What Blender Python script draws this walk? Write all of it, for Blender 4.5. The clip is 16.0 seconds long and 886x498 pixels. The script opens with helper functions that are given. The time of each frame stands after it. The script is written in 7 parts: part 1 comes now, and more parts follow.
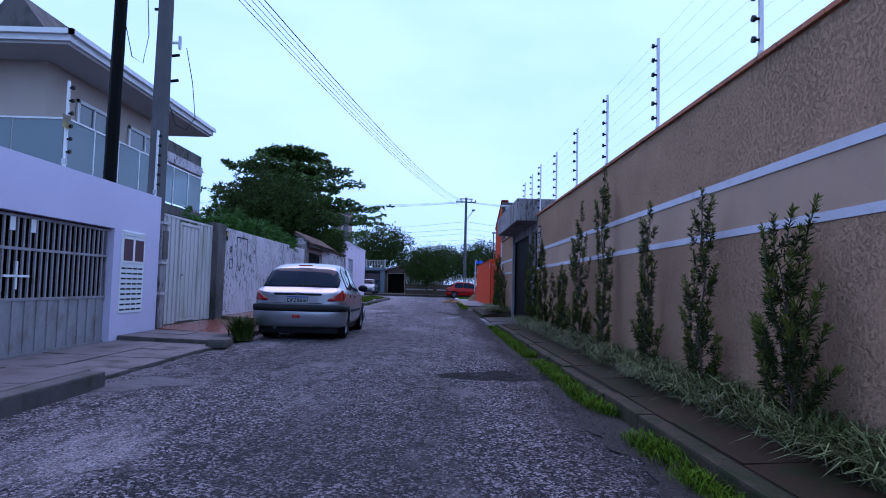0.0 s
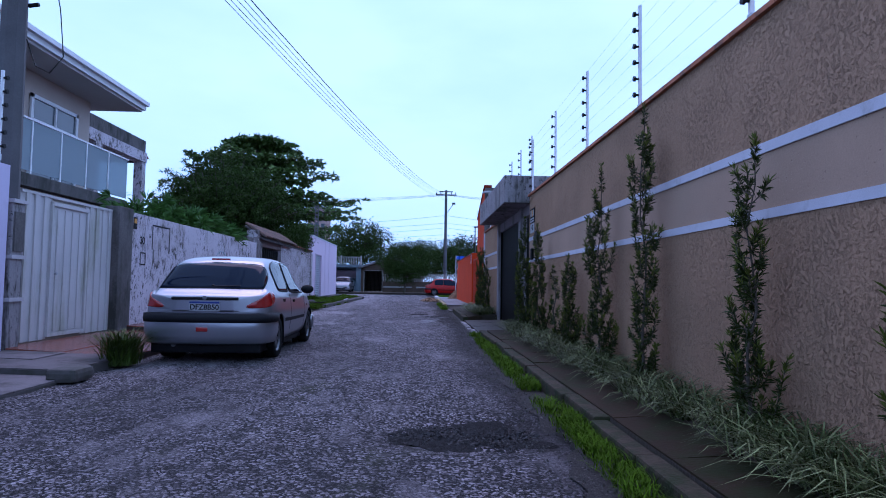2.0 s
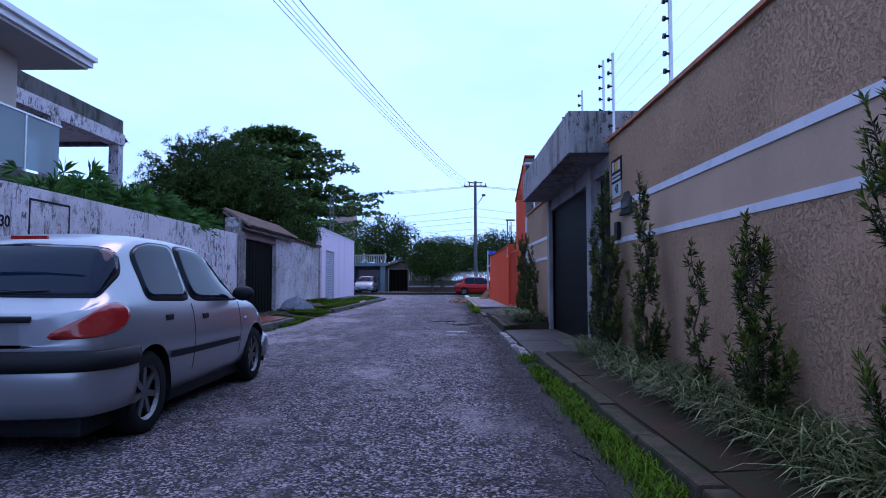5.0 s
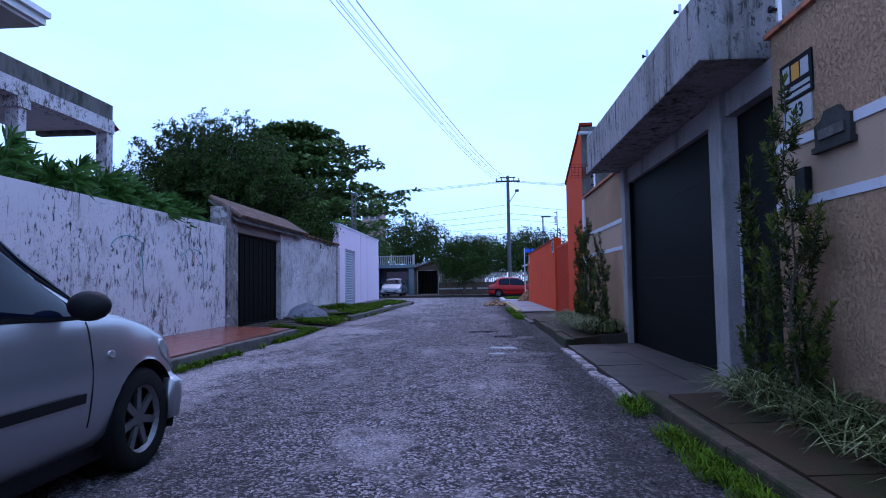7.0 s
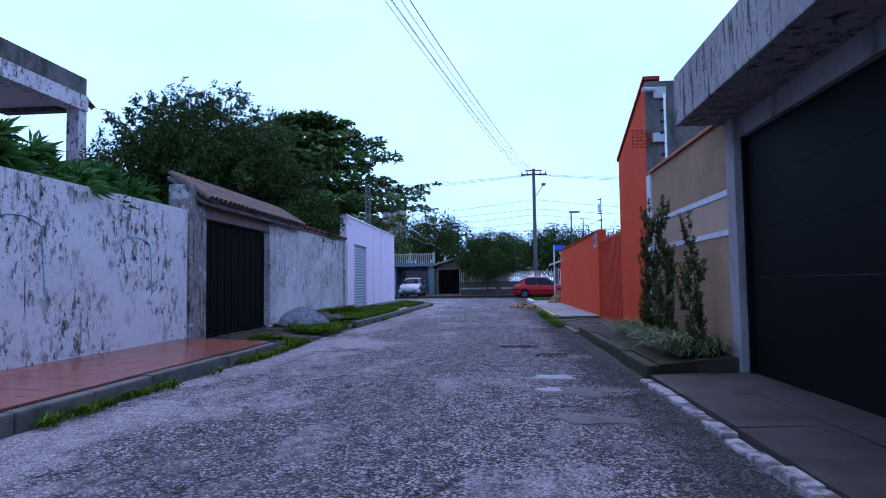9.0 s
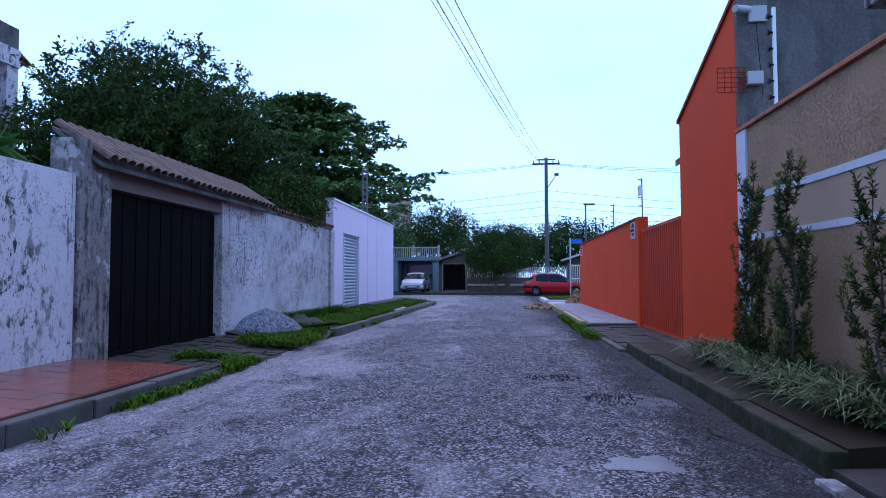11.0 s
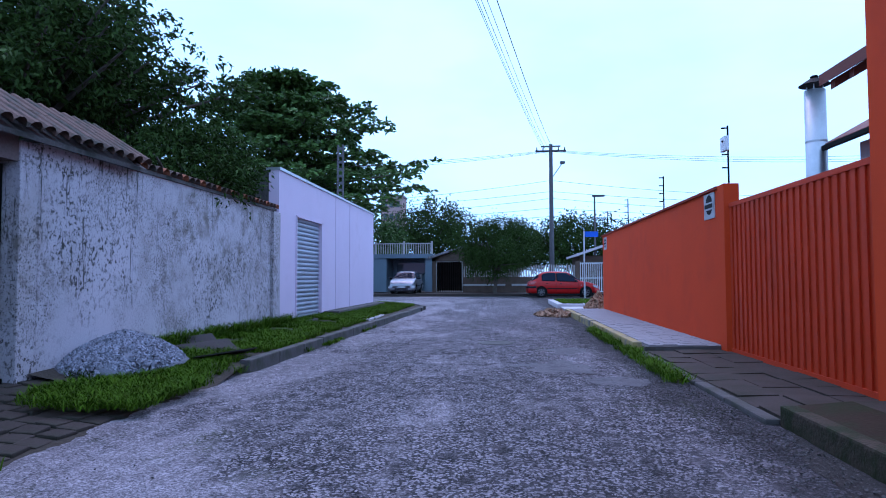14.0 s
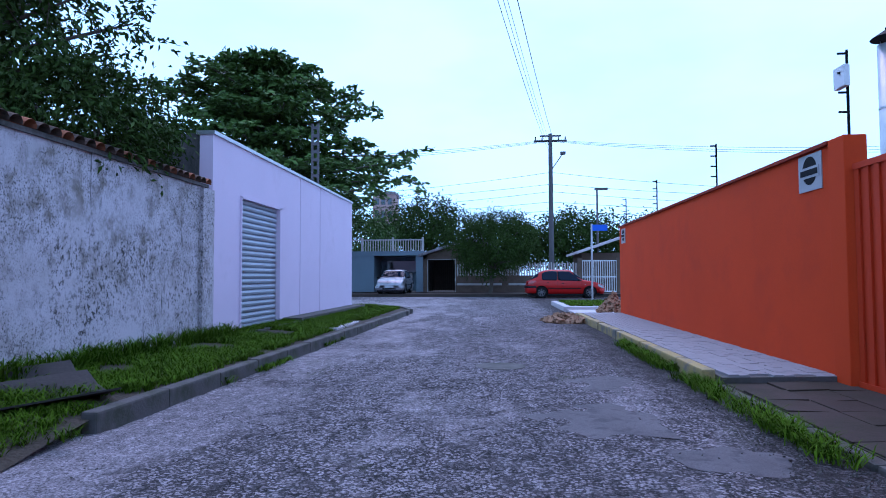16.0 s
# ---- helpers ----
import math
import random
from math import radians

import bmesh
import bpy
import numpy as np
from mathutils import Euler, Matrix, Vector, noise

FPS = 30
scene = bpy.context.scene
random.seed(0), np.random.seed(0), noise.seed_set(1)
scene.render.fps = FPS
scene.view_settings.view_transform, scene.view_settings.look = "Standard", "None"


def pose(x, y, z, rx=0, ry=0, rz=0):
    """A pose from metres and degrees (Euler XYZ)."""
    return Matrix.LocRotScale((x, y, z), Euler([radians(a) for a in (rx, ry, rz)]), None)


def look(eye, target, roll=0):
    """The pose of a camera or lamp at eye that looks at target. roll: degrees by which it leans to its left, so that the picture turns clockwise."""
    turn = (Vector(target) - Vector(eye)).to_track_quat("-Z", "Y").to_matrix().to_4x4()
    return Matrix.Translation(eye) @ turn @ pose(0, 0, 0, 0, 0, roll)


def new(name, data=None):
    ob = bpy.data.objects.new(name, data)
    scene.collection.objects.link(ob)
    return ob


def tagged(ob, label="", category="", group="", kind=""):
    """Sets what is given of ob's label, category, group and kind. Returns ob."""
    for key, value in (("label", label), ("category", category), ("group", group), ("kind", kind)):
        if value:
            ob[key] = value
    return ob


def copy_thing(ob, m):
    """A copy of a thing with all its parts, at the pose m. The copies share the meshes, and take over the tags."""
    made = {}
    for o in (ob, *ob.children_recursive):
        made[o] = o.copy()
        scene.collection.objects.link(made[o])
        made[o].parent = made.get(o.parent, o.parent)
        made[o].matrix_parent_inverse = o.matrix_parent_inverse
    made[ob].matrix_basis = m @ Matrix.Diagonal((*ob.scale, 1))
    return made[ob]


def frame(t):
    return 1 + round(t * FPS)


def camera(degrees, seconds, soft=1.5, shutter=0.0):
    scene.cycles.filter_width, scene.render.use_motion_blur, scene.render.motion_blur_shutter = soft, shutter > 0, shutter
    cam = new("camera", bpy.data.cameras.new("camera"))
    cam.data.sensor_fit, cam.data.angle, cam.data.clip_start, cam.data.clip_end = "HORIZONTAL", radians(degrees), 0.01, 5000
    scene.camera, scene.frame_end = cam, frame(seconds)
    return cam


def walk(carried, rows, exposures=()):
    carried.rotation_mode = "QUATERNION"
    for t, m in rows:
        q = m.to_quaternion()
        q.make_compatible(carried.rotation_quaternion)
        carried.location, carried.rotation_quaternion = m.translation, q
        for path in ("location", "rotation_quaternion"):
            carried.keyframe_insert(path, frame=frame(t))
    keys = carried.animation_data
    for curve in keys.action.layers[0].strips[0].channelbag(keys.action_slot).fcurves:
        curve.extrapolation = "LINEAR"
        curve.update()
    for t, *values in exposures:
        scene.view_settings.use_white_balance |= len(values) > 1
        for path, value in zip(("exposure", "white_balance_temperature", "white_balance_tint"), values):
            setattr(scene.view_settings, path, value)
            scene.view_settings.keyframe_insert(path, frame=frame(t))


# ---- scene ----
cam = camera(70.5, 16.0, 1.0)
PATH = [
    (0, (0.0, 0.0, 1.078), (0.017, 1.996, 1.196), 1.5),
    (0.5, (0.062, 0.876, 1.085), (0.099, 2.872, 1.205), 1.3),
    (1, (0.122, 1.586, 1.101), (0.176, 3.582, 1.218), 1.3),
    (1.5, (0.206, 2.46, 1.103), (0.275, 4.456, 1.21), 1.1),
    (2, (0.271, 3.182, 1.113), (0.347, 5.177, 1.222), 0.9),
    (2.5, (0.338, 3.908, 1.129), (0.412, 5.903, 1.238), 0.7),
    (3, (0.389, 4.789, 1.136), (0.457, 6.785, 1.247), 0.7),
    (3.5, (0.418, 5.54, 1.124), (0.472, 7.537, 1.234), 0.8),
    (4, (0.451, 6.312, 1.122), (0.484, 8.309, 1.227), 0.5),
    (6.5, (0.282, 10.391, 1.037), (0.188, 12.385, 1.142), -0.7),
    (7, (0.231, 11.267, 1.054), (0.117, 13.261, 1.166), -0.9),
    (7.5, (0.186, 12.011, 1.054), (0.049, 14.004, 1.163), -0.7),
    (8, (0.112, 12.874, 1.067), (-0.047, 14.863, 1.176), -0.5),
    (8.5, (0.069, 13.633, 1.06), (-0.104, 15.622, 1.168), -0.8),
    (9, (0.015, 14.356, 1.072), (-0.167, 16.345, 1.183), -0.8),
    (11.5, (-0.281, 18.504, 1.157), (-0.484, 20.492, 1.249), -0.1),
    (12, (-0.335, 19.408, 1.162), (-0.535, 21.395, 1.258), -0.5),
    (12.5, (-0.389, 20.119, 1.161), (-0.588, 22.107, 1.252), -0.1),
    (13, (-0.428, 20.825, 1.154), (-0.626, 22.814, 1.245), 0.2),
    (13.5, (-0.456, 21.722, 1.16), (-0.652, 23.71, 1.249), -0.1),
    (14, (-0.513, 22.454, 1.148), (-0.704, 24.442, 1.24), -0.2),
    (14.5, (-0.578, 23.281, 1.147), (-0.765, 25.27, 1.237), 0.2),
    (15, (-0.616, 23.998, 1.146), (-0.802, 25.987, 1.232), 0.2),
    (15.5, (-0.645, 24.698, 1.152), (-0.827, 26.688, 1.238), -0.1),
    (16, (-0.685, 25.541, 1.135), (-0.856, 27.532, 1.224), -0.2),
]
walk(cam, [(t, look(eye, target, roll)) for t, eye, target, roll in PATH],
     [(0, -0.66, 5250, 46), (4, -0.60, 5250, 46), (9, -0.42, 5150, 41), (16, -0.27, 5100, 37)])

# ---- light ----
world = bpy.data.worlds.new("overcast_sky")
scene.world = world
world.use_nodes = True
wn, wl = world.node_tree.nodes, world.node_tree.links
wbg = wn["Background"]
sky = wn.new("ShaderNodeTexSky")
sky.sky_type = 'NISHITA'
sky.sun_disc = False
sky.sun_elevation, sky.sun_rotation = radians(61), radians(-5)
wco = wn.new("ShaderNodeTexCoord")
wmap = wn.new("ShaderNodeMapping")
wmap.inputs["Scale"].default_value = (1.0, 1.0, 2.6)
wnoise = wn.new("ShaderNodeTexNoise")
wnoise.inputs["Scale"].default_value = 3.2
wnoise.inputs["Detail"].default_value = 6.0
wramp = wn.new("ShaderNodeValToRGB")
wramp.color_ramp.elements[0].position, wramp.color_ramp.elements[0].color = 0.36, (6.0, 9.9, 12.0, 1)
wramp.color_ramp.elements[1].position, wramp.color_ramp.elements[1].color = 0.62, (6.9, 10.9, 12.6, 1)
wmix = wn.new("ShaderNodeMixRGB")
wmix.inputs[0].default_value = 0.93
wl.new(wco.outputs["Generated"], wmap.inputs[0])
wl.new(wmap.outputs[0], wnoise.inputs["Vector"])
wl.new(wnoise.outputs[0], wramp.inputs[0])
wl.new(sky.outputs[0], wmix.inputs[1])
wl.new(wramp.outputs[0], wmix.inputs[2])
wl.new(wmix.outputs[0], wbg.inputs[0])
wbg.inputs[1].default_value = 0.160
sun_data = bpy.data.lights.new("sun", "SUN")
sun_data.energy, sun_data.angle, sun_data.color = 1.6, radians(40), (1.0, 0.76, 0.72)
sun = new("sun", sun_data)
sun.matrix_world = look((0, 0, 40), (2, -22, 0))


# ---- materials ----
def material(name, colour, rough=0.8, metal=0.0, vary=0.12, scale=3.0, fine=60.0, bump=0.15, dist=0.01,
             stain=None, stain_scale=1.2, stain_lo=0.5, stain_hi=0.7, stain_stretch=(1, 1, 1), spec=0.4, coat=0.0,
             island=False, objvary=0.0):
    """A surface with broad and fine variation of colour, stains and relief."""
    m = bpy.data.materials.new(name)
    m.use_nodes = True
    n, l = m.node_tree.nodes, m.node_tree.links
    b = n["Principled BSDF"]
    b.inputs["Roughness"].default_value, b.inputs["Metallic"].default_value = rough, metal
    b.inputs["Specular IOR Level"].default_value = spec
    b.inputs["Coat Weight"].default_value = coat
    co = n.new("ShaderNodeTexCoord")
    src = co.outputs["Object"]
    broad = n.new("ShaderNodeTexNoise")
    broad.inputs["Scale"].default_value, broad.inputs["Detail"].default_value = scale, 5
    l.new(src, broad.inputs["Vector"])
    grain = n.new("ShaderNodeTexNoise")
    grain.inputs["Scale"].default_value, grain.inputs["Detail"].default_value = fine, 4
    l.new(src, grain.inputs["Vector"])
    add = n.new("ShaderNodeMath")
    add.operation = "ADD"
    l.new(broad.outputs[0], add.inputs[0])
    l.new(grain.outputs[0], add.inputs[1])
    last = add.outputs[0]
    if island or objvary:
        geo = n.new("ShaderNodeNewGeometry") if island else n.new("ShaderNodeObjectInfo")
        out = geo.outputs["Random Per Island"] if island else geo.outputs["Random"]
        mu = n.new("ShaderNodeMath")
        mu.operation = "MULTIPLY_ADD"
        mu.inputs[1].default_value = 1.2 if island else objvary
        l.new(out, mu.inputs[0])
        l.new(last, mu.inputs[2])
        last = mu.outputs[0]
    ramp = n.new("ShaderNodeMapRange")
    top = 1.35 + (1.2 if island else objvary)
    ramp.inputs[1].default_value, ramp.inputs[2].default_value = 0.65, top
    ramp.inputs[3].default_value, ramp.inputs[4].default_value = 1 - vary, 1 + vary
    l.new(last, ramp.inputs[0])
    mul = n.new("ShaderNodeMixRGB")
    mul.blend_type = "MULTIPLY"
    mul.inputs[0].default_value = 1
    mul.inputs[1].default_value = (*colour, 1)
    l.new(ramp.outputs[0], mul.inputs[2])
    col = mul.outputs[0]
    if stain:
        mp = n.new("ShaderNodeMapping")
        mp.inputs["Scale"].default_value = stain_stretch
        l.new(src, mp.inputs[0])
        sn = n.new("ShaderNodeTexNoise")
        sn.inputs["Scale"].default_value, sn.inputs["Detail"].default_value = stain_scale, 9
        sn.inputs["Roughness"].default_value = 0.68
        l.new(mp.outputs[0], sn.inputs["Vector"])
        sr = n.new("ShaderNodeMapRange")
        sr.inputs[1].default_value, sr.inputs[2].default_value = stain_lo, stain_hi
        l.new(sn.outputs[0], sr.inputs[0])
        mx = n.new("ShaderNodeMixRGB")
        mx.inputs[2].default_value = (*stain, 1)
        l.new(sr.outputs[0], mx.inputs[0])
        l.new(col, mx.inputs[1])
        col = mx.outputs[0]
    l.new(col, b.inputs["Base Color"])
    if bump:
        bp = n.new("ShaderNodeBump")
        bp.inputs["Strength"].default_value, bp.inputs["Distance"].default_value = bump, dist
        l.new(grain.outputs[0], bp.inputs["Height"])
        l.new(bp.outputs[0], b.inputs["Normal"])
    return m


def glass(name, colour=(0.8, 0.9, 0.92), rough=0.02, clear=0.5):
    """Pane: glossy, part see-through."""
    m = bpy.data.materials.new(name)
    m.use_nodes = True
    n, l = m.node_tree.nodes, m.node_tree.links
    b = n["Principled BSDF"]
    b.inputs["Base Color"].default_value = (*colour, 1)
    b.inputs["Roughness"].default_value = rough
    b.inputs["Specular IOR Level"].default_value = 0.9
    tr = n.new("ShaderNodeBsdfTransparent")
    tr.inputs[0].default_value = (*colour, 1)
    mx = n.new("ShaderNodeMixShader")
    mx.inputs[0].default_value = clear
    l.new(b.outputs[0], mx.inputs[1])
    l.new(tr.outputs[0], mx.inputs[2])
    l.new(mx.outputs[0], n["Material Output"].inputs[0])
    return m


class Shade:
    """Short ways to add nodes to a material."""
    def __init__(self, m):
        self.n, self.l = m.node_tree.nodes, m.node_tree.links
        self.b = self.n["Principled BSDF"]
        self.co = self.n.new("ShaderNodeTexCoord").outputs["Object"]

    def put(self, socket, v):
        if hasattr(v, "links"):
            self.l.new(v, socket)
        elif isinstance(v, tuple):
            socket.default_value = (*v, 1)
        else:
            socket.default_value = v

    def op(self, kind, a, b=0.0):
        k = self.n.new("ShaderNodeMath")
        k.operation = kind
        self.put(k.inputs[0], a)
        self.put(k.inputs[1], b)
        return k.outputs[0]

    def span(self, v, lo, hi, a=0.0, b=1.0):
        r = self.n.new("ShaderNodeMapRange")
        for i, x in enumerate((v, lo, hi, a, b)):
            self.put(r.inputs[i], x)
        return r.outputs[0]

    def blend(self, f, a, b):
        k = self.n.new("ShaderNodeMixRGB")
        for i, x in enumerate((f, a, b)):
            self.put(k.inputs[i], x)
        return k.outputs[0]

    def moved(self, stretch, shift=(0, 0, 0)):
        mp = self.n.new("ShaderNodeMapping")
        mp.inputs["Scale"].default_value = stretch
        mp.inputs["Location"].default_value = shift
        self.l.new(self.co, mp.inputs[0])
        return mp.outputs[0]

    def noise(self, scale, detail=5, rough=0.6, stretch=(1, 1, 1), distort=0.0, shift=(0, 0, 0)):
        t = self.n.new("ShaderNodeTexNoise")
        for key, v in (("Scale", scale), ("Detail", detail), ("Roughness", rough), ("Distortion", distort)):
            t.inputs[key].default_value = v
        self.l.new(self.moved(stretch, shift), t.inputs["Vector"])
        return t

    def ridges(self, scale, detail, wide, stretch=(1, 1, 1), distort=0.0):
        """Crinkled lines where the noise crosses its middle value."""
        t = self.noise(scale, detail, 0.6, stretch, distort).outputs[0]
        return self.span(self.op("ABSOLUTE", self.op("SUBTRACT", t, 0.5)), wide, wide * 0.3)

    def cells(self, scale, warp_scale, warp, feature="F1"):
        """Voronoi cells on slightly warped ground."""
        w = self.n.new("ShaderNodeMixRGB")
        w.blend_type = "LINEAR_LIGHT"
        w.inputs[0].default_value = warp
        self.l.new(self.co, w.inputs[1])
        self.l.new(self.noise(warp_scale, 3).outputs["Color"], w.inputs[2])
        v = self.n.new("ShaderNodeTexVoronoi")
        v.feature = feature
        v.inputs["Scale"].default_value = scale
        self.l.new(w.outputs[0], v.inputs["Vector"])
        return v

    def colour(self):
        return self.b.inputs["Base Color"].links[0].from_socket

    def bump(self, height, strength, dist):
        bp = self.n.new("ShaderNodeBump")
        bp.inputs["Strength"].default_value, bp.inputs["Distance"].default_value = strength, dist
        self.l.new(height, bp.inputs["Height"])
        self.l.new(bp.outputs[0], self.b.inputs["Normal"])


def rough_plaster(name, colour, strength, streak):
    """Coarse trowelled render with short worm-like pits; their shade is darkened into the colour."""
    m = material(name, colour, 0.9, vary=0.16, scale=1.3, fine=90, bump=0, stain=streak, stain_scale=1.0, stain_lo=0.5, stain_hi=0.95,
                 stain_stretch=(1, 1, 0.3), spec=0.2)
    k = Shade(m)
    zone = k.span(k.noise(2.4, 4).outputs[0], 0.36, 0.60, 0.35, 1.0)
    worms = k.op("MULTIPLY", k.op("MAXIMUM", k.ridges(24, 2, 0.065, (1, 1, 0.7), 0.8), k.op("MULTIPLY", k.ridges(46, 2, 0.07, (1, 1, 0.7), 0.6), 0.8)), zone)
    broken = k.op("MULTIPLY", worms, k.span(k.noise(30, 2).outputs[0], 0.46, 0.54))
    # Pit shade mixed into the base colour, on top of the relief below.
    k.l.new(k.blend(k.op("MULTIPLY", broken, 0.34), k.colour(), (colour[0] * 0.36, colour[1] * 0.36, colour[2] * 0.38)), k.b.inputs["Base Color"])
    lumps = k.op("MULTIPLY", k.noise(38, 4, 0.6).outputs[0], 0.8)
    k.bump(k.op("SUBTRACT", lumps, broken), strength, 0.016)
    return m


def asphalt_material():
    """Worn tarmac: exposed chippings in dark binder, smooth pale worn stretches, damp dirt towards the east gutter."""
    m = material("worn_asphalt", (0.05, 0.044, 0.046), 0.9, vary=0.3, scale=0.55, fine=120, bump=0, spec=0.22)
    k = Shade(m)
    big = k.cells(40, 17, 0.035)
    sep = k.n.new("ShaderNodeSeparateColor")
    k.l.new(big.outputs["Color"], sep.inputs[0])
    stone = k.span(big.outputs["Distance"], 0.53, 0.42)
    small = k.cells(88, 40, 0.012)
    sep2 = k.n.new("ShaderNodeSeparateColor")
    k.l.new(small.outputs["Color"], sep2.inputs[0])
    grit = k.span(small.outputs["Distance"], 0.55, 0.30)
    bare = k.span(k.noise(6.5, 5, 0.65, (1, 0.7, 1)).outputs[0], 0.34, 0.50)
    crowded = k.op("MULTIPLY", stone, bare)
    binder = k.blend(k.op("MULTIPLY", grit, sep2.outputs[0]), (0.014, 0.0125, 0.013), (0.17, 0.150, 0.158))
    chips = k.blend(sep.outputs[0], (0.13, 0.114, 0.122), (0.58, 0.51, 0.55))
    rough = k.blend(k.op("MULTIPLY", crowded, 0.94), binder, chips)
    split = k.n.new("ShaderNodeSeparateXYZ")
    k.l.new(k.co, split.inputs[0])
    on = k.span(split.outputs[1], 9.0, 19.0)
    fringe = k.op("MULTIPLY", k.span(split.outputs[0], -1.5, -3.2), k.span(on, 0.0, 1.0, 0.05, 0.14))
    worn = k.span(k.op("ADD", k.noise(1.1, 9, 0.72, (1.0, 0.40, 1)).outputs[0], fringe), 0.53, 0.63)
    pores = k.span(k.noise(58, 4, 0.75).outputs[0], 0.42, 0.56)
    smooth = k.blend(pores, (0.075, 0.066, 0.070), (0.36, 0.317, 0.34))
    road = k.blend(k.op("MULTIPLY", worn, 0.84), rough, smooth)
    wear = k.span(k.noise(0.33, 6, 0.6, (1.5, 0.45, 1), 0.0, (7, 3, 0)).outputs[0], 0.44, 0.62)
    road = k.blend(k.op("MULTIPLY", wear, 0.50), road, (0.034, 0.030, 0.032))
    # Chippings mixed paler along the street, rising between y = 9 and 19.
    pale_far = k.op("MULTIPLY", k.span(on, 0.0, 1.0, 0.0, 0.40), k.op("MULTIPLY", k.op("ADD", crowded, 0.25), k.span(k.noise(9, 5, 0.75, (1, 0.7, 1)).outputs[0], 0.40, 0.60)))
    road = k.blend(pale_far, road, (0.62, 0.545, 0.59))
    gutter = k.span(k.op("ADD", split.outputs[0], k.op("MULTIPLY", k.noise(0.8, 6, 0.7, (1, 0.5, 1)).outputs[0], 1.8)), 1.62, 2.10)
    road = k.blend(k.op("MULTIPLY", gutter, 0.72), road, (0.026, 0.022, 0.021))
    moss = k.op("MULTIPLY", k.span(k.noise(1.1, 7, 0.7, (1, 0.4, 1), 0, (3, 9, 0)).outputs[0], 0.58, 0.68), k.op("SUBTRACT", 1.0, crowded))
    road = k.blend(k.op("MULTIPLY", moss, 0.55), road, (0.055, 0.062, 0.026))
    crack = k.op("MULTIPLY", k.span(k.cells(1.9, 3.0, 0.18, "DISTANCE_TO_EDGE").outputs["Distance"], 0.016, 0.004), k.span(k.noise(0.7, 3, 0.5).outputs[0], 0.53, 0.62))
    k.l.new(k.blend(k.op("MULTIPLY", crack, 0.85), road, (0.016, 0.014, 0.014)), k.b.inputs["Base Color"])
    relief = k.op("MULTIPLY", k.op("ADD", crowded, k.op("MULTIPLY", grit, 0.3)), k.op("SUBTRACT", 1.0, k.op("MULTIPLY", worn, 0.75)))
    k.bump(k.op("SUBTRACT", k.op("ADD", relief, k.op("MULTIPLY", pores, 0.12)), crack), 1.0, 0.022)
    return m


M_ASPHALT = asphalt_material()
M_EARTH = material("earth", (0.040, 0.030, 0.020), 0.95, vary=0.3, scale=0.6, fine=30, bump=0.5, dist=0.03)
M_TAN = rough_plaster("tan_rough_render", (0.385, 0.230, 0.142), 0.9, (0.285, 0.18, 0.118))
M_TAN_SMOOTH = material("tan_smooth_render", (0.395, 0.258, 0.183), 0.88, vary=0.12, scale=1.5, fine=140, bump=0, spec=0.2,
                        stain=(0.35, 0.25, 0.185), stain_scale=1.3, stain_lo=0.52, stain_hi=0.9)
k = Shade(M_TAN_SMOOTH)
# Small pits, sunk in the relief and darkened in the colour.
chips = k.op("MULTIPLY", k.span(k.noise(42, 3, 0.6, (1, 1, 0.8)).outputs[0], 0.66, 0.72), k.span(k.noise(2.5, 3).outputs[0], 0.45, 0.58))
k.l.new(k.blend(k.op("MULTIPLY", chips, 0.6), k.colour(), (0.15, 0.10, 0.07)), k.b.inputs["Base Color"])
k.bump(k.op("SUBTRACT", k.op("MULTIPLY", k.noise(60, 4).outputs[0], 0.5), chips), 0.7, 0.006)
M_WHITE_BAND = material("white_painted_band", (0.52, 0.50, 0.56), 0.75, vary=0.1, scale=4, fine=120, bump=0.2, dist=0.003,
                        stain=(0.33, 0.31, 0.33), stain_scale=5, stain_lo=0.55, stain_hi=0.8)
M_TERRACOTTA = material("terracotta", (0.36, 0.12, 0.06), 0.85, vary=0.3, scale=6, fine=70, bump=0.3, stain=(0.09, 0.07, 0.055),
                        stain_scale=5, stain_lo=0.5, stain_hi=0.66, island=True)
M_CONCRETE = material("weathered_concrete", (0.27, 0.24, 0.25), 0.9, vary=0.2, scale=1.6, fine=50, bump=0.35, dist=0.008,
                      stain=(0.08, 0.075, 0.065), stain_scale=1.6, stain_lo=0.5, stain_hi=0.72, stain_stretch=(1, 1, 0.28))
M_GARAGE = material("weathered_grey_render", (0.25, 0.222, 0.232), 0.92, vary=0.25, scale=2, fine=60, bump=0.4, dist=0.006,
                    stain=(0.09, 0.08, 0.07), stain_scale=2.4, stain_lo=0.5, stain_hi=0.72, stain_stretch=(1, 1, 0.3))
M_PALE_CONCRETE = material("pale_concrete", (0.46, 0.42, 0.44), 0.9, vary=0.15, scale=2, fine=60, bump=0.3, dist=0.006,
                           stain=(0.2, 0.19, 0.17), stain_scale=2, stain_lo=0.55, stain_hi=0.8, stain_stretch=(1, 1, 0.3))
M_SLAB = material("damp_slab", (0.050, 0.039, 0.033), 0.7, vary=0.3, scale=1.2, fine=45, bump=0.35, dist=0.008,
                  stain=(0.028, 0.028, 0.018), stain_scale=1.5, stain_lo=0.46, stain_hi=0.7, objvary=0.5, spec=0.12)
M_DRIVE = material("damp_driveway_concrete", (0.046, 0.039, 0.037), 0.6, vary=0.35, scale=1.1, fine=45, bump=0.4, dist=0.008,
                   stain=(0.024, 0.020, 0.017), stain_scale=1.7, stain_lo=0.46, stain_hi=0.62, objvary=0.3, spec=0.18)
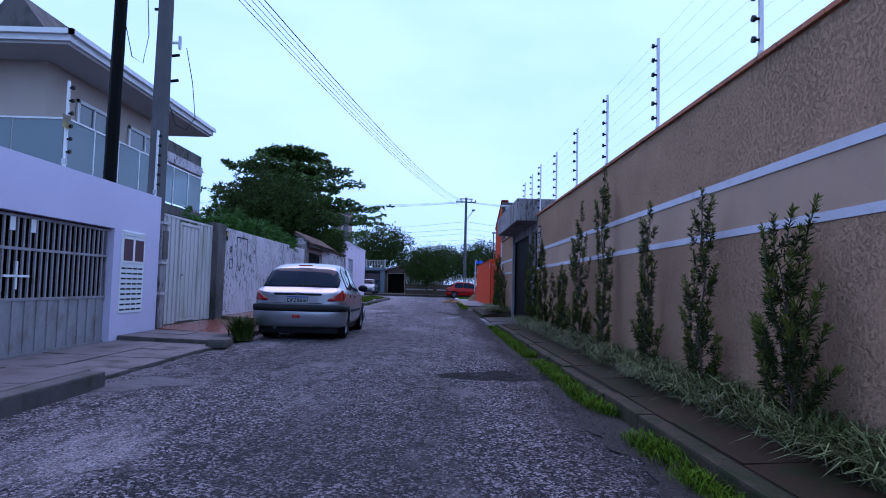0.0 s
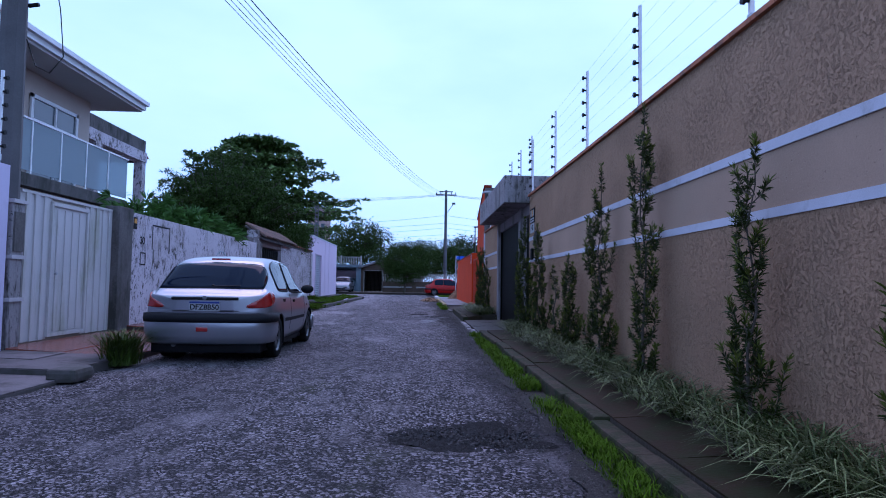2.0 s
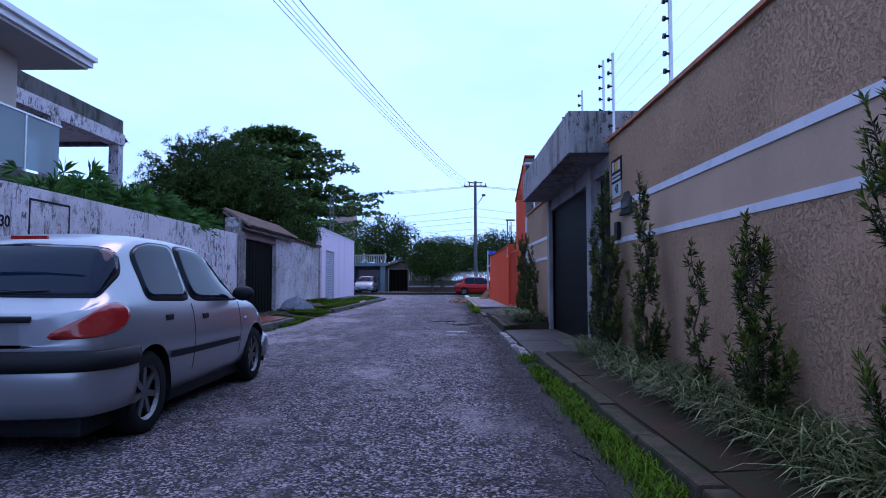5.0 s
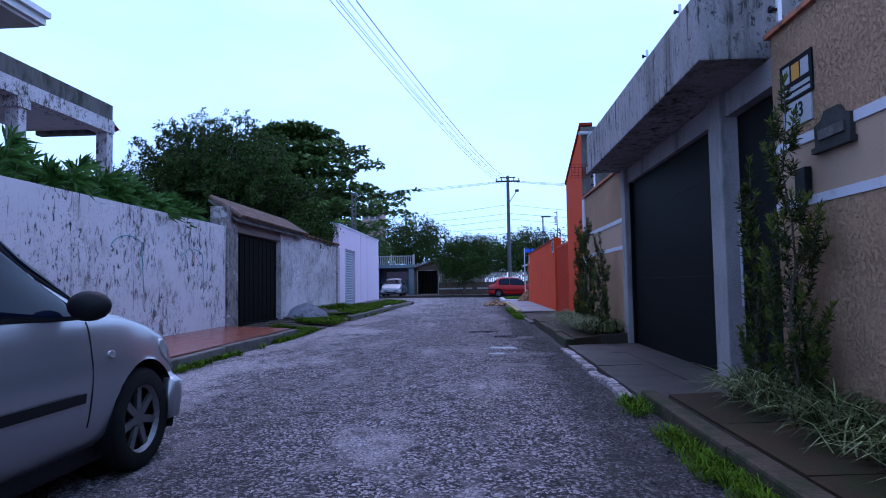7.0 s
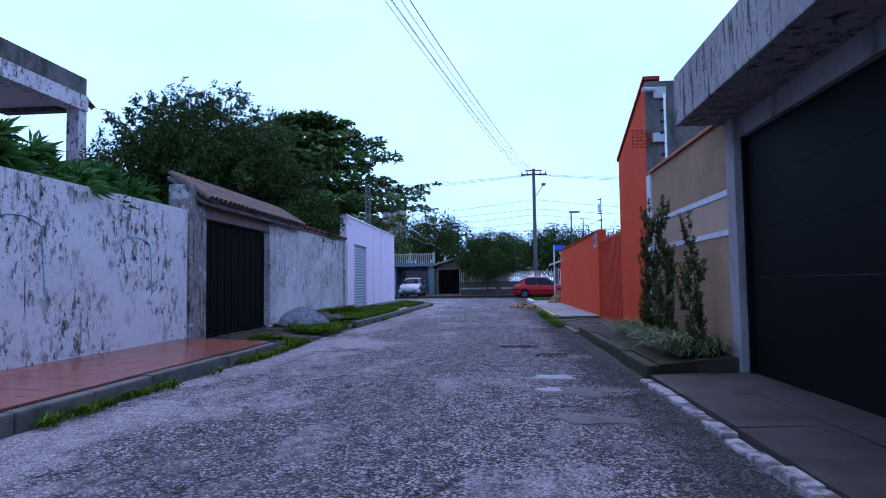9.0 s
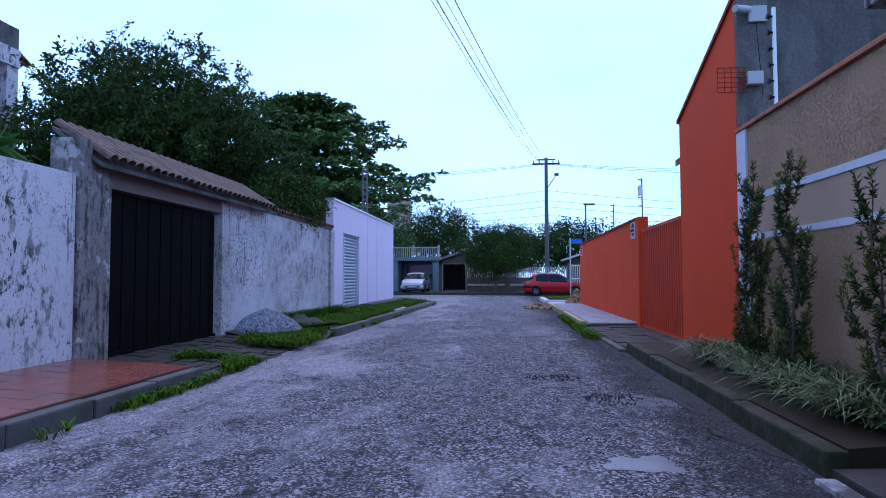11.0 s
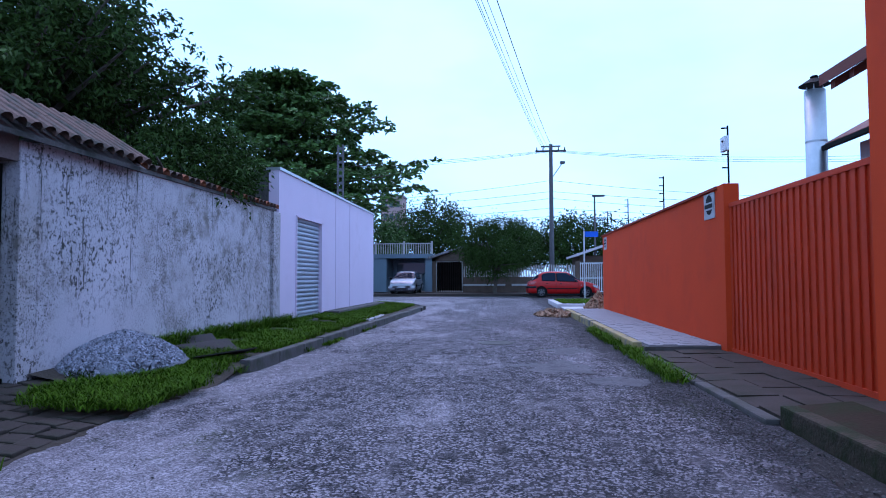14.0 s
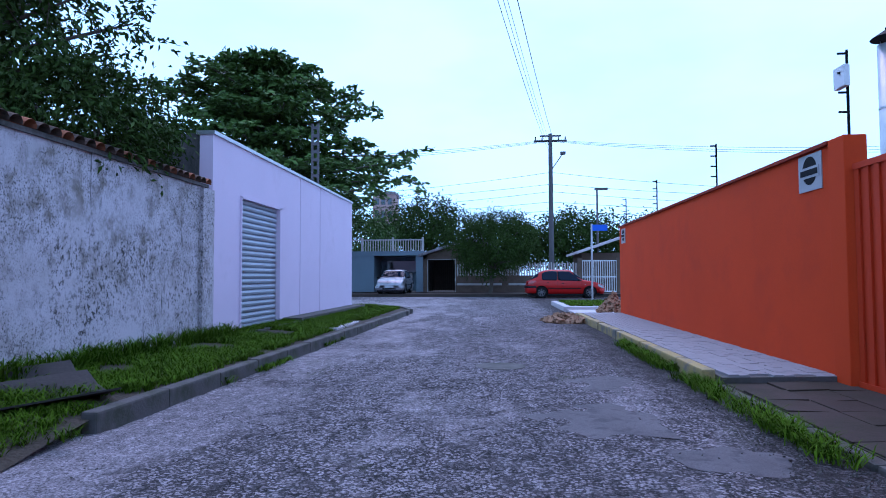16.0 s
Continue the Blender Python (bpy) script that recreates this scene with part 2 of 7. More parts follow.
M_SLAB_MOSS = material("mossy_damp_slab", (0.032, 0.020, 0.011), 0.75, vary=0.4, scale=1.6, fine=45, bump=0.45, dist=0.008,
                       stain=(0.020, 0.024, 0.008), stain_scale=2.4, stain_lo=0.46, stain_hi=0.62, spec=0.1, objvary=0.5)
M_KERB_MOSS = material("mossy_kerb", (0.050, 0.037, 0.024), 0.85, vary=0.4, scale=3, fine=40, bump=0.6, dist=0.012,
                       stain=(0.020, 0.026, 0.008), stain_scale=4.0, stain_lo=0.44, stain_hi=0.58, spec=0.2)
M_KERB = material("kerb_concrete", (0.085, 0.075, 0.072), 0.85, vary=0.3, scale=2, fine=40, bump=0.4, dist=0.01,
                  stain=(0.03, 0.034, 0.018), stain_scale=2.5, stain_lo=0.48, stain_hi=0.68, objvary=0.4)
M_DIRTY_WHITE = material("peeling_white_paint", (0.53, 0.47, 0.515), 0.88, vary=0.1, scale=1.5, fine=60, bump=0.3, dist=0.006,
                         stain=(0.33, 0.28, 0.27), stain_scale=1.1, stain_lo=0.54, stain_hi=0.74, stain_stretch=(1, 1, 0.7))
M_OLD_WHITE = material("stained_white_paint", (0.49, 0.435, 0.475), 0.88, vary=0.12, scale=1.1, fine=60, bump=0.35, dist=0.006,
                       stain=(0.34, 0.29, 0.28), stain_scale=0.8, stain_lo=0.50, stain_hi=0.72, stain_stretch=(1, 1, 0.9))


def add_mould(m, colour, scale, lo, hi, zone_scale, zone_lo, zone_hi, stretch):
    """A further layer of fine mould specks that gather in broad zones."""
    n, l = m.node_tree.nodes, m.node_tree.links
    b = n["Principled BSDF"]
    old = b.inputs["Base Color"].links[0].from_socket
    co = n.new("ShaderNodeTexCoord")
    mp = n.new("ShaderNodeMapping")
    mp.inputs["Scale"].default_value = stretch
    l.new(co.outputs["Object"], mp.inputs[0])
    outs = []
    for s, d, a, c, src in ((scale, 8, lo, hi, mp.outputs[0]), (zone_scale, 4, zone_lo, zone_hi, co.outputs["Object"])):
        t = n.new("ShaderNodeTexNoise")
        t.inputs["Scale"].default_value, t.inputs["Detail"].default_value, t.inputs["Roughness"].default_value = s, d, 0.72
        l.new(src, t.inputs["Vector"])
        r = n.new("ShaderNodeMapRange")
        r.inputs[1].default_value, r.inputs[2].default_value = a, c
        l.new(t.outputs[0], r.inputs[0])
        outs.append(r.outputs[0])
    k = n.new("ShaderNodeMath")
    k.operation = "MULTIPLY"
    l.new(outs[0], k.inputs[0])
    l.new(outs[1], k.inputs[1])
    mx = n.new("ShaderNodeMixRGB")
    mx.inputs[2].default_value = (*colour, 1)
    l.new(k.outputs[0], mx.inputs[0])
    l.new(old, mx.inputs[1])
    l.new(mx.outputs[0], b.inputs["Base Color"])


add_mould(M_DIRTY_WHITE, (0.075, 0.066, 0.062), 7.0, 0.520, 0.585, 0.55, 0.44, 0.58, (1, 1, 0.55))
add_mould(M_DIRTY_WHITE, (0.030, 0.027, 0.027), 15.0, 0.560, 0.585, 0.8, 0.44, 0.56, (1, 1, 0.6))
add_mould(M_DIRTY_WHITE, (0.035, 0.031, 0.030), 34.0, 0.575, 0.60, 1.1, 0.42, 0.56, (1, 1, 0.7))
add_mould(M_DIRTY_WHITE, (0.05, 0.045, 0.042), 4.2, 0.575, 0.61, 0.6, 0.50, 0.60, (3.0, 3.0, 0.22))
add_mould(M_OLD_WHITE, (0.20, 0.17, 0.155), 5.0, 0.46, 0.62, 0.45, 0.46, 0.62, (1, 1, 0.8))
add_mould(M_OLD_WHITE, (0.055, 0.048, 0.045), 22.0, 0.520, 0.585, 0.6, 0.43, 0.60, (1, 1, 0.8))
add_mould(M_OLD_WHITE, (0.06, 0.052, 0.050), 46.0, 0.530, 0.59, 0.9, 0.40, 0.58, (1, 1, 0.8))
add_mould(M_OLD_WHITE, (0.05, 0.045, 0.042), 5.2, 0.58, 0.62, 0.5, 0.52, 0.60, (2.6, 2.6, 0.16))
add_mould(M_CONCRETE, (0.035, 0.032, 0.03), 6.0, 0.52, 0.59, 0.9, 0.36, 0.52, (1.6, 1.6, 0.22))
add_mould(M_CONCRETE, (0.03, 0.028, 0.025), 19.0, 0.56, 0.61, 1.1, 0.40, 0.55, (1, 1, 0.7))
add_mould(M_TAN, (0.25, 0.155, 0.10), 24.0, 0.54, 0.70, 1.2, 0.35, 0.55, (1, 1, 0.8))
M_POST = material("bare_weathered_post", (0.20, 0.165, 0.165), 0.92, vary=0.3, scale=2, fine=40, bump=0.5, dist=0.012, stain=(0.42, 0.38, 0.40),
                  stain_scale=1.6, stain_lo=0.56, stain_hi=0.60)
add_mould(M_POST, (0.04, 0.035, 0.03), 6.0, 0.50, 0.60, 0.9, 0.36, 0.52, (1.4, 1.4, 0.35))
add_mould(M_POST, (0.03, 0.027, 0.024), 17.0, 0.54, 0.60, 1.2, 0.38, 0.54, (1, 1, 0.5))
M_OLD_TILE = material("weathered_roof_tile", (0.15, 0.085, 0.066), 0.9, vary=0.45, scale=6, fine=60, bump=0.4, stain=(0.05, 0.045, 0.035),
                      stain_scale=4, stain_lo=0.45, stain_hi=0.62, island=True)
M_LILAC = material("lilac_paint", (0.62, 0.50, 0.62), 0.8, vary=0.06, scale=0.9, fine=90, bump=0.15, dist=0.004,
                   stain=(0.48, 0.37, 0.45), stain_scale=0.9, stain_lo=0.55, stain_hi=0.85)
M_PALE_WALL = material("pale_lilac_wall", (0.56, 0.50, 0.66), 0.8, vary=0.06, scale=0.9, fine=90, bump=0.15, dist=0.004,
                       stain=(0.40, 0.36, 0.42), stain_scale=1.2, stain_lo=0.58, stain_hi=0.85)
M_ORANGE = material("orange_wall_paint", (0.58, 0.054, 0.008), 0.8, spec=0.15, vary=0.10, scale=0.7, fine=110, bump=0.2, dist=0.004,
                    stain=(0.44, 0.042, 0.013), stain_scale=0.8, stain_lo=0.5, stain_hi=0.8)
M_ORANGE_METAL = material("orange_painted_metal", (0.48, 0.038, 0.006), 0.6, spec=0.2, vary=0.10, scale=1.5, fine=80, bump=0.06, dist=0.003,
                          stain=(0.28, 0.04, 0.02), stain_scale=1.6, stain_lo=0.55, stain_hi=0.8, stain_stretch=(1, 1, 0.2))
M_ORANGE_DARK = material("dark_orange_trim", (0.24, 0.022, 0.006), 0.7, vary=0.2, scale=3, spec=0.2)
M_BLACK_METAL = material("black_painted_metal", (0.005, 0.005, 0.005), 0.55, vary=0.3, scale=2, fine=60, bump=0.05, dist=0.002, spec=0.05)
M_DARK_WOOD = material("dark_gate_boards", (0.0035, 0.003, 0.0028), 0.75, vary=0.4, scale=3, fine=50, bump=0.2, dist=0.004, spec=0.04)
M_WHITE_METAL = material("white_sheet_metal", (0.50, 0.47, 0.47), 0.55, vary=0.1, scale=1.2, fine=60, bump=0.05, dist=0.002,
                         stain=(0.20, 0.21, 0.11), stain_scale=2.0, stain_lo=0.54, stain_hi=0.78, stain_stretch=(1, 1, 0.22))
M_GREY_METAL = material("galvanised_metal", (0.42, 0.43, 0.45), 0.4, 0.8, vary=0.15, scale=4, fine=60, bump=0.04, dist=0.002)
M_SHUTTER = material("grey_shutter", (0.34, 0.36, 0.42), 0.5, 0.3, vary=0.1, scale=3, fine=60, bump=0.05, dist=0.002)
M_GATE_BAR = material("grey_painted_bars", (0.26, 0.24, 0.26), 0.6, vary=0.2, scale=5, fine=60, bump=0.1, stain=(0.14, 0.10, 0.08),
                      stain_scale=3, stain_lo=0.5, stain_hi=0.8)
# Near-black colour standing for the shade in interiors, behind gates and in slits.
M_SHADE_BLACK = material("shade_black", (0.012, 0.012, 0.013), 0.9, vary=0.2)
M_HOUSE_BEIGE = material("beige_house_render", (0.46, 0.38, 0.33), 0.85, vary=0.08, scale=1, fine=60, bump=0.2)
M_SOFFIT = material("painted_soffit", (0.55, 0.53, 0.53), 0.8, vary=0.08, scale=1, fine=60, bump=0.05)
M_WHITE_TRIM = material("white_trim", (0.72, 0.72, 0.74), 0.6, vary=0.06, scale=3, fine=60, bump=0.05)
M_MOULD = material("mouldy_concrete", (0.11, 0.098, 0.095), 0.95, vary=0.35, scale=1.2, fine=40, bump=0.4, dist=0.01,
                   stain=(0.035, 0.035, 0.03), stain_scale=2, stain_lo=0.45, stain_hi=0.62, stain_stretch=(1, 1, 0.4))
M_POLE = material("pole_concrete", (0.10, 0.095, 0.10), 0.9, vary=0.2, scale=3, fine=60, bump=0.3, stain=(0.08, 0.075, 0.07),
                  stain_scale=2, stain_lo=0.5, stain_hi=0.75, stain_stretch=(1, 1, 0.15))
M_BLACK = material("black_plastic", (0.012, 0.012, 0.013), 0.5, vary=0.2, spec=0.12)
M_RED_TILE = material("red_floor_tile", (0.21, 0.065, 0.042), 0.26, vary=0.2, scale=2, fine=50, bump=0.1, dist=0.003,
                      stain=(0.10, 0.05, 0.04), stain_scale=1.5, stain_lo=0.5, stain_hi=0.75, objvary=0.6)
M_PAVER = material("grey_paver", (0.24, 0.225, 0.24), 0.85, vary=0.15, scale=3, fine=60, bump=0.3, dist=0.005, objvary=0.5)
M_YELLOW = material("worn_yellow_paint", (0.36, 0.27, 0.10), 0.8, vary=0.2, scale=3, stain=(0.15, 0.14, 0.12), stain_scale=3,
                    stain_lo=0.45, stain_hi=0.62)
M_PANE = glass("railing_glass", (0.30, 0.38, 0.42), 0.03, 0.55)
M_WINDOW = glass("window_glass", (0.06, 0.08, 0.10), 0.03, 0.1)
M_GRASS = material("grass_blades", (0.052, 0.104, 0.004), 0.85, vary=0.8, spec=0.06, scale=3, island=True, bump=0)


M_LINTEL = material("brown_plaster", (0.15, 0.105, 0.10), 0.9, vary=0.25, scale=2, fine=40, bump=0.3, dist=0.008)
M_SLAB_PALE = material("worn_pale_slab", (0.125, 0.105, 0.108), 0.75, vary=0.3, scale=1.4, fine=45, bump=0.4, dist=0.008,
                       stain=(0.045, 0.04, 0.036), stain_scale=2.2, stain_lo=0.48, stain_hi=0.66, objvary=0.6)


# ---- mesh helpers ----
def thing(name, at=(0, 0, 0), label="", category="", group="", kind=""):
    ob = new(name)
    ob.matrix_basis = Matrix.Translation(at)
    ob.empty_display_size = 0.2
    return tagged(ob, label, category, group, kind)


def part(name, bm, mat, parent=None, label="", smooth=False):
    me = bpy.data.meshes.new(name)
    bm.to_mesh(me)
    bm.free()
    me.materials.append(mat)
    if smooth:
        me.polygons.foreach_set("use_smooth", [True] * len(me.polygons))
    ob = new(name, me)
    if parent is not None:
        ob.parent = parent
    if label:
        ob["label"] = label
    return ob


def structure(name, bm, mat, label="", category="", smooth=False):
    return tagged(part(name, bm, mat, None, "", smooth), label, category, kind="structure")


def box(bm, x0, x1, y0, y1, z0, z1, bevel=0.0):
    m = Matrix.LocRotScale(((x0 + x1) / 2, (y0 + y1) / 2, (z0 + z1) / 2), None, (abs(x1 - x0), abs(y1 - y0), abs(z1 - z0)))
    g = bmesh.ops.create_cube(bm, size=1, matrix=m)
    if bevel:
        edges = {e for v in g["verts"] for e in v.link_edges}
        bmesh.ops.bevel(bm, geom=list(edges), offset=bevel, segments=2, affect="EDGES", profile=0.6)
    return bm


def boxes(*rows, bevel=0.0):
    bm = bmesh.new()
    for r in rows:
        box(bm, *r, bevel=bevel)
    return bm


def rod(bm, a, b, r0, r1=None, sides=8):
    a, b = Vector(a), Vector(b)
    d = b - a
    m = Matrix.Translation((a + b) / 2) @ d.to_track_quat("Z", "Y").to_matrix().to_4x4()
    bmesh.ops.create_cone(bm, cap_ends=True, segments=sides, radius1=r0, radius2=r0 if r1 is None else r1, depth=d.length, matrix=m)
    return bm


def prism(bm, outline, axis, a, b):
    """Extrudes an outline of pairs along an axis from a to b: 'x' takes (y, z), 'y' takes (x, z), 'z' takes (x, y)."""
    def put(p, q):
        return {"x": (q, p[0], p[1]), "y": (p[0], q, p[1]), "z": (p[0], p[1], q)}[axis]
    va = [bm.verts.new(put(p, a)) for p in outline]
    vb = [bm.verts.new(put(p, b)) for p in outline]
    n = len(outline)
    bm.faces.new(va)
    bm.faces.new(vb[::-1])
    for i in range(n):
        bm.faces.new((va[i], va[(i + 1) % n], vb[(i + 1) % n], vb[i]))
    bmesh.ops.recalc_face_normals(bm, faces=bm.faces)
    return bm


def tube(name, pts, r, mat, parent=None, kind=""):
    """A cable or bent rod as a mesh tube along points."""
    bm = bmesh.new()
    rings = []
    pts = [Vector(p) for p in pts]
    for i, p in enumerate(pts):
        d = (pts[min(i + 1, len(pts) - 1)] - pts[max(i - 1, 0)]).normalized()
        q = d.to_track_quat("Z", "Y")
        rings.append([bm.verts.new(p + q @ Vector((r * math.cos(k * math.pi / 2.5), r * math.sin(k * math.pi / 2.5), 0))) for k in range(5)])
    for r0, r1 in zip(rings, rings[1:]):
        for k in range(5):
            bm.faces.new((r0[k], r0[(k + 1) % 5], r1[(k + 1) % 5], r1[k]))
    return part(name, bm, mat, parent, "", True)


def sag(a, b, drop, n=14):
    a, b = Vector(a), Vector(b)
    return [a.lerp(b, i / n) - Vector((0, 0, drop * 4 * (i / n) * (1 - i / n))) for i in range(n + 1)]


# ---- ground and road ----
WALL_R, WALL_L = 2.6, -5.15


def rise(y):
    """The street lifts a little at the far side of the crossing."""
    t = min(max((y - 60) / 4, 0), 1)
    return 0.12 * t * t * (3 - 2 * t)


def road_height(x, y):
    h = rise(y)
    h += 0.012 * noise.noise((x * 0.9, y * 0.7, 0)) + 0.006 * noise.noise((x * 3.1, y * 3.1, 4))
    crown = 0.03 * max(0, 1 - ((x + 1.0) / 2.8) ** 2)
    d = math.hypot((x - 0.62) / 1.1, (y - 8.0) / 0.7)
    if d < 1:
        h -= 0.085 * (1 - d * d) * (1 + 0.5 * noise.noise((x * 6, y * 6, 9)))
    return h + crown - 0.02


ground_bm = bmesh.new()
gx = [-600, -120, -40, -14, -6, 0, 6, 14, 40, 120, 600]
gy = [-600, -100, -20, 0, 20, 40, 50, 58, 60, 61, 62, 63, 64, 70, 120, 600]
gv = [[ground_bm.verts.new((x, y, rise(y) - 0.09)) for x in gx] for y in gy]
for j in range(len(gy) - 1):
    for i in range(len(gx) - 1):
        ground_bm.faces.new((gv[j][i], gv[j][i + 1], gv[j + 1][i + 1], gv[j + 1][i]))
structure("ground", ground_bm, M_EARTH, "bare dark earth under and around the street", "ground")

def value_noise(x, y, seed):
    """Smooth random field of step one, between 0 and 1."""
    def corner(i, j):
        h = np.sin(i * 127.1 + j * 311.7 + seed * 74.7) * 43758.5453
        return h - np.floor(h)
    i, j = np.floor(x), np.floor(y)
    u, v = x - i, y - j
    u, v = u * u * (3 - 2 * u), v * v * (3 - 2 * v)
    return (corner(i, j) * (1 - u) + corner(i + 1, j) * u) * (1 - v) + (corner(i, j + 1) * (1 - u) + corner(i + 1, j + 1) * u) * v


road_x = np.arange(-4.6, 2.401, 0.03)
road_y = np.concatenate([np.arange(-4, 0.6, 0.1), np.arange(0.6, 30, 0.03), np.arange(30, 47.6, 0.1)])
RX, RY = np.meshgrid(road_x, road_y)
coarse_x, coarse_y = np.arange(-4.6, 2.5, 0.1), np.arange(-4, 47.7, 0.1)
coarse = np.array([[road_height(x, y) for x in coarse_x] for y in coarse_y])
fx, fy = (RX - coarse_x[0]) / 0.1, (RY - coarse_y[0]) / 0.1
ix, iy = np.clip(fx.astype(int), 0, len(coarse_x) - 2), np.clip(fy.astype(int), 0, len(coarse_y) - 2)
fx, fy = fx - ix, fy - iy
RZ = (coarse[iy, ix] * (1 - fx) + coarse[iy, ix + 1] * fx) * (1 - fy) + (coarse[iy + 1, ix] * (1 - fx) + coarse[iy + 1, ix + 1] * fx) * fy
stony = np.clip(value_noise(RX * 0.9, RY * 0.35, 2) * 1.6 - 0.2, 0.15, 1)
RZ += stony * (0.011 * (value_noise(RX * 13, RY * 12, 1) - 0.5) + 0.010 * (value_noise(RX * 29, RY * 27, 3) - 0.5)) + 0.010 * (value_noise(RX * 4.3, RY * 3.1, 4) - 0.5)
road_me = bpy.data.meshes.new("road")
ids = np.arange(RX.size).reshape(RX.shape)
road_me.from_pydata(np.stack([RX, RY, RZ], 2).reshape(-1, 3).tolist(), [], np.stack([ids[:-1, :-1], ids[:-1, 1:], ids[1:, 1:], ids[1:, :-1]], 2).reshape(-1, 4).tolist())
road_me.materials.append(M_ASPHALT)
road_me.polygons.foreach_set("use_smooth", [True] * len(road_me.polygons))
tagged(new("road", road_me), "worn patched asphalt street with exposed stones and a pothole", "road", kind="structure")
cross_bm = bmesh.new()
cv = [[cross_bm.verts.new((-60 + 120 * i / 24, 47.5 + 14.0 * j / 6, -0.015)) for i in range(25)] for j in range(7)]
for j in range(6):
    for i in range(24):
        cross_bm.faces.new((cv[j][i], cv[j][i + 1], cv[j + 1][i + 1], cv[j + 1][i]))
structure("cross_road", cross_bm, M_ASPHALT, "grey asphalt cross street at the end of the lane", "road", True)

# ---- boundary wall on the east side ----
structure("wall_east", boxes((WALL_R, WALL_R + 0.18, -4, 16.35, -0.1, 1.58)), M_TAN, "tan boundary wall of coarse trowelled render", "wall")
structure("wall_east_middle", boxes((WALL_R + 0.004, WALL_R + 0.18, -4, 16.35, 1.645, 2.03)), M_TAN_SMOOTH, "smooth tan course between white bands", "wall")
structure("wall_east_upper", boxes((WALL_R, WALL_R + 0.18, -4, 16.35, 2.10, 2.98)), M_TAN, "coarse tan render above the white bands", "wall")
for z0, z1 in ((1.58, 1.645), (2.03, 2.10)):
    structure("trim", boxes((WALL_R - 0.008, WALL_R + 0.18, -4, 16.35, z0, z1)), M_WHITE_BAND, "white painted band on the tan wall", "trim")
coping = thing("wall_coping", (0, 0, 0), "terracotta tile coping on the tan wall", "coping", kind="structure")
for i in range(68):
    y = -4 + i * 0.3
    part("tile", boxes((WALL_R - 0.035, WALL_R + 0.215, y + 0.004, y + 0.296, 2.982, 3.022)), M_TERRACOTTA, coping)

# garage front
structure("garage_pillar", boxes((WALL_R - 0.02, WALL_R + 0.25, 17.38, 17.72, -0.05, 2.86), bevel=0.012), M_GARAGE, "weathered grey rendered pillar between the doors", "pillar")
structure("garage_pillar", boxes((WALL_R - 0.02, WALL_R + 0.25, 21.42, 21.68, -0.05, 2.86), bevel=0.012), M_GARAGE, "weathered grey rendered pillar beside the garage door", "pillar")
structure("garage_lintel", boxes((WALL_R + 0.03, WALL_R + 0.25, 16.35, 21.42, 2.62, 2.85)), M_GARAGE, "rendered lintel above the garage door", "wall")
structure("garage_canopy", boxes((2.07, 3.2, 16.45, 21.8, 2.86, 3.45), bevel=0.015), M_CONCRETE, "stained concrete canopy over the garage entrance", "canopy")
garage_door = thing("garage_door", (2.72, 19.58, 0.06), "black horizontal-panel sectional garage door, closed", "garage door")
for k in range(5):
    part("panel", boxes((-0.02, 0.03, -1.78, 1.78, 0.02 + k * 0.51, 0.528 + k * 0.51), bevel=0.002), M_BLACK_METAL, garage_door)
part("frame", boxes((-0.06, 0.06, -1.84, -1.785, 0, 2.56), (-0.06, 0.06, 1.785, 1.84, 0, 2.56)), M_BLACK_METAL, garage_door)
side_door = thing("entrance_door", (2.74, 16.88, 0.06), "black metal entrance door with a long steel bar handle, closed", "door")
part("leaf", boxes((-0.02, 0.03, -0.46, 0.46, 0.02, 2.55), bevel=0.006), M_BLACK_METAL, side_door)
h = bmesh.new()
rod(h, (-0.07, 0.36, 0.75), (-0.07, 0.36, 1.55), 0.016)
rod(h, (-0.07, 0.36, 0.85), (0, 0.36, 0.85), 0.01)
rod(h, (-0.07, 0.36, 1.45), (0, 0.36, 1.45), 0.01)
part("handle", h, M_GREY_METAL, side_door, "long brushed steel bar")

# tan wall past the garage
structure("wall_east_far", boxes((WALL_R, WALL_R + 0.18, 21.68, 25.5, -0.1, 1.58)), M_TAN, "tan rendered wall behind the shrubs", "wall")
structure("wall_east_far_middle", boxes((WALL_R + 0.004, WALL_R + 0.18, 21.68, 25.5, 1.645, 2.03)), M_TAN_SMOOTH, "smooth tan course between white bands", "wall")
structure("wall_east_far_upper", boxes((WALL_R, WALL_R + 0.18, 21.68, 25.5, 2.10, 2.90)), M_TAN, "tan rendered wall above the bands", "wall")
for z0, z1 in ((1.58, 1.645), (2.03, 2.10)):
    structure("trim", boxes((WALL_R - 0.008, WALL_R + 0.18, 21.68, 25.22, z0, z1)), M_WHITE_BAND, "white painted band on the tan wall", "trim")
structure("trim", boxes((WALL_R - 0.025, WALL_R + 0.19, 25.22, 25.5, -0.05, 2.90)), M_WHITE_BAND, "white corner strip of the tan wall", "trim")
structure("coping", boxes((WALL_R - 0.04, WALL_R + 0.22, 21.68, 25.5, 2.902, 2.95), bevel=0.008), M_TERRACOTTA, "terracotta coping", "coping")

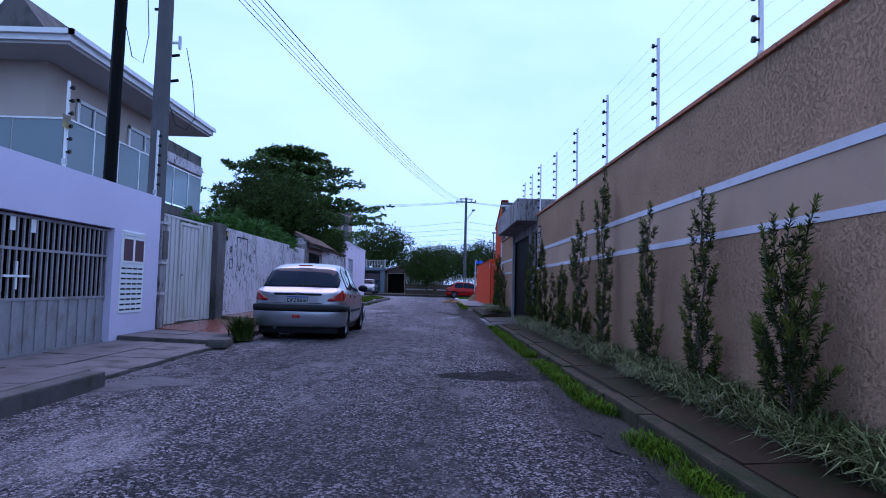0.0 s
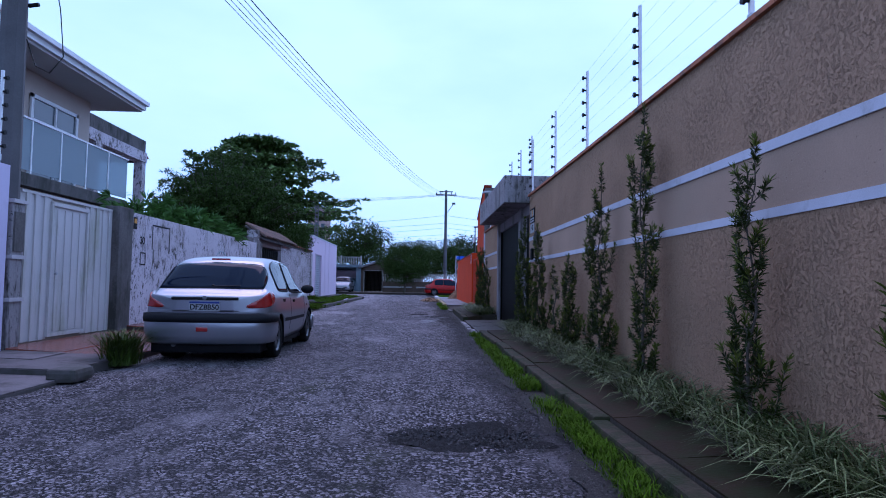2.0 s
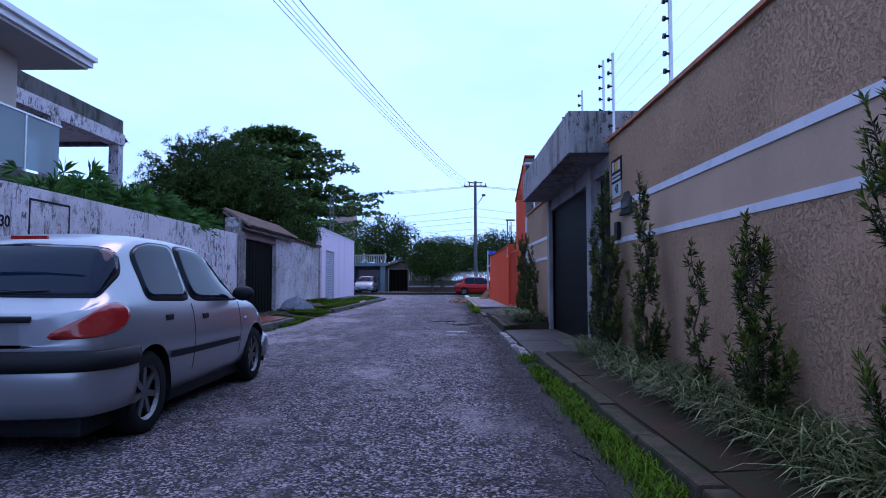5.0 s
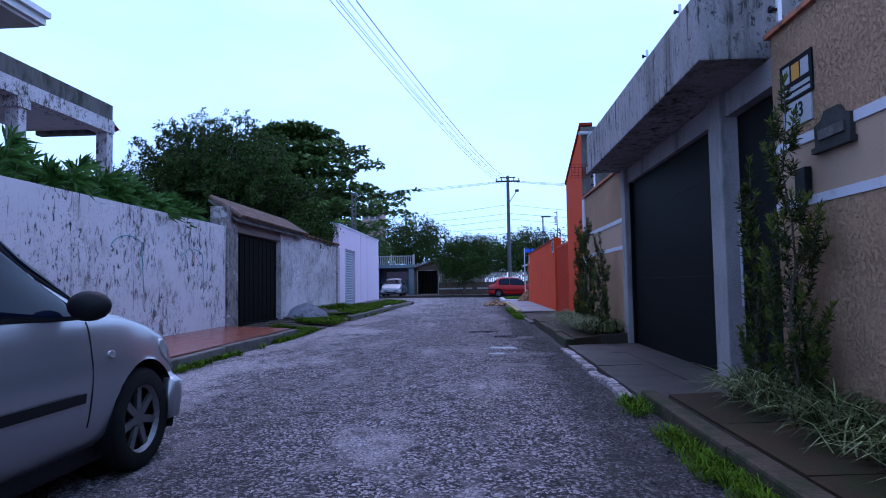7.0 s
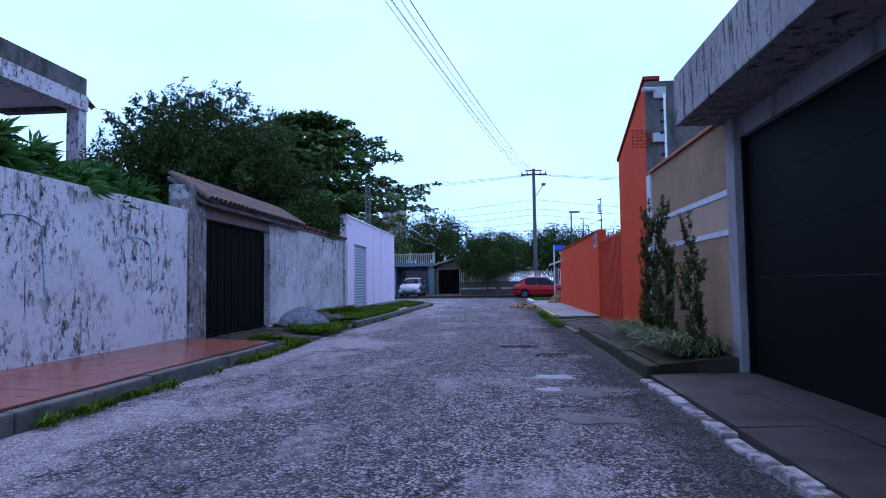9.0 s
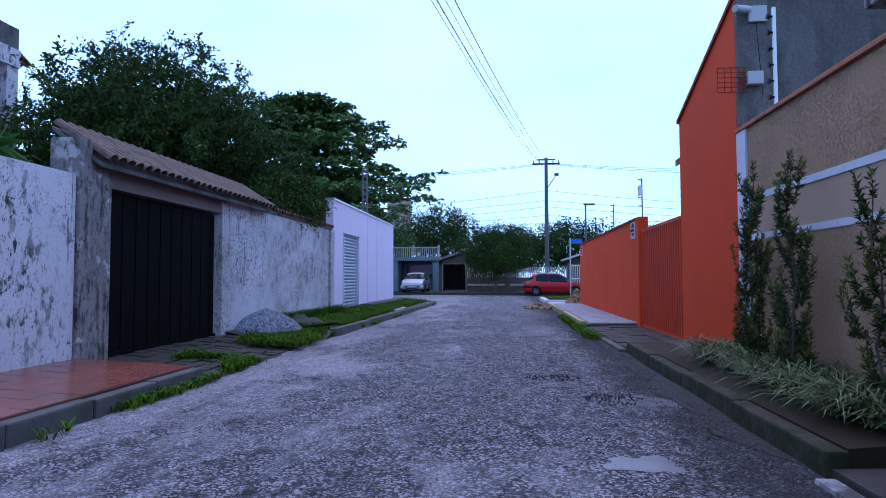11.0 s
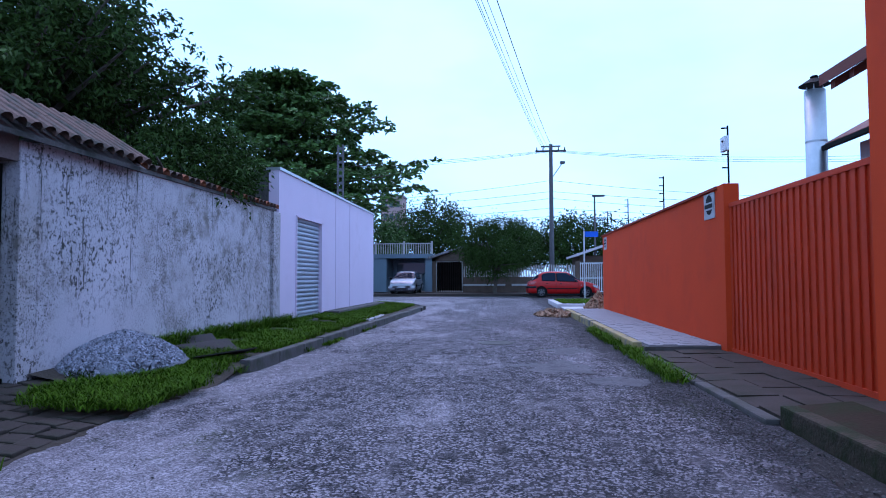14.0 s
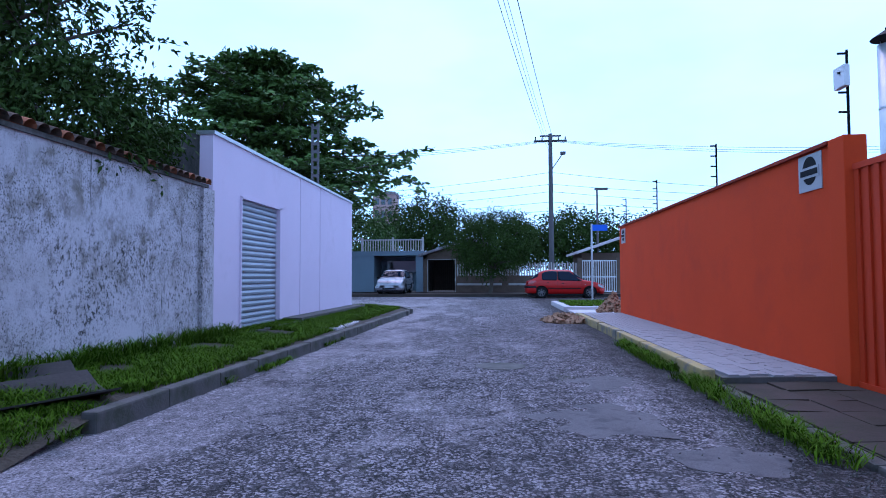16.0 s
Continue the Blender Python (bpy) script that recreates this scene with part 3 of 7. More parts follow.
# orange house, gate and wall
bm = bmesh.new()
prism(bm, [(25.52, -0.1), (28.05, -0.1), (28.05, 3.68), (25.52, 4.58)], "x", WALL_R - 0.01, WALL_R + 0.22)
structure("wall_orange_house", bm, M_ORANGE, "tall orange painted house wall with a sloping top", "wall")
bm = bmesh.new()
prism(bm, [(25.46, 4.60), (28.10, 3.66), (28.10, 3.72), (25.46, 4.66)], "x", WALL_R - 0.04, WALL_R + 0.25)
structure("coping", bm, M_ORANGE_DARK, "dark flashing on the sloping wall top", "trim")
structure("wall_orange_skin", boxes((2.592, 9.0, 25.44, 25.517, 2.955, 4.56)), M_MOULD, "bare grey end of the orange house wall", "wall")
structure("wall_orange_side", boxes((WALL_R + 0.21, 9.0, 25.56, 25.72, 0, 4.56)), M_MOULD, "unpainted grey side wall of the orange house", "wall")
orange_gate = thing("sliding_gate", (2.80, 30.0, 0.06), "orange corrugated sheet-metal sliding gate, closed", "gate")
for k in range(48):
    y = -1.93 + k * 0.08
    part("rib", boxes((-0.028 if k % 2 else -0.008, 0.012, y, y + 0.0795, 0.05, 2.10)), M_ORANGE_METAL, orange_gate)
for z in (0.0, 2.10):
    part("rail", boxes((-0.035, 0.03, -1.95, 1.92, z, z + 0.06)), M_ORANGE_METAL, orange_gate)
structure("gate_pillar", boxes((2.71, 2.93, 31.95, 32.25, -0.1, 2.52), bevel=0.01), M_ORANGE, "orange painted gate pillar", "pillar")
structure("wall_orange", boxes((2.74, 2.92, 32.26, 43.4, -0.1, 2.48)), M_ORANGE, "long low orange painted wall", "wall")
structure("coping", boxes((2.70, 2.96, 32.26, 43.44, 2.482, 2.52)), M_ORANGE_DARK, "dark capping on the orange wall", "trim")

# ---- west side ----
structure("wall_pale_upper", boxes((WALL_L - 0.2, WALL_L, -4, 11.62, 1.86, 2.58)), M_PALE_WALL, "pale lilac painted front wall of a house", "wall")
structure("wall_pale_pier", boxes((WALL_L - 0.2, WALL_L, 10.0, 11.62, -0.1, 1.86)), M_PALE_WALL, "pale lilac wall pier with a meter recess", "wall")
structure("wall_pale_return", boxes((WALL_L - 4.0, WALL_L - 0.2, 11.46, 11.62, -0.1, 2.58)), M_PALE_WALL, "side of the pale lilac wall", "wall")
structure("wall_pale_start", boxes((WALL_L - 0.2, WALL_L, -4, 5.2, -0.1, 1.86)), M_PALE_WALL, "pale lilac wall before the gate", "wall")
structure("wall_graffiti", boxes((WALL_L - 0.18, WALL_L, 15.2, 24.3, -0.1, 2.36)), M_DIRTY_WHITE, "white wall with black mould, peeling paint and scratched lines", "wall")
structure("gate_post", boxes((WALL_L - 0.25, WALL_L + 0.02, 14.66, 15.2, -0.1, 2.42), bevel=0.02), M_MOULD, "black mouldy concrete gate post", "post")
structure("wall_white", boxes((WALL_L - 0.18, WALL_L, 28.3, 34.85, -0.1, 2.52)), M_OLD_WHITE, "white wall stained with black mould", "wall")
structure("wall_pink", boxes((WALL_L - 0.2, WALL_L + 0.02, 35.0, 36.06, -0.1, 3.40), (WALL_L - 0.2, WALL_L + 0.02, 38.14, 44.5, -0.1, 3.40), (WALL_L - 0.2, WALL_L + 0.02, 36.06, 38.14, 2.56, 3.40)), M_LILAC, "pinkish lilac painted shop wall", "wall")
structure("wall_pink_side", boxes((-12, WALL_L - 0.2, 35.0, 35.2, -0.1, 3.42)), M_MOULD, "mould-stained bare side wall of the shop", "wall")
structure("wall_pink_far", boxes((-12, WALL_L - 0.2, 44.3, 44.5, -0.1, 3.40)), M_LILAC, "lilac far wall of the shop", "wall")
structure("coping", boxes((WALL_L - 0.25, WALL_L + 0.05, 34.98, 44.54, 3.402, 3.46)), M_GREY_METAL, "metal flashing on the shop wall", "trim")
structure("gate_jamb", boxes((WALL_L - 0.35, WALL_L + 0.04, 24.32, 24.9, -0.1, 2.80), bevel=0.015), M_POST, "stained concrete gate jamb", "post")
structure("gate_jamb", boxes((WALL_L - 0.35, WALL_L + 0.0, 28.05, 28.32, -0.1, 2.50), bevel=0.015), M_OLD_WHITE, "stained concrete gate jamb", "post")
structure("gate_lintel", boxes((WALL_L - 0.3, WALL_L - 0.02, 24.9, 28.05, 2.29, 2.58)), M_LINTEL, "dark concrete lintel over the gate", "lintel")

# ---- pavements ----
rng = np.random.default_rng(7)
M_CHIPPED = material("chipped_white_kerb", (0.36, 0.32, 0.34), 0.9, vary=0.3, scale=4, fine=50, bump=0.5, dist=0.01, stain=(0.06, 0.052, 0.05),
                     stain_scale=4, stain_lo=0.42, stain_hi=0.58, objvary=0.5)


def slab_at(x0, x1, y0, y1, z0, z1, thick=0.12):
    """A slab that slopes across the street from z0 at x0 to z1 at x1."""
    bm = bmesh.new()
    return prism(bm, [(x0, z0 - thick), (x1, z1 - thick), (x1, z1), (x0, z0)], "y", y0, y1)


def paved(name, label, mat, x0, x1, y0, y1, zx0, zx1, dx, dy, gap, jit, base=M_KERB, piece="slab", rough_z=0.006):
    """A bedded strip with single slabs proud of it."""
    bed = structure(name, slab_at(x0, x1, y0, y1, zx0 - 0.015, zx1 - 0.015), base, label, "pavement")
    nx, ny = max(1, round((x1 - x0) / dx)), max(1, round((y1 - y0) / dy))
    for j in range(ny):
        for i in range(nx):
            a, b = x0 + (x1 - x0) * i / nx + gap, x0 + (x1 - x0) * (i + 1) / nx - gap
            c, d = y0 + (y1 - y0) * j / ny + gap, y0 + (y1 - y0) * (j + 1) / ny - gap
            za = zx0 + (zx1 - zx0) * (a - x0) / (x1 - x0) + rough_z * rng.uniform(-1, 1)
            zb = zx0 + (zx1 - zx0) * (b - x0) / (x1 - x0) + rough_z * rng.uniform(-1, 1)
            o = part(piece, slab_at(a + jit * rng.uniform(-1, 1), b + jit * rng.uniform(-1, 1), c, d, za, zb, 0.05), mat, bed)
    return bed


def kerb_row(name, label, x0, x1, y0, y1, z, step, mat=M_KERB, wob=0.012, low=-0.12):
    """Kerb stones laid end to end, each a little out of line."""
    row = thing(name, (0, 0, 0), label, "kerb", kind="structure")
    n = max(1, round((y1 - y0) / step))
    for j in range(n):
        a, b = y0 + (y1 - y0) * j / n + 0.006, y0 + (y1 - y0) * (j + 1) / n - 0.006
        s = wob * rng.uniform(-1, 1)
        part("kerb_stone", boxes((x0 + s, x1 + s, a, b, low, z + wob * rng.uniform(-1, 0.6)), bevel=0.02), mat, row)
    return row


# east pavement, bed and driveway
paved("pavement_east", "damp dark pavement slabs along the tan wall", M_SLAB_MOSS, 1.74, 2.16, -4, 16.5, 0.13, 0.15, 0.42, 1.1, 0.003, 0.0, M_EARTH)
kerb_row("kerb_east", "mossy concrete kerb along the tan wall", 1.60, 1.74, -4, 16.9, 0.12, 1.0, M_KERB_MOSS, 0.02)
structure("soil_bed", slab_at(2.16, 2.6, -4, 16.4, 0.15, 0.2), M_EARTH, "planted soil strip at the foot of the wall", "soil")
paved("driveway", "damp grey concrete driveway before the garage", M_DRIVE, 1.62, 2.9, 16.4, 21.45, 0.05, 0.085, 0.62, 1.25, 0.0025, 0.0, M_SLAB)
kerb_row("kerb_driveway", "broken whitish kerb stones at the driveway edge", 1.49, 1.61, 16.95, 21.4, 0.03, 0.37, M_CHIPPED, 0.022)
kerb_row("kerb_bed", "tall dark concrete kerb of the planted bed", 1.60, 1.74, 21.45, 27.6, 0.15, 1.6, M_KERB_MOSS)
structure("pavement_bed", slab_at(1.74, 2.15, 21.5, 27.6, 0.15, 0.19, 0.3), M_SLAB_MOSS, "mossy dark concrete ledge before the planted bed", "pavement")
structure("soil_bed", slab_at(2.15, 2.6, 21.5, 25.5, 0.2, 0.22, 0.3), M_EARTH, "planted soil bed past the garage", "soil")
structure("pavement_ledge", slab_at(2.15, 2.6, 25.5, 27.6, 0.19, 0.2, 0.3), M_SLAB, "dark concrete ledge at the orange wall", "pavement")
paved("gate_apron", "cracked dark concrete before the orange gate", M_SLAB, 1.62, 2.8, 27.6, 32.2, 0.05, 0.07, 0.36, 0.48, 0.005, 0.012, M_EARTH, "slab", 0.012)
kerb_row("kerb_apron", "low worn kerb before the orange gate", 1.50, 1.62, 27.6, 32.2, 0.04, 0.9)
kerb_row("kerb_yellow", "kerb with worn yellow paint", 1.46, 1.60, 32.4, 43.2, 0.15, 1.0, M_YELLOW)
paver_bed = structure("pavement_pavers", slab_at(1.60, 2.74, 32.2, 43.4, 0.10, 0.12, 0.16), M_KERB, "grey block-paved pavement along the orange wall", "pavement")
paver_mesh = {}


def paver(x, y, turned):
    if turned not in paver_mesh:
        bm = boxes((-0.052, 0.052, -0.108, 0.108, -0.03, 0.018) if not turned else (-0.108, 0.108, -0.052, 0.052, -0.03, 0.018))
        me = bpy.data.meshes.new("paver")
        bm.to_mesh(me)
        bm.free()
        me.materials.append(M_PAVER)
        paver_mesh[turned] = me
    o = new("paver", paver_mesh[turned])
    o.parent = paver_bed
    o.matrix_basis = pose(x, y, 0.11 + 0.004 * rng.uniform(-1, 1), 0.6 * rng.uniform(-1, 1), 0.6 * rng.uniform(-1, 1) - 1, 0)


far_pavers = bmesh.new()
for j in range(51):
    for i in range(5):
        y = 32.31 + j * 0.2185
        if i < 5:
            x = 1.66 + i * 0.2185 + 0.05
            for s, turned in ((0, False), (1, False)):
                if y < 37.6:
                    paver(x + s * 0.109, y + (0.1 if i % 2 else 0), False)
                else:
                    xx, yy = x + s * 0.109, y + (0.1 if i % 2 else 0)
                    box(far_pavers, xx - 0.052, xx + 0.052, yy - 0.106, yy + 0.106, 0.08, 0.128)
tagged(part("far_paver", far_pavers, M_PAVER, paver_bed), kind="stuff")

# west pavement
paved("pavement_west", "worn concrete pavement slabs before the lilac wall", M_SLAB_PALE, -5.15, -3.45, -4, 6.4, 0.15, 0.15, 0.85, 0.95, 0.008, 0.0)
kerb_row("kerb_west", "dark broken kerb of the pavement", -3.46, -3.26, -4, 6.35, 0.15, 1.3, M_KERB, 0.015)
paved("pavement_ramp", "worn pale concrete slabs before the grille gate", M_SLAB_PALE, -5.15, -3.5, 6.4, 10.25, 0.07, 0.03, 0.82, 0.95, 0.008, 0.0)
paved("pavement_step", "dark concrete slabs at the meter pier", M_SLAB_PALE, -5.15, -3.55, 10.25, 11.7, 0.14, 0.10, 0.8, 0.72, 0.008, 0.0)
paved("gate_ramp", "worn reddish cement ramp before the white gate", M_RED_TILE, -5.25, -3.6, 11.7, 15.1, 0.17, 0.08, 0.82, 1.15, 0.004, 0.0)
paved("pavement_red_tiles", "wet red ceramic tile pavement along the mouldy wall", M_RED_TILE, -5.15, -3.78, 15.1, 24.4, 0.24, 0.17, 0.275, 0.30, 0.003, 0.0, M_SLAB, "tile", 0.002)
kerb_row("kerb_tiles", "cracked kerb under the red tiles with flaking white paint", -3.78, -3.64, 15.1, 24.4, 0.155, 0.9)
apron = structure("cobble_apron", slab_at(-5.5, -3.6, 24.4, 28.4, 0.18, -0.025), M_EARTH, "rough cobbled apron before the dark gate", "pavement")
for j in range(17):
    for i in range(8):
        a, c = -5.3 + i * 0.2 + 0.02 * rng.uniform(-1, 1), 24.5 + j * 0.225 + 0.03 * rng.uniform(-1, 1)
        z = 0.160 - 0.205 * (a + 5.5) / 1.9 + 0.010 * rng.uniform(-1, 1)
        bm = boxes((-0.093, 0.093, -0.105, 0.105, -0.05, 0.03), bevel=0.016)
        o = part("cobble", bm, M_SLAB, apron)
        o.matrix_basis = pose(a + 0.1, c + 0.1, z, 3 * rng.uniform(-1, 1), 5 + 3 * rng.uniform(-1, 1), 8 * rng.uniform(-1, 1))

def verge_height(f, y):
    """Height of the verge from the wall at f = 0 to its edge at f = 1; it runs out level with the road before the kerb begins."""
    run = min(max((30.4 - y) / 1.6, 0), 1)
    return 0.23 - (0.11 + 0.15 * run) * f


bm = bmesh.new()
verge_rows = []
for j in range(41):
    y = 28.2 + 18.0 * j / 40
    xk = -3.72 + 0.02 * (y - 30) + 0.12 * min(max((30.2 - y) / 1.2, 0), 1) if y < 44 else -3.44 - 0.10 * (y - 44) ** 2
    row = []
    for i in range(9):
        f = i / 8
        x = -5.2 + (xk + 5.2) * f if y < 44.6 else -9 + (xk + 9) * f
        row.append(bm.verts.new((x, y, verge_height(f, y) + 0.02 * noise.noise((x * 1.7, y * 1.7, 3)))))
    verge_rows.append(row)
for r0, r1 in zip(verge_rows, verge_rows[1:]):
    for i in range(8):
        bm.faces.new((r0[i], r0[i + 1], r1[i + 1], r1[i]))
structure("verge", bm, M_EARTH, "soil verge under the grass", "ground", True)
kv = thing("kerb_verge", (0, 0, 0), "long dark mossy kerb of the grass verge", "kerb", kind="structure")
for j in range(17):
    y = 30.0 + j
    a = Vector((-3.70 + 0.02 * (y - 30) if y < 44 else -3.42 - 0.10 * (y - 44) ** 2, y, 0))
    y2 = y + 1
    b = Vector((-3.70 + 0.02 * (y2 - 30) if y2 < 44 else -3.42 - 0.10 * (y2 - 44) ** 2, y2, 0))
    o = part("kerb_stone", boxes((-0.07, 0.07, -0.5, (b - a).length - 0.51, -0.15, 0.135 + 0.012 * rng.uniform(-1, 1)), bevel=0.02), M_KERB, kv)
    o.matrix_basis = pose(a.x, y + 0.5, rise(y), 0, 0, math.degrees(-math.atan2(b.x - a.x, b.y - a.y)))
structure("shop_plinth", boxes((-5.13, -4.72, 38.3, 44.5, 0, 0.30), (-5.13, -4.72, 35.6, 38.3, 0, 0.24)), M_KERB, "rough concrete plinth at the foot of the shop", "plinth")
structure("entry_slab", boxes((-4.72, -3.72, 37.3, 39.2, 0.0, 0.17), bevel=0.02), M_PALE_CONCRETE, "pale concrete entry slab in the verge", "pavement")

# ---- west fronts ----
# grille gate of the lilac house
grille = thing("grille_gate", (-5.26, 7.6, 0.05), "grey steel bar gate with sheet-metal lower part, closed", "gate")
for k in range(39):
    y = -2.36 + k * 0.125
    part("bar", boxes((-0.012, 0.012, y - 0.016, y + 0.016, 0.72, 1.79)), M_GATE_BAR, grille)
for k in range(40):
    y = -2.4 + k * 0.12
    part("sheet_rib", boxes((-0.03 if k % 2 else -0.015, 0.0 if k % 2 else 0.015, y, y + 0.119, 0.04, 0.73)), M_GATE_BAR, grille)
for z in (0.02, 0.72, 1.36, 1.77):
    part("rail", boxes((-0.022, 0.022, -2.41, 2.41, z - 0.018, z + 0.018)), M_GATE_BAR, grille)
for y0 in (-0.4, 0.1, 0.5):
    part("notice", boxes((0.014, 0.02, y0, y0 + 0.10, 1.58, 1.75)), M_WHITE_TRIM, grille, "small white paper notice")
part("latch", boxes((0.014, 0.035, 0.02, 0.5, 1.0, 1.03), (0.014, 0.035, 0.24, 0.27, 0.85, 1.2)), M_WHITE_TRIM, grille, "white bolt and hasp")
# Carport walls and ceiling: the shade inside is put into their near-black colour.
structure("garage_interior", boxes((-9.0, -8.9, 5.0, 10.1, 0, 2.5), (-9, -5.4, 4.9, 5.0, 0, 2.5), (-9, -5.4, 10.1, 10.2, 0, 2.5)), M_SHADE_BLACK, "carport walls behind the grille, coloured near-black for shade", "wall")
structure("ceiling", boxes((-9, -5.36, 4.9, 10.2, 2.45, 2.55)), M_SHADE_BLACK, "carport ceiling, coloured near-black for shade", "ceiling")
# meter recess
meter = thing("meter_cabinet", (-5.15, 10.63, 0.5), "white meter cabinet with louvred vent blocks", "meter cabinet")
part("surround", boxes((-0.02, 0.012, -0.40, 0.40, 0.0, 1.36)), M_WHITE_TRIM, meter, "white lattice panel")
for y in (-0.19, 0.19):
    part("window", boxes((0.012, 0.022, y - 0.16, y + 0.16, 0.86, 1.22)), M_WINDOW, meter, "smoked meter window")
    part("window_frame", boxes((0.010, 0.026, y - 0.18, y + 0.18, 0.82, 0.86), (0.010, 0.026, y - 0.18, y + 0.18, 1.22, 1.26), (0.010, 0.026, y - 0.19, y - 0.16, 0.82, 1.26), (0.010, 0.026, y + 0.16, y + 0.19, 0.82, 1.26)), M_WHITE_TRIM, meter)
# Thin near-black bars paint the shaded slits of the vent blocks.
for r in range(9):
    for c in range(4):
        part("vent_shade", boxes((0.010, 0.016, -0.37 + c * 0.19, -0.22 + c * 0.19, 0.04 + r * 0.085, 0.068 + r * 0.085)), M_SHADE_BLACK, meter)
for r in range(2):
    part("louvre", boxes((0.010, 0.03, -0.37, 0.37, 1.28 + r * 0.04, 1.30 + r * 0.04)), M_WHITE_TRIM, meter)

# concrete service post with boxes
post = thing("service_post", (-5.2, 11.83, 0.0), "grey concrete service post with a meter box", "meter post")
part("shaft", boxes((-0.12, 0.06, -0.13, 0.13, 0, 2.1), bevel=0.012), M_CONCRETE, post)
part("ledge", boxes((-0.13, 0.09, -0.15, 0.15, 0.78, 0.83)), M_PALE_CONCRETE, post)
part("ledge", boxes((-0.13, 0.09, -0.15, 0.15, 1.35, 1.40)), M_PALE_CONCRETE, post)
part("cap", boxes((-0.13, 0.09, -0.15, 0.15, 2.1, 2.15)), M_PALE_CONCRETE, post)
part("meter_box", boxes((0.06, 0.085, -0.10, 0.10, 1.45, 1.98)), M_MOULD, post, "dark glazed meter box")

lump = tagged(part("broken_kerb", boxes((-3.62, -3.30, 9.95, 10.35, 0.0, 0.15), bevel=0.05), M_KERB), "broken lump of kerb stone at the pavement corner", "kerb stone")
# sheet-metal gate
white_gate = thing("sheet_gate", (-5.3, 13.37, 0.17), "white trapezoidal sheet-metal gate, stained green, closed", "gate")
for k in range(24):
    y = -1.29 + k * 0.1075
    if not 7 <= k < 16:
        part("rib", boxes((0.0, 0.035 if k % 2 else 0.012, y, y + 0.107, 0.02, 2.13)), M_WHITE_METAL, white_gate)
wicket = part("wicket_door", boxes((0.0, 0.02, -0.53, 0.43, 0.10, 2.02)), M_WHITE_METAL, white_gate)
for k in range(9):
    y = -0.52 + k * 0.104
    part("rib", boxes((0.02, 0.045 if k % 2 else 0.028, y, y + 0.103, 0.13, 1.98)), M_WHITE_METAL, wicket)
part("frame", boxes((0.0, 0.055, -0.575, -0.53, 0.05, 2.08), (0.0, 0.055, 0.43, 0.475, 0.05, 2.08), (0.0, 0.055, -0.53, 0.43, 2.02, 2.08), (0.0, 0.055, -0.53, 0.43, 0.05, 0.10)), M_WHITE_METAL, wicket)
part("knob", rod(bmesh.new(), (0.05, -0.45, 1.0), (0.09, -0.45, 1.0), 0.02), M_GREY_METAL, wicket)
part("rail", boxes((-0.02, 0.04, -1.30, 1.29, 2.13, 2.17)), M_WHITE_METAL, white_gate)

# dark gate with tiled roof
dark_gate = thing("board_gate", (-5.28, 26.44, 0.18), "nearly black vertical-board double gate, closed", "gate")
for k in range(20):
    y = -1.53 + k * 0.153
    part("board", boxes((-0.015, 0.012 + 0.008 * (k % 2), y, y + 0.147, 0.04, 2.07)), M_DARK_WOOD, dark_gate)
for z in (0.15, 1.0, 1.9):
    part("rail", boxes((-0.05, -0.015, -1.53, 1.53, z, z + 0.09)), M_DARK_WOOD, dark_gate)
part("sill", boxes((-0.05, 0.06, -1.54, 1.54, -0.03, 0.035)), M_DARK_WOOD, dark_gate)
# Added backing; its near-black colour stands for shade behind the boards.
structure("gate_back", boxes((-7.0, -6.9, 24.3, 28.3, -0.1, 2.6)), M_SHADE_BLACK, "backing behind the gate, coloured near-black for the shaded yard", "wall")
structure("yard_shed_wall", boxes((-6.6, -6.4, 21.6, 24.6, 0, 2.86)), M_MOULD, "black mouldy shed wall behind the gate post", "wall")
structure("gate_roof_deck", slab_at(-5.62, -4.98, 24.5, 29.9, 2.98, 2.53, 0.05), M_MOULD, "boards under the tile roof", "roof")


def barrel_tile(bm, a, b, r, up):
    """Half-round roof tile from a to b, open below or above."""
    a, b = Vector(a), Vector(b)
    d = (b - a).normalized()
    side = d.cross(Vector((0, 0, 1))).normalized()
    nrm = side.cross(d)
    ra, rb = [], []
    for k in range(7):
        ang = math.pi * k / 6
        off = side * math.cos(ang) + nrm * math.sin(ang) * (1 if up else -1)
        ra.append(bm.verts.new(a + off * r * 0.86))
        rb.append(bm.verts.new(b + off * r))
    for k in range(6):
        bm.faces.new((ra[k], ra[k + 1], rb[k + 1], rb[k]))


gate_roof = thing("gate_roof", (0, 0, 0), "weathered terracotta barrel-tile roof over the gate", "tile roof", kind="structure")
for c in range(29):
    y = 24.58 + c * 0.185
    for r in range(2):
        bm = bmesh.new()
        f0, f1 = r / 2, (r + 1) / 2 + 0.06
        p = lambda f: (-5.62 + 0.68 * f, y + 0.012 * rng.uniform(-1, 1), 3.03 - 0.455 * f + 0.012 * (r % 2))
        barrel_tile(bm, p(f0), p(f1), 0.085, True)
        part("tile", bm, M_OLD_TILE, gate_roof)
wall_cap = thing("wall_tile_coping", (0, 0, 0), "mossy terracotta barrel tiles along the top of the white wall", "coping", kind="structure")
for c in range(8, 37):
    y = 28.42 + c * 0.175
    bm = bmesh.new()
    barrel_tile(bm, (-5.42, y, 2.66), (-5.06, y + 0.01 * rng.uniform(-1, 1), 2.56), 0.082, True)
    part("tile", bm, M_OLD_TILE if c % 3 else M_TERRACOTTA, wall_cap)
structure("coping_bed", boxes((-5.36, -5.12, 28.3, 34.85, 2.52, 2.57)), M_MOULD, "mortar bed of the tile coping", "trim")
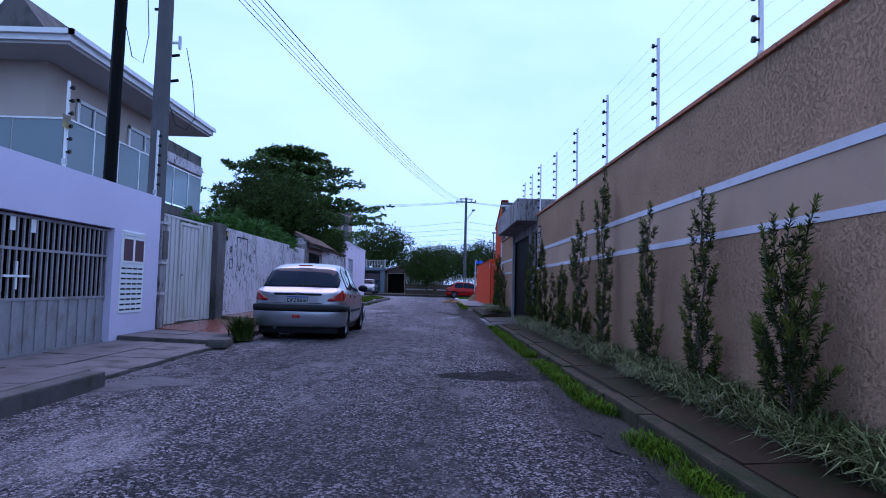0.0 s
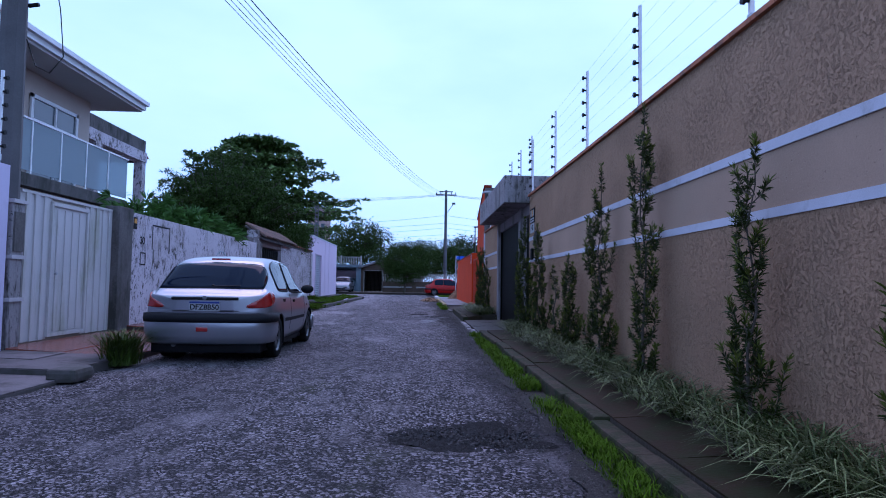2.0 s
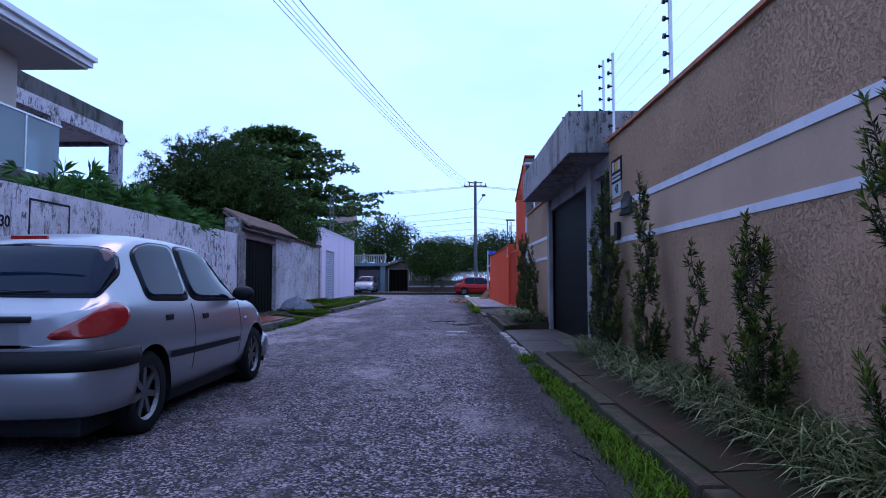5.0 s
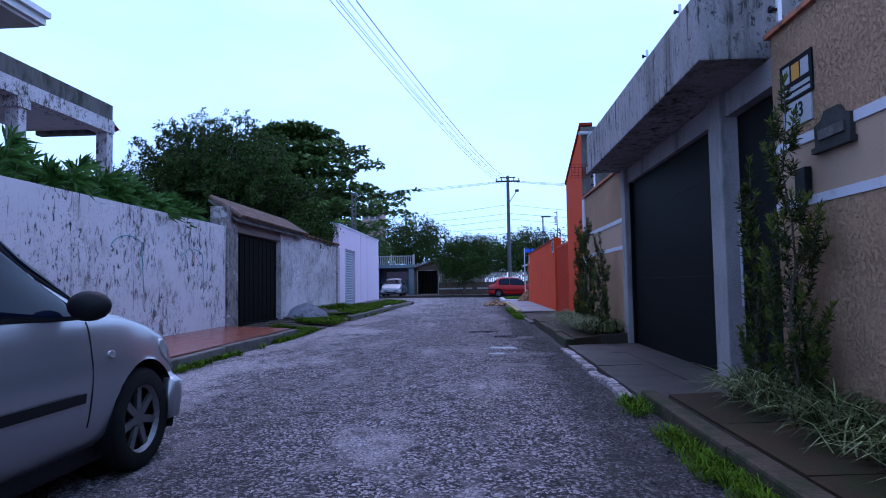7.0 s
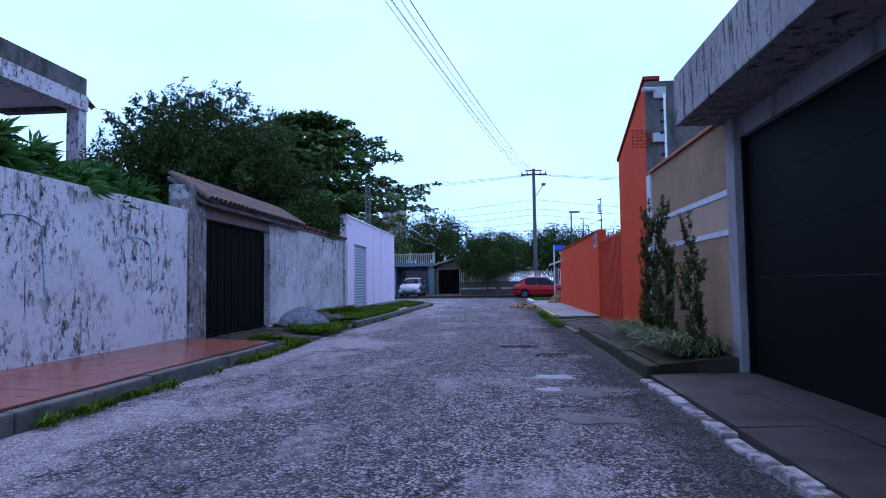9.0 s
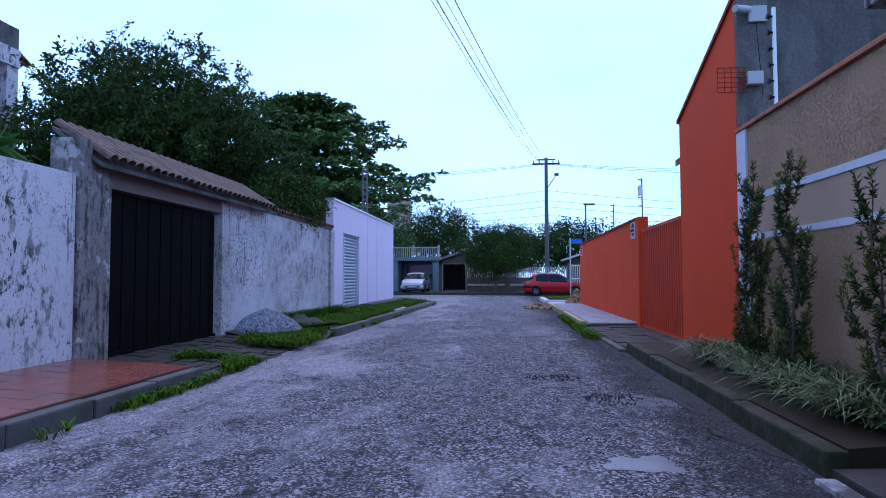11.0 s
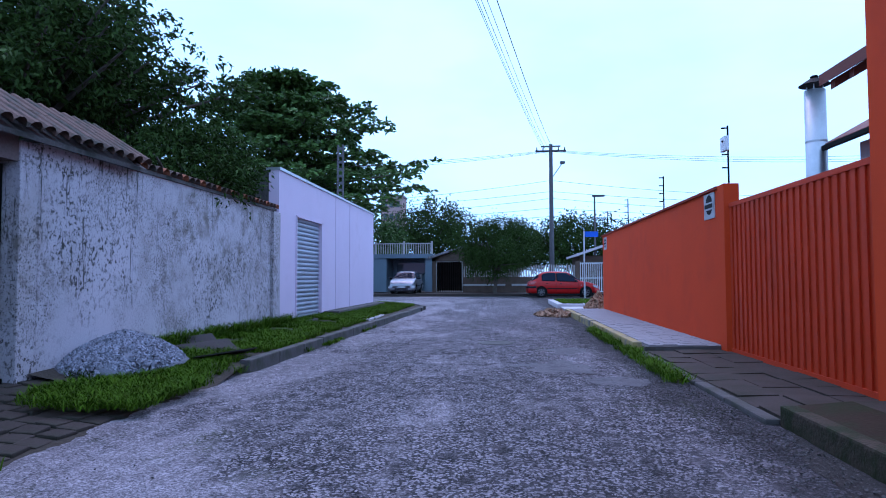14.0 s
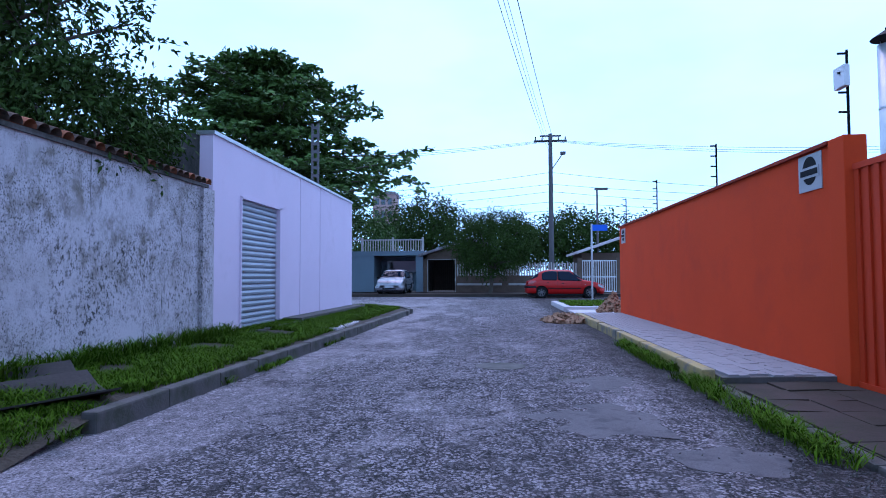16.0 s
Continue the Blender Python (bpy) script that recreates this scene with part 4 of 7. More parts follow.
structure("pilaster", boxes((-5.33, -5.09, 34.62, 34.99, -0.1, 2.5)), M_OLD_WHITE, "mouldy pilaster at the end of the white wall", "pilaster")

# shop shutter and joints
shutter = thing("roller_shutter", (-5.22, 37.1, 0.26), "grey ribbed roller shutter, closed", "roller shutter")
for k in range(22):
    bm = bmesh.new()
    z = 0.04 + k * 0.102
    prism(bm, [(0, z), (0.035, z + 0.02), (0.045, z + 0.05), (0.035, z + 0.085), (0, z + 0.100)], "y", -1.03, 1.03)
    part("slat", bm, M_SHUTTER, shutter)
part("bottom_rail", boxes((-0.01, 0.05, -1.03, 1.03, 0, 0.045)), M_SHUTTER, shutter)
structure("shop_frame", boxes((-5.2, -5.10, 38.02, 38.14, 0.2, 2.56), (-5.2, -5.10, 36.06, 36.1, 0.2, 2.56), (-5.2, -5.10, 36.06, 38.14, 2.52, 2.56)), M_LILAC, "lilac shutter surround", "trim")
for y in (39.4, 41.0):
    structure("trim", boxes((-5.13, -5.118, y, y + 0.05, 0.3, 3.38)), M_LILAC, "thin vertical joint strip on the shop wall", "trim")
structure("roof_shop", boxes((-12, -5.36, 35.2, 44.3, 3.25, 3.32)), M_CONCRETE, "flat shop roof behind the parapet", "roof")

# ---- house with balcony, set back ----
house = thing("balcony_house", (-9.8, 18.8, 0.0), "two-storey beige house with a glazed balcony and wide eaves", "house")
H = lambda *r: boxes(*[(a + 9.8, b + 9.8, c - 18.8, d - 18.8, e, f) for a, b, c, d, e, f in r])
part("wall", H((-15.0, -9.8, 15.4, 22.4, 0, 6.42)), M_HOUSE_BEIGE, house, "beige rendered upper wall")
part("balcony_slab", H((-9.8, -8.25, 13.7, 21.7, 3.08, 3.36), (-15, -9.8, 13.7, 15.4, 3.08, 3.36)), M_MOULD, house, "stained balcony edge")
part("lower_wall", H((-15, -8.5, 13.9, 21.6, 0, 3.08)), M_HOUSE_BEIGE, house)
part("soffit", H((-16.2, -8.65, 14.25, 23.3, 6.42, 6.50)), M_SOFFIT, house, "painted boarded soffit")
for r in ((-8.68, -8.56, 14.16, 23.38, 6.48, 6.70), (-16.2, -8.68, 14.16, 14.28, 6.48, 6.70), (-16.2, -8.68, 23.26, 23.38, 6.48, 6.70)):
    part("fascia", H(r), M_WHITE_TRIM, house, "white fascia board")
for r in ((-8.56, -8.46, 14.07, 23.4, 6.62, 6.74), (-16.2, -8.46, 14.07, 14.16, 6.62, 6.74)):
    part("gutter", H(r), M_WHITE_TRIM, house, "white gutter")
bm = bmesh.new()
q = [(-16.3, 14.1, 6.72), (-8.5, 14.1, 6.72), (-8.5, 23.45, 6.72), (-16.3, 23.45, 6.72), (-12.4, 17.6, 8.0), (-12.4, 20.7, 8.0)]
v = [bm.verts.new((x + 9.8, y - 18.8, z)) for x, y, z in q]
for f in ((0, 1, 4), (1, 2, 5, 4), (2, 3, 5), (3, 0, 4, 5), (3, 2, 1, 0)):
    bm.faces.new([v[i] for i in f])
part("roof", bm, M_MOULD, house, "dark tiled hip roof")
bm = bmesh.new()
prism(bm, [(-13.2, 6.7), (-9.9, 6.7), (-11.5, 8.7), (-11.7, 8.7)], "y", 0, 3.2)
bmesh.ops.translate(bm, verts=bm.verts, vec=(9.8, 16.6 - 18.8, 0))
part("upper_gable", bm, M_MOULD, house, "small upper gable")
for y0, y1 in ((16.7, 18.25), (19.5, 21.6)):
    w = part("window", H((-9.80, -9.77, y0, y1, 3.38, 5.78)), M_WINDOW, house, "dark glazed balcony door")
    for r in ((y0 - 0.06, y0 + 0.05, 3.38, 5.84), (y1 - 0.05, y1 + 0.06, 3.38, 5.84), ((y0 + y1) / 2 - 0.03, (y0 + y1) / 2 + 0.03, 3.38, 5.78), (y0 - 0.06, y1 + 0.06, 5.74, 5.84), (y0, y1, 5.15, 5.21)):
        part("frame", H((-9.78, -9.73, *r)), M_WHITE_TRIM, w)
for k in range(7):
    y = 13.75 + k * 1.13
    g = part("railing_pane", H((-8.285, -8.27, y + 0.02, y + 1.11, 3.42, 4.53)), M_PANE, house, "clear railing glass")
    g.visible_shadow = False
    part("railing_post", H((-8.30, -8.255, y - 0.02, y + 0.02, 3.36, 4.56)), M_WHITE_TRIM, house)
for k in range(4):
    x = -9.45 - k * 1.15
    g = part("railing_pane", H((x, x + 1.12, 13.74, 13.755, 3.42, 4.53)), M_PANE, house, "clear railing glass")
    g.visible_shadow = False
part("handrail", H((-8.305, -8.25, 13.72, 21.7, 4.54, 4.58), (-14, -8.305, 13.72, 13.77, 4.54, 4.58)), M_WHITE_TRIM, house, "white handrail")

# ---- mouldy house behind ----
old_house = thing("mouldy_house", (-12.2, 28.0, 0.0), "old two-storey white house with a black mouldy parapet and veranda", "house")
O = lambda *r: boxes(*[(a + 12.2, b + 12.2, c - 28.0, d - 28.0, e, f) for a, b, c, d, e, f in r])
part("parapet", O((-12.4, -12.1, 22.6, 31.6, 6.72, 7.28)), M_MOULD, old_house, "parapet black with mould")
part("beam", O((-12.45, -12.0, 22.6, 31.55, 6.28, 6.72)), M_DIRTY_WHITE, old_house, "white beam with peeling paint")
part("beam", O((-14.6, -12.45, 31.3, 31.6, 6.28, 7.2)), M_MOULD, old_house)
part("ceiling", O((-15.0, -12.45, 22.6, 31.3, 6.42, 6.6)), M_PALE_CONCRETE, old_house)
part("column", O((-12.42, -12.05, 31.2, 31.55, 0, 6.28)), M_DIRTY_WHITE, old_house, "white veranda column")
part("column", O((-12.42, -12.05, 27.2, 27.5, 0, 6.28)), M_DIRTY_WHITE, old_house, "white veranda column")
part("bracket", O((-12.45, -12.0, 27.1, 27.6, 6.0, 6.28)), M_DIRTY_WHITE, old_house)
part("back_wall", O((-15.1, -14.8, 22.6, 30.0, 0, 6.42)), M_DIRTY_WHITE, old_house, "veranda wall")
part("floor", O((-15, -12.0, 22.6, 31.6, 3.0, 3.3)), M_PALE_CONCRETE, old_house)
bm = bmesh.new()
arch = [(26.5, 3.4), (28.1, 3.4), (28.1, 4.9)] + [(27.3 + 0.8 * math.cos(a), 4.9 + 0.55 * math.sin(a)) for a in np.linspace(0.2, math.pi - 0.2, 9)] + [(26.5, 4.9)]
prism(bm, [(y - 28.0, z) for y, z in arch], "x", -2.6, -2.55)
part("arched_window", bm, M_WINDOW, old_house, "dark arched opening")
bm = bmesh.new()
for k in range(4):
    barrel_tile(bm, (0.0, 3.62 + 0.0, 6.75 - 0.001), (0.0, 3.62 + 0.5, 6.5), 0.09, True) if k == 0 else barrel_tile(bm, (-0.2 * k, 3.62, 6.75), (-0.2 * k, 4.12, 6.5), 0.09, True)
part("roof_edge", bm, M_TERRACOTTA, old_house, "stub of tiled eave")
structure("west_yard_wall", boxes((-30, -29.8, -4, 60, 0, 2.5)), M_PALE_CONCRETE, "plain wall closing the yards", "wall")

# ---- poles and wires ----
pole = thing("utility_pole", (-5.37, 11.88, 0.0), "square tapering grey concrete utility pole", "utility pole")
bm = bmesh.new()
bmesh.ops.create_cone(bm, cap_ends=True, segments=8, radius1=0.19, radius2=0.13, depth=8.6, matrix=Matrix.Translation((0, 0, 4.3)))
part("shaft", bm, M_POLE, pole)
for z, s in ((4.9, 1), (5.4, 1), (6.3, -1)):
    part("insulator", rod(bmesh.new(), (0.12 * s, 0.1, z), (0.26 * s, 0.1, z + 0.02), 0.03), M_BLACK, pole)
part("bracket", boxes((0.12, 0.3, -0.02, 0.02, 5.6, 5.64), (0.28, 0.32, -0.03, 0.03, 5.5, 5.75)), M_GREY_METAL, pole)
tube("cable_loop", [(0.15, 0.05, 4.4), (0.25, 0.1, 4.05), (0.45, 0.1, 3.95), (0.6, 0.15, 4.2), (0.5, 0.2, 4.9), (0.35, 0.2, 5.6)], 0.008, M_BLACK, pole)
pole2 = thing("steel_pole", (-5.62, 10.62, 0.0), "slender dark painted steel pole behind the lilac wall", "pole")
part("shaft", rod(bmesh.new(), (0, 0, 0), (0.05, 0, 7.2), 0.11, 0.10, 10), M_BLACK_METAL, pole2)
tube("cable_loop", [(0.1, 0, 5.6), (0.25, 0.05, 4.9), (0.42, 0.1, 4.8), (0.5, 0.1, 5.3), (0.4, 0.1, 6.6)], 0.008, M_BLACK, pole2)

far_pole = thing("utility_pole", (2.98, 68.1, 0.1), "distant wooden utility pole with crossarm and transformer wires", "utility pole")
part("shaft", rod(bmesh.new(), (0, 0, 0), (0, 0, 10.7), 0.19, 0.13, 10), M_POLE, far_pole)
part("crossarm", boxes((-1.1, 1.1, -0.06, 0.06, 10.15, 10.27)), M_POLE, far_pole)
part("crossarm", boxes((-0.7, 0.7, -0.05, 0.05, 10.5, 10.6)), M_POLE, far_pole)
for x in (-1.0, -0.55, 0.55, 1.0):
    part("insulator", rod(bmesh.new(), (x, 0, 10.27), (x, 0, 10.5), 0.05, 0.03), M_BLACK, far_pole)
part("lamp_arm", rod(bmesh.new(), (0.1, 0, 8.3), (0.75, -0.5, 9.2), 0.035), M_GREY_METAL, far_pole)
part("lamp_head", boxes((0.6, 0.95, -0.7, -0.4, 9.15, 9.35), bevel=0.05), M_POLE, far_pole)
lamp_post = thing("street_lamp", (6.1, 68.5, 0.03), "distant street lamp post with a flat head", "street lamp")
part("pole", rod(bmesh.new(), (0, 0, 0), (0, 0, 7.0), 0.08, 0.06), M_POLE, lamp_post)
part("head", boxes((-0.15, 0.7, -0.15, 0.15, 6.95, 7.08)), M_POLE, lamp_post)

wires = [((-8.55, -30, 8.2), (3.2, 68.1, 10.35)), ((-8.65, -30, 8.2), (2.9, 68.1, 10.35)), ((-8.75, -30, 8.2), (2.6, 68.1, 10.35)), ((-8.7, -30, 7.9), (2.9, 68.1, 9.9)), ((-8.85, -30, 7.9), (2.8, 68.1, 9.8))]
for i, (a, b) in enumerate(wires):
    w = tube("overhead_cable", sag(a, b, 2.6 - 0.06 * i, 40), 0.007 if i else 0.011, M_BLACK)
    tagged(w, "thin black overhead cable along the street", "cable", "overhead cables")
for i, (z0, z1, drop) in enumerate(((10.4, 10.6, 1.0), (10.35, 10.5, 1.1), (10.3, 10.5, 1.2), (7.4, 7.0, 1.0), (6.9, 6.6, 1.1), (6.2, 5.9, 0.8), (5.6, 5.4, 0.7), (8.2, 7.4, 1.2))):
    for sgn in (-1, 1):
        w = tube("overhead_cable", sag((2.98, 68.0, z0 - 0.05), (2.98 + sgn * 42, 68.0 + (i % 3) * 0.4, z1), drop, 16), 0.012, M_BLACK)
        tagged(w, "thin black overhead cable along the cross street", "cable", "overhead cables")
antenna = thing("lattice_mast", (-6.74, 46.0, 0.0), "thin grey concrete lattice mast behind the shop", "mast")
for s in (-0.1, 0.1):
    part("leg", boxes((s - 0.03, s + 0.03, -0.04, 0.04, 0, 6.3)), M_POLE, antenna)
for k in range(14):
    part("rung", boxes((-0.1, 0.1, -0.03, 0.03, 2.6 + k * 0.27, 2.7 + k * 0.27)), M_POLE, antenna)

# electric fence posts on the wall
FENCE_Y = [-0.6, 1.0, 3.0, 5.1, 7.55, 9.85, 12.0, 14.1, 16.3]
fence_post = thing("fence_post", (2.655, 3.0, 2.98), "white electric-fence post with black insulators on the wall", "fence post", "electric fence posts")
part("rod", boxes((-0.016, 0.016, -0.016, 0.016, 0.0, 1.22)), M_WHITE_TRIM, fence_post)
part("foot", boxes((-0.02, 0.03, -0.03, 0.03, 0.04, 0.12)), M_GREY_METAL, fence_post)
for k in range(6):
    bm = bmesh.new()
    rod(bm, (-0.016, 0, 0.22 + k * 0.18), (-0.05, 0, 0.22 + k * 0.18), 0.014)
    rod(bm, (-0.05, 0, 0.22 + k * 0.18), (-0.075, 0, 0.22 + k * 0.18), 0.03)
    part("insulator", bm, M_BLACK, fence_post)
for y in FENCE_Y:
    if y != 3.0:
        copy_thing(fence_post, Matrix.Translation((2.655, y, 2.98)))
for y in (22.4, 24.7):
    copy_thing(fence_post, Matrix.Translation((2.72, y, 2.9)))
for y in (17.8, 19.4, 21.0):
    copy_thing(fence_post, Matrix.Translation((2.9, y, 3.42)))
for k in range(6):
    z = 3.20 + k * 0.18
    w = tube("fence_wire", [(2.58, y, z) for y in FENCE_Y], 0.0012, M_GREY_METAL)
    tagged(w, "thin electric fence wire above the wall", "fence wire", "electric fence wires")
for (x, y, z) in ((-5.2, 8.65, 2.58), (-5.2, 11.45, 2.58)):
    copy_thing(fence_post, pose(x, y, z, 0, 0, 180))
warn = tagged(part("warning_sign", boxes((-5.17, -5.165, 8.5, 8.68, 3.12, 3.30)), M_YELLOW), "small yellow warning plate on a fence post", "warning sign")
for y, z, hgt in ((32.07, 2.5, 0.9), (35.85, 2.5, 0.75), (39.6, 2.5, 0.75), (42.9, 2.5, 0.75)):
    p = thing("fence_post", (2.83, y, z), "thin dark fence post with short arms on the orange wall", "fence post", "orange wall fence posts")
    part("rod", rod(bmesh.new(), (0, 0, 0), (0, 0, hgt), 0.014), M_BLACK_METAL, p)
    for k in range(4):
        part("arm", rod(bmesh.new(), (0, 0, hgt * (0.3 + 0.22 * k)), (-0.09, 0, hgt * (0.3 + 0.22 * k)), 0.012), M_BLACK, p)
siren = tagged(part("alarm_box", boxes((2.76, 2.82, 32.0, 32.2, 3.02, 3.24), bevel=0.01), M_WHITE_TRIM), "small white alarm box on the fence post", "alarm box")

# ---- foliage ----
M_LEAF_DARK = material("dark_tree_leaf", (0.032, 0.060, 0.010), 0.7, vary=0.6, scale=0.5, island=True, bump=0, spec=0.12)
M_LEAF = material("tree_leaf", (0.055, 0.108, 0.018), 0.55, vary=0.6, scale=0.4, island=True, bump=0, spec=0.25)
M_LEAF_YEW = material("shrub_needle", (0.026, 0.038, 0.005), 0.55, vary=0.65, scale=2.5, island=True, bump=0, spec=0.2)
M_LEAF_TIP = material("shrub_new_growth", (0.085, 0.105, 0.012), 0.55, vary=0.5, scale=2.5, island=True, bump=0, spec=0.2)
M_BLADE = material("striped_blade", (0.135, 0.165, 0.065), 0.55, vary=0.7, scale=4, island=True, bump=0, spec=0.2)
M_BLADE_DARK = material("dark_blade", (0.028, 0.045, 0.008), 0.6, vary=0.6, scale=4, island=True, bump=0, spec=0.2)
M_FROND = material("yard_plant_leaf", (0.05, 0.13, 0.02), 0.5, vary=0.5, scale=1.5, island=True, bump=0)
M_WEED = material("weed_leaf", (0.040, 0.070, 0.008), 0.6, vary=0.7, scale=5, island=True, bump=0, spec=0.2)
M_BARK = material("bark", (0.08, 0.065, 0.05), 0.95, vary=0.3, scale=5, fine=40, bump=0.6, dist=0.02)
M_GRAVEL = material("bluish_gravel", (0.21, 0.21, 0.25), 0.85, vary=0.75, scale=6, fine=60, bump=0.3, island=True)
M_RUBBLE = material("brown_rubble", (0.26, 0.15, 0.09), 0.9, vary=0.4, scale=6, fine=60, bump=0.3, island=True)


def unit(a):
    return a / np.maximum(np.linalg.norm(a, axis=1, keepdims=True), 1e-9)


def leaf_cloud(name, base, way, length, width, mat, parent=None, droop=0.15, rg=None):
    """Many folded leaves, each a bent pair of triangles pairs from its base along its way."""
    rg = rg or rng
    n = len(base)
    way = unit(way)
    side = unit(np.cross(way, rg.normal(size=(n, 3))))
    length, width = np.broadcast_to(length, n)[:, None], np.broadcast_to(width, n)[:, None]
    up = np.cross(side, way)
    mid = base + way * length * 0.5 + up * width * 0.18
    tip = base + way * length - np.array([0, 0, 1.0]) * length * droop
    v = np.stack([base, mid + side * width / 2, tip, mid - side * width / 2], 1).reshape(-1, 3)
    idx = np.arange(n)[:, None] * 4
    f = np.concatenate([idx + np.array([[0, 1, 2]]), idx + np.array([[0, 2, 3]])], 0)
    me = bpy.data.meshes.new(name)
    me.from_pydata(v.tolist(), [], f.tolist())
    me.materials.append(mat)
    ob = new(name, me)
    if parent is not None:
        ob.parent = parent
    return tagged(ob, kind="stuff")


def blade_cloud(name, base, way, length, width, mat, parent=None, bend=0.5):
    """Arching grass blades of three bent pieces."""
    n = len(base)
    way = unit(way)
    flat = way * np.array([1, 1, 0.0])
    flat = unit(flat + 1e-6)
    side = np.stack([-flat[:, 1], flat[:, 0], np.zeros(n)], 1)
    L, W = np.broadcast_to(length, n)[:, None], np.broadcast_to(width, n)[:, None]
    p1 = base + way * L * 0.45
    w2 = unit(way + flat * bend - np.array([0, 0, 1.0]) * bend * 0.6)
    p2 = p1 + w2 * L * 0.33
    w3 = unit(way + flat * bend * 2 - np.array([0, 0, 1.0]) * bend * 2.0)
    p3 = p2 + w3 * L * 0.3
    v = np.stack([base - side * W / 2, base + side * W / 2, p1 - side * W / 2, p1 + side * W / 2, p2 - side * W * 0.4, p2 + side * W * 0.4, p3], 1).reshape(-1, 3)
    i = np.arange(n)[:, None] * 7
    quads = np.concatenate([i + np.array([[0, 1, 3, 2]]), i + np.array([[2, 3, 5, 4]])], 0).tolist()
    tris = (i + np.array([[4, 5, 6]])).tolist()
    me = bpy.data.meshes.new(name)
    me.from_pydata(v.tolist(), [], quads + tris)
    me.materials.append(mat)
    ob = new(name, me)
    if parent is not None:
        ob.parent = parent
    return tagged(ob, kind="stuff")


def limb(bm, pts, r0, r1):
    pts = [Vector(p) for p in pts]
    n = len(pts) - 1
    for i in range(n):
        rod(bm, pts[i], pts[i + 1], r0 + (r1 - r0) * i / n, r0 + (r1 - r0) * (i + 1) / n, 6)


def bushy_tree(name, at, label, centre, radii, clumps, per, leaf, mat, seed, trunk_r=0.22, hole=0.35, group="", spreadk=1.15):
    """A tree with a forked trunk and an uneven crown of leaf clumps with gaps; centre is relative to its foot."""
    rg = np.random.default_rng(seed)
    t = thing(name, at, label, "tree", group)
    c = np.array(centre)
    bm = bmesh.new()
    fork = Vector((c[0] * 0.3, c[1] * 0.3, c[2] * 0.45))
    limb(bm, [(0, 0, -0.1), fork * 0.5 + Vector((0.1, 0.05, 0)), fork], trunk_r, trunk_r * 0.7)
    part("trunk", bm, M_BARK, t)
    u = unit(rg.normal(size=(clumps, 3)))
    bump_r = np.array([1 + 0.30 * noise.noise((a[0] * 1.7 + seed, a[1] * 1.7, a[2] * 1.7)) + 0.16 * noise.noise((a[0] * 5, a[1] * 5 + seed, a[2] * 5)) for a in u])
    rad = rg.uniform(0.2, 1, clumps) ** 0.5 * bump_r
    pos = c + u * np.array(radii) * rad[:, None]
    keep = np.array([noise.noise((p[0] * 0.8 + seed, p[1] * 0.8, p[2] * 0.8)) > -hole for p in pos])
    pos, u = pos[keep], u[keep]
    bm = bmesh.new()
    for k in range(9):
        p = Vector(pos[int(rg.integers(len(pos)))])
        m = fork.lerp(p, 0.5) + Vector((0, 0, 0.25))
        limb(bm, [fork, m, p], trunk_r * 0.45, 0.02)
    part("limb", bm, M_BARK, t)
    n = len(pos)
    base = np.repeat(pos, per, 0) + rg.normal(size=(n * per, 3)) * leaf * spreadk
    way = np.repeat(u, per, 0) * 0.5 + rg.normal(size=(n * per, 3)) * 0.7 + np.array([0, 0, -0.1])
    leaf_cloud("crown", base, way, leaf * rg.uniform(0.7, 1.3, n * per), leaf * 0.42, mat, t, 0.2, rg)
    return t


def tiered_tree(name, at, label, seed, height, reach, low, leaf, mat, tiers=7):
    """A tree with flat spreading tiers of limbs, each carrying rosettes of large leaves."""
    rg = np.random.default_rng(seed)
    t = thing(name, at, label, "tree")
    bm = bmesh.new()
    limb(bm, [(0, 0, -0.1), (0.1, 0, height * 0.4), (0, 0.1, height * 0.75), (0, 0, height * 0.95)], 0.32, 0.06)
    part("trunk", bm, M_BARK, t)
    lm = bmesh.new()
    bases, ways = [], []
    for k in range(tiers):
        f = k / (tiers - 1)
        z = low + (height - low) * f
        r = reach * (0.80 + 0.35 * f - 0.82 * f ** 2.2) * rg.uniform(0.85, 1.12)
        arms = int(rg.integers(8, 12))
        for a in range(arms):
            ang = 2 * math.pi * (a + rg.uniform(-0.3, 0.3)) / arms + k
            rr = r * rg.uniform(0.6, 1.1)
            rise_z = rg.uniform(-0.1, 0.35)
            tip = Vector((math.cos(ang) * rr, math.sin(ang) * rr, z + rise_z))
            mid = Vector((math.cos(ang + 0.1) * rr * 0.5, math.sin(ang + 0.1) * rr * 0.5, z - 0.15))
            limb(lm, [(0, 0, z - 0.8), mid, tip], 0.09, 0.025)
            for s in np.linspace(0.22, 1.0, 12):
                p = Vector((0, 0, z - 0.5)).lerp(mid, s * 2) if s < 0.5 else mid.lerp(tip, s * 2 - 1)
                spread = 0.16 + 0.15 * rr * (1 - abs(s - 0.7))
                for c in range(4):
                    q = np.array(p) + rg.normal(size=3) * np.array([spread, spread, 0.09])
                    m = 13
                    d = rg.normal(size=(m, 3)) * np.array([1, 1, 0.35]) + np.array([0, 0, 0.15])
                    bases.append(q + rg.normal(size=(m, 3)) * np.array([0.13, 0.13, 0.06]))
                    ways.append(d)
    part("limb", lm, M_BARK, t)
    leaf_cloud("crown", np.concatenate(bases), np.concatenate(ways), leaf, leaf * 0.5, mat, t, 0.12, rg)
    return t


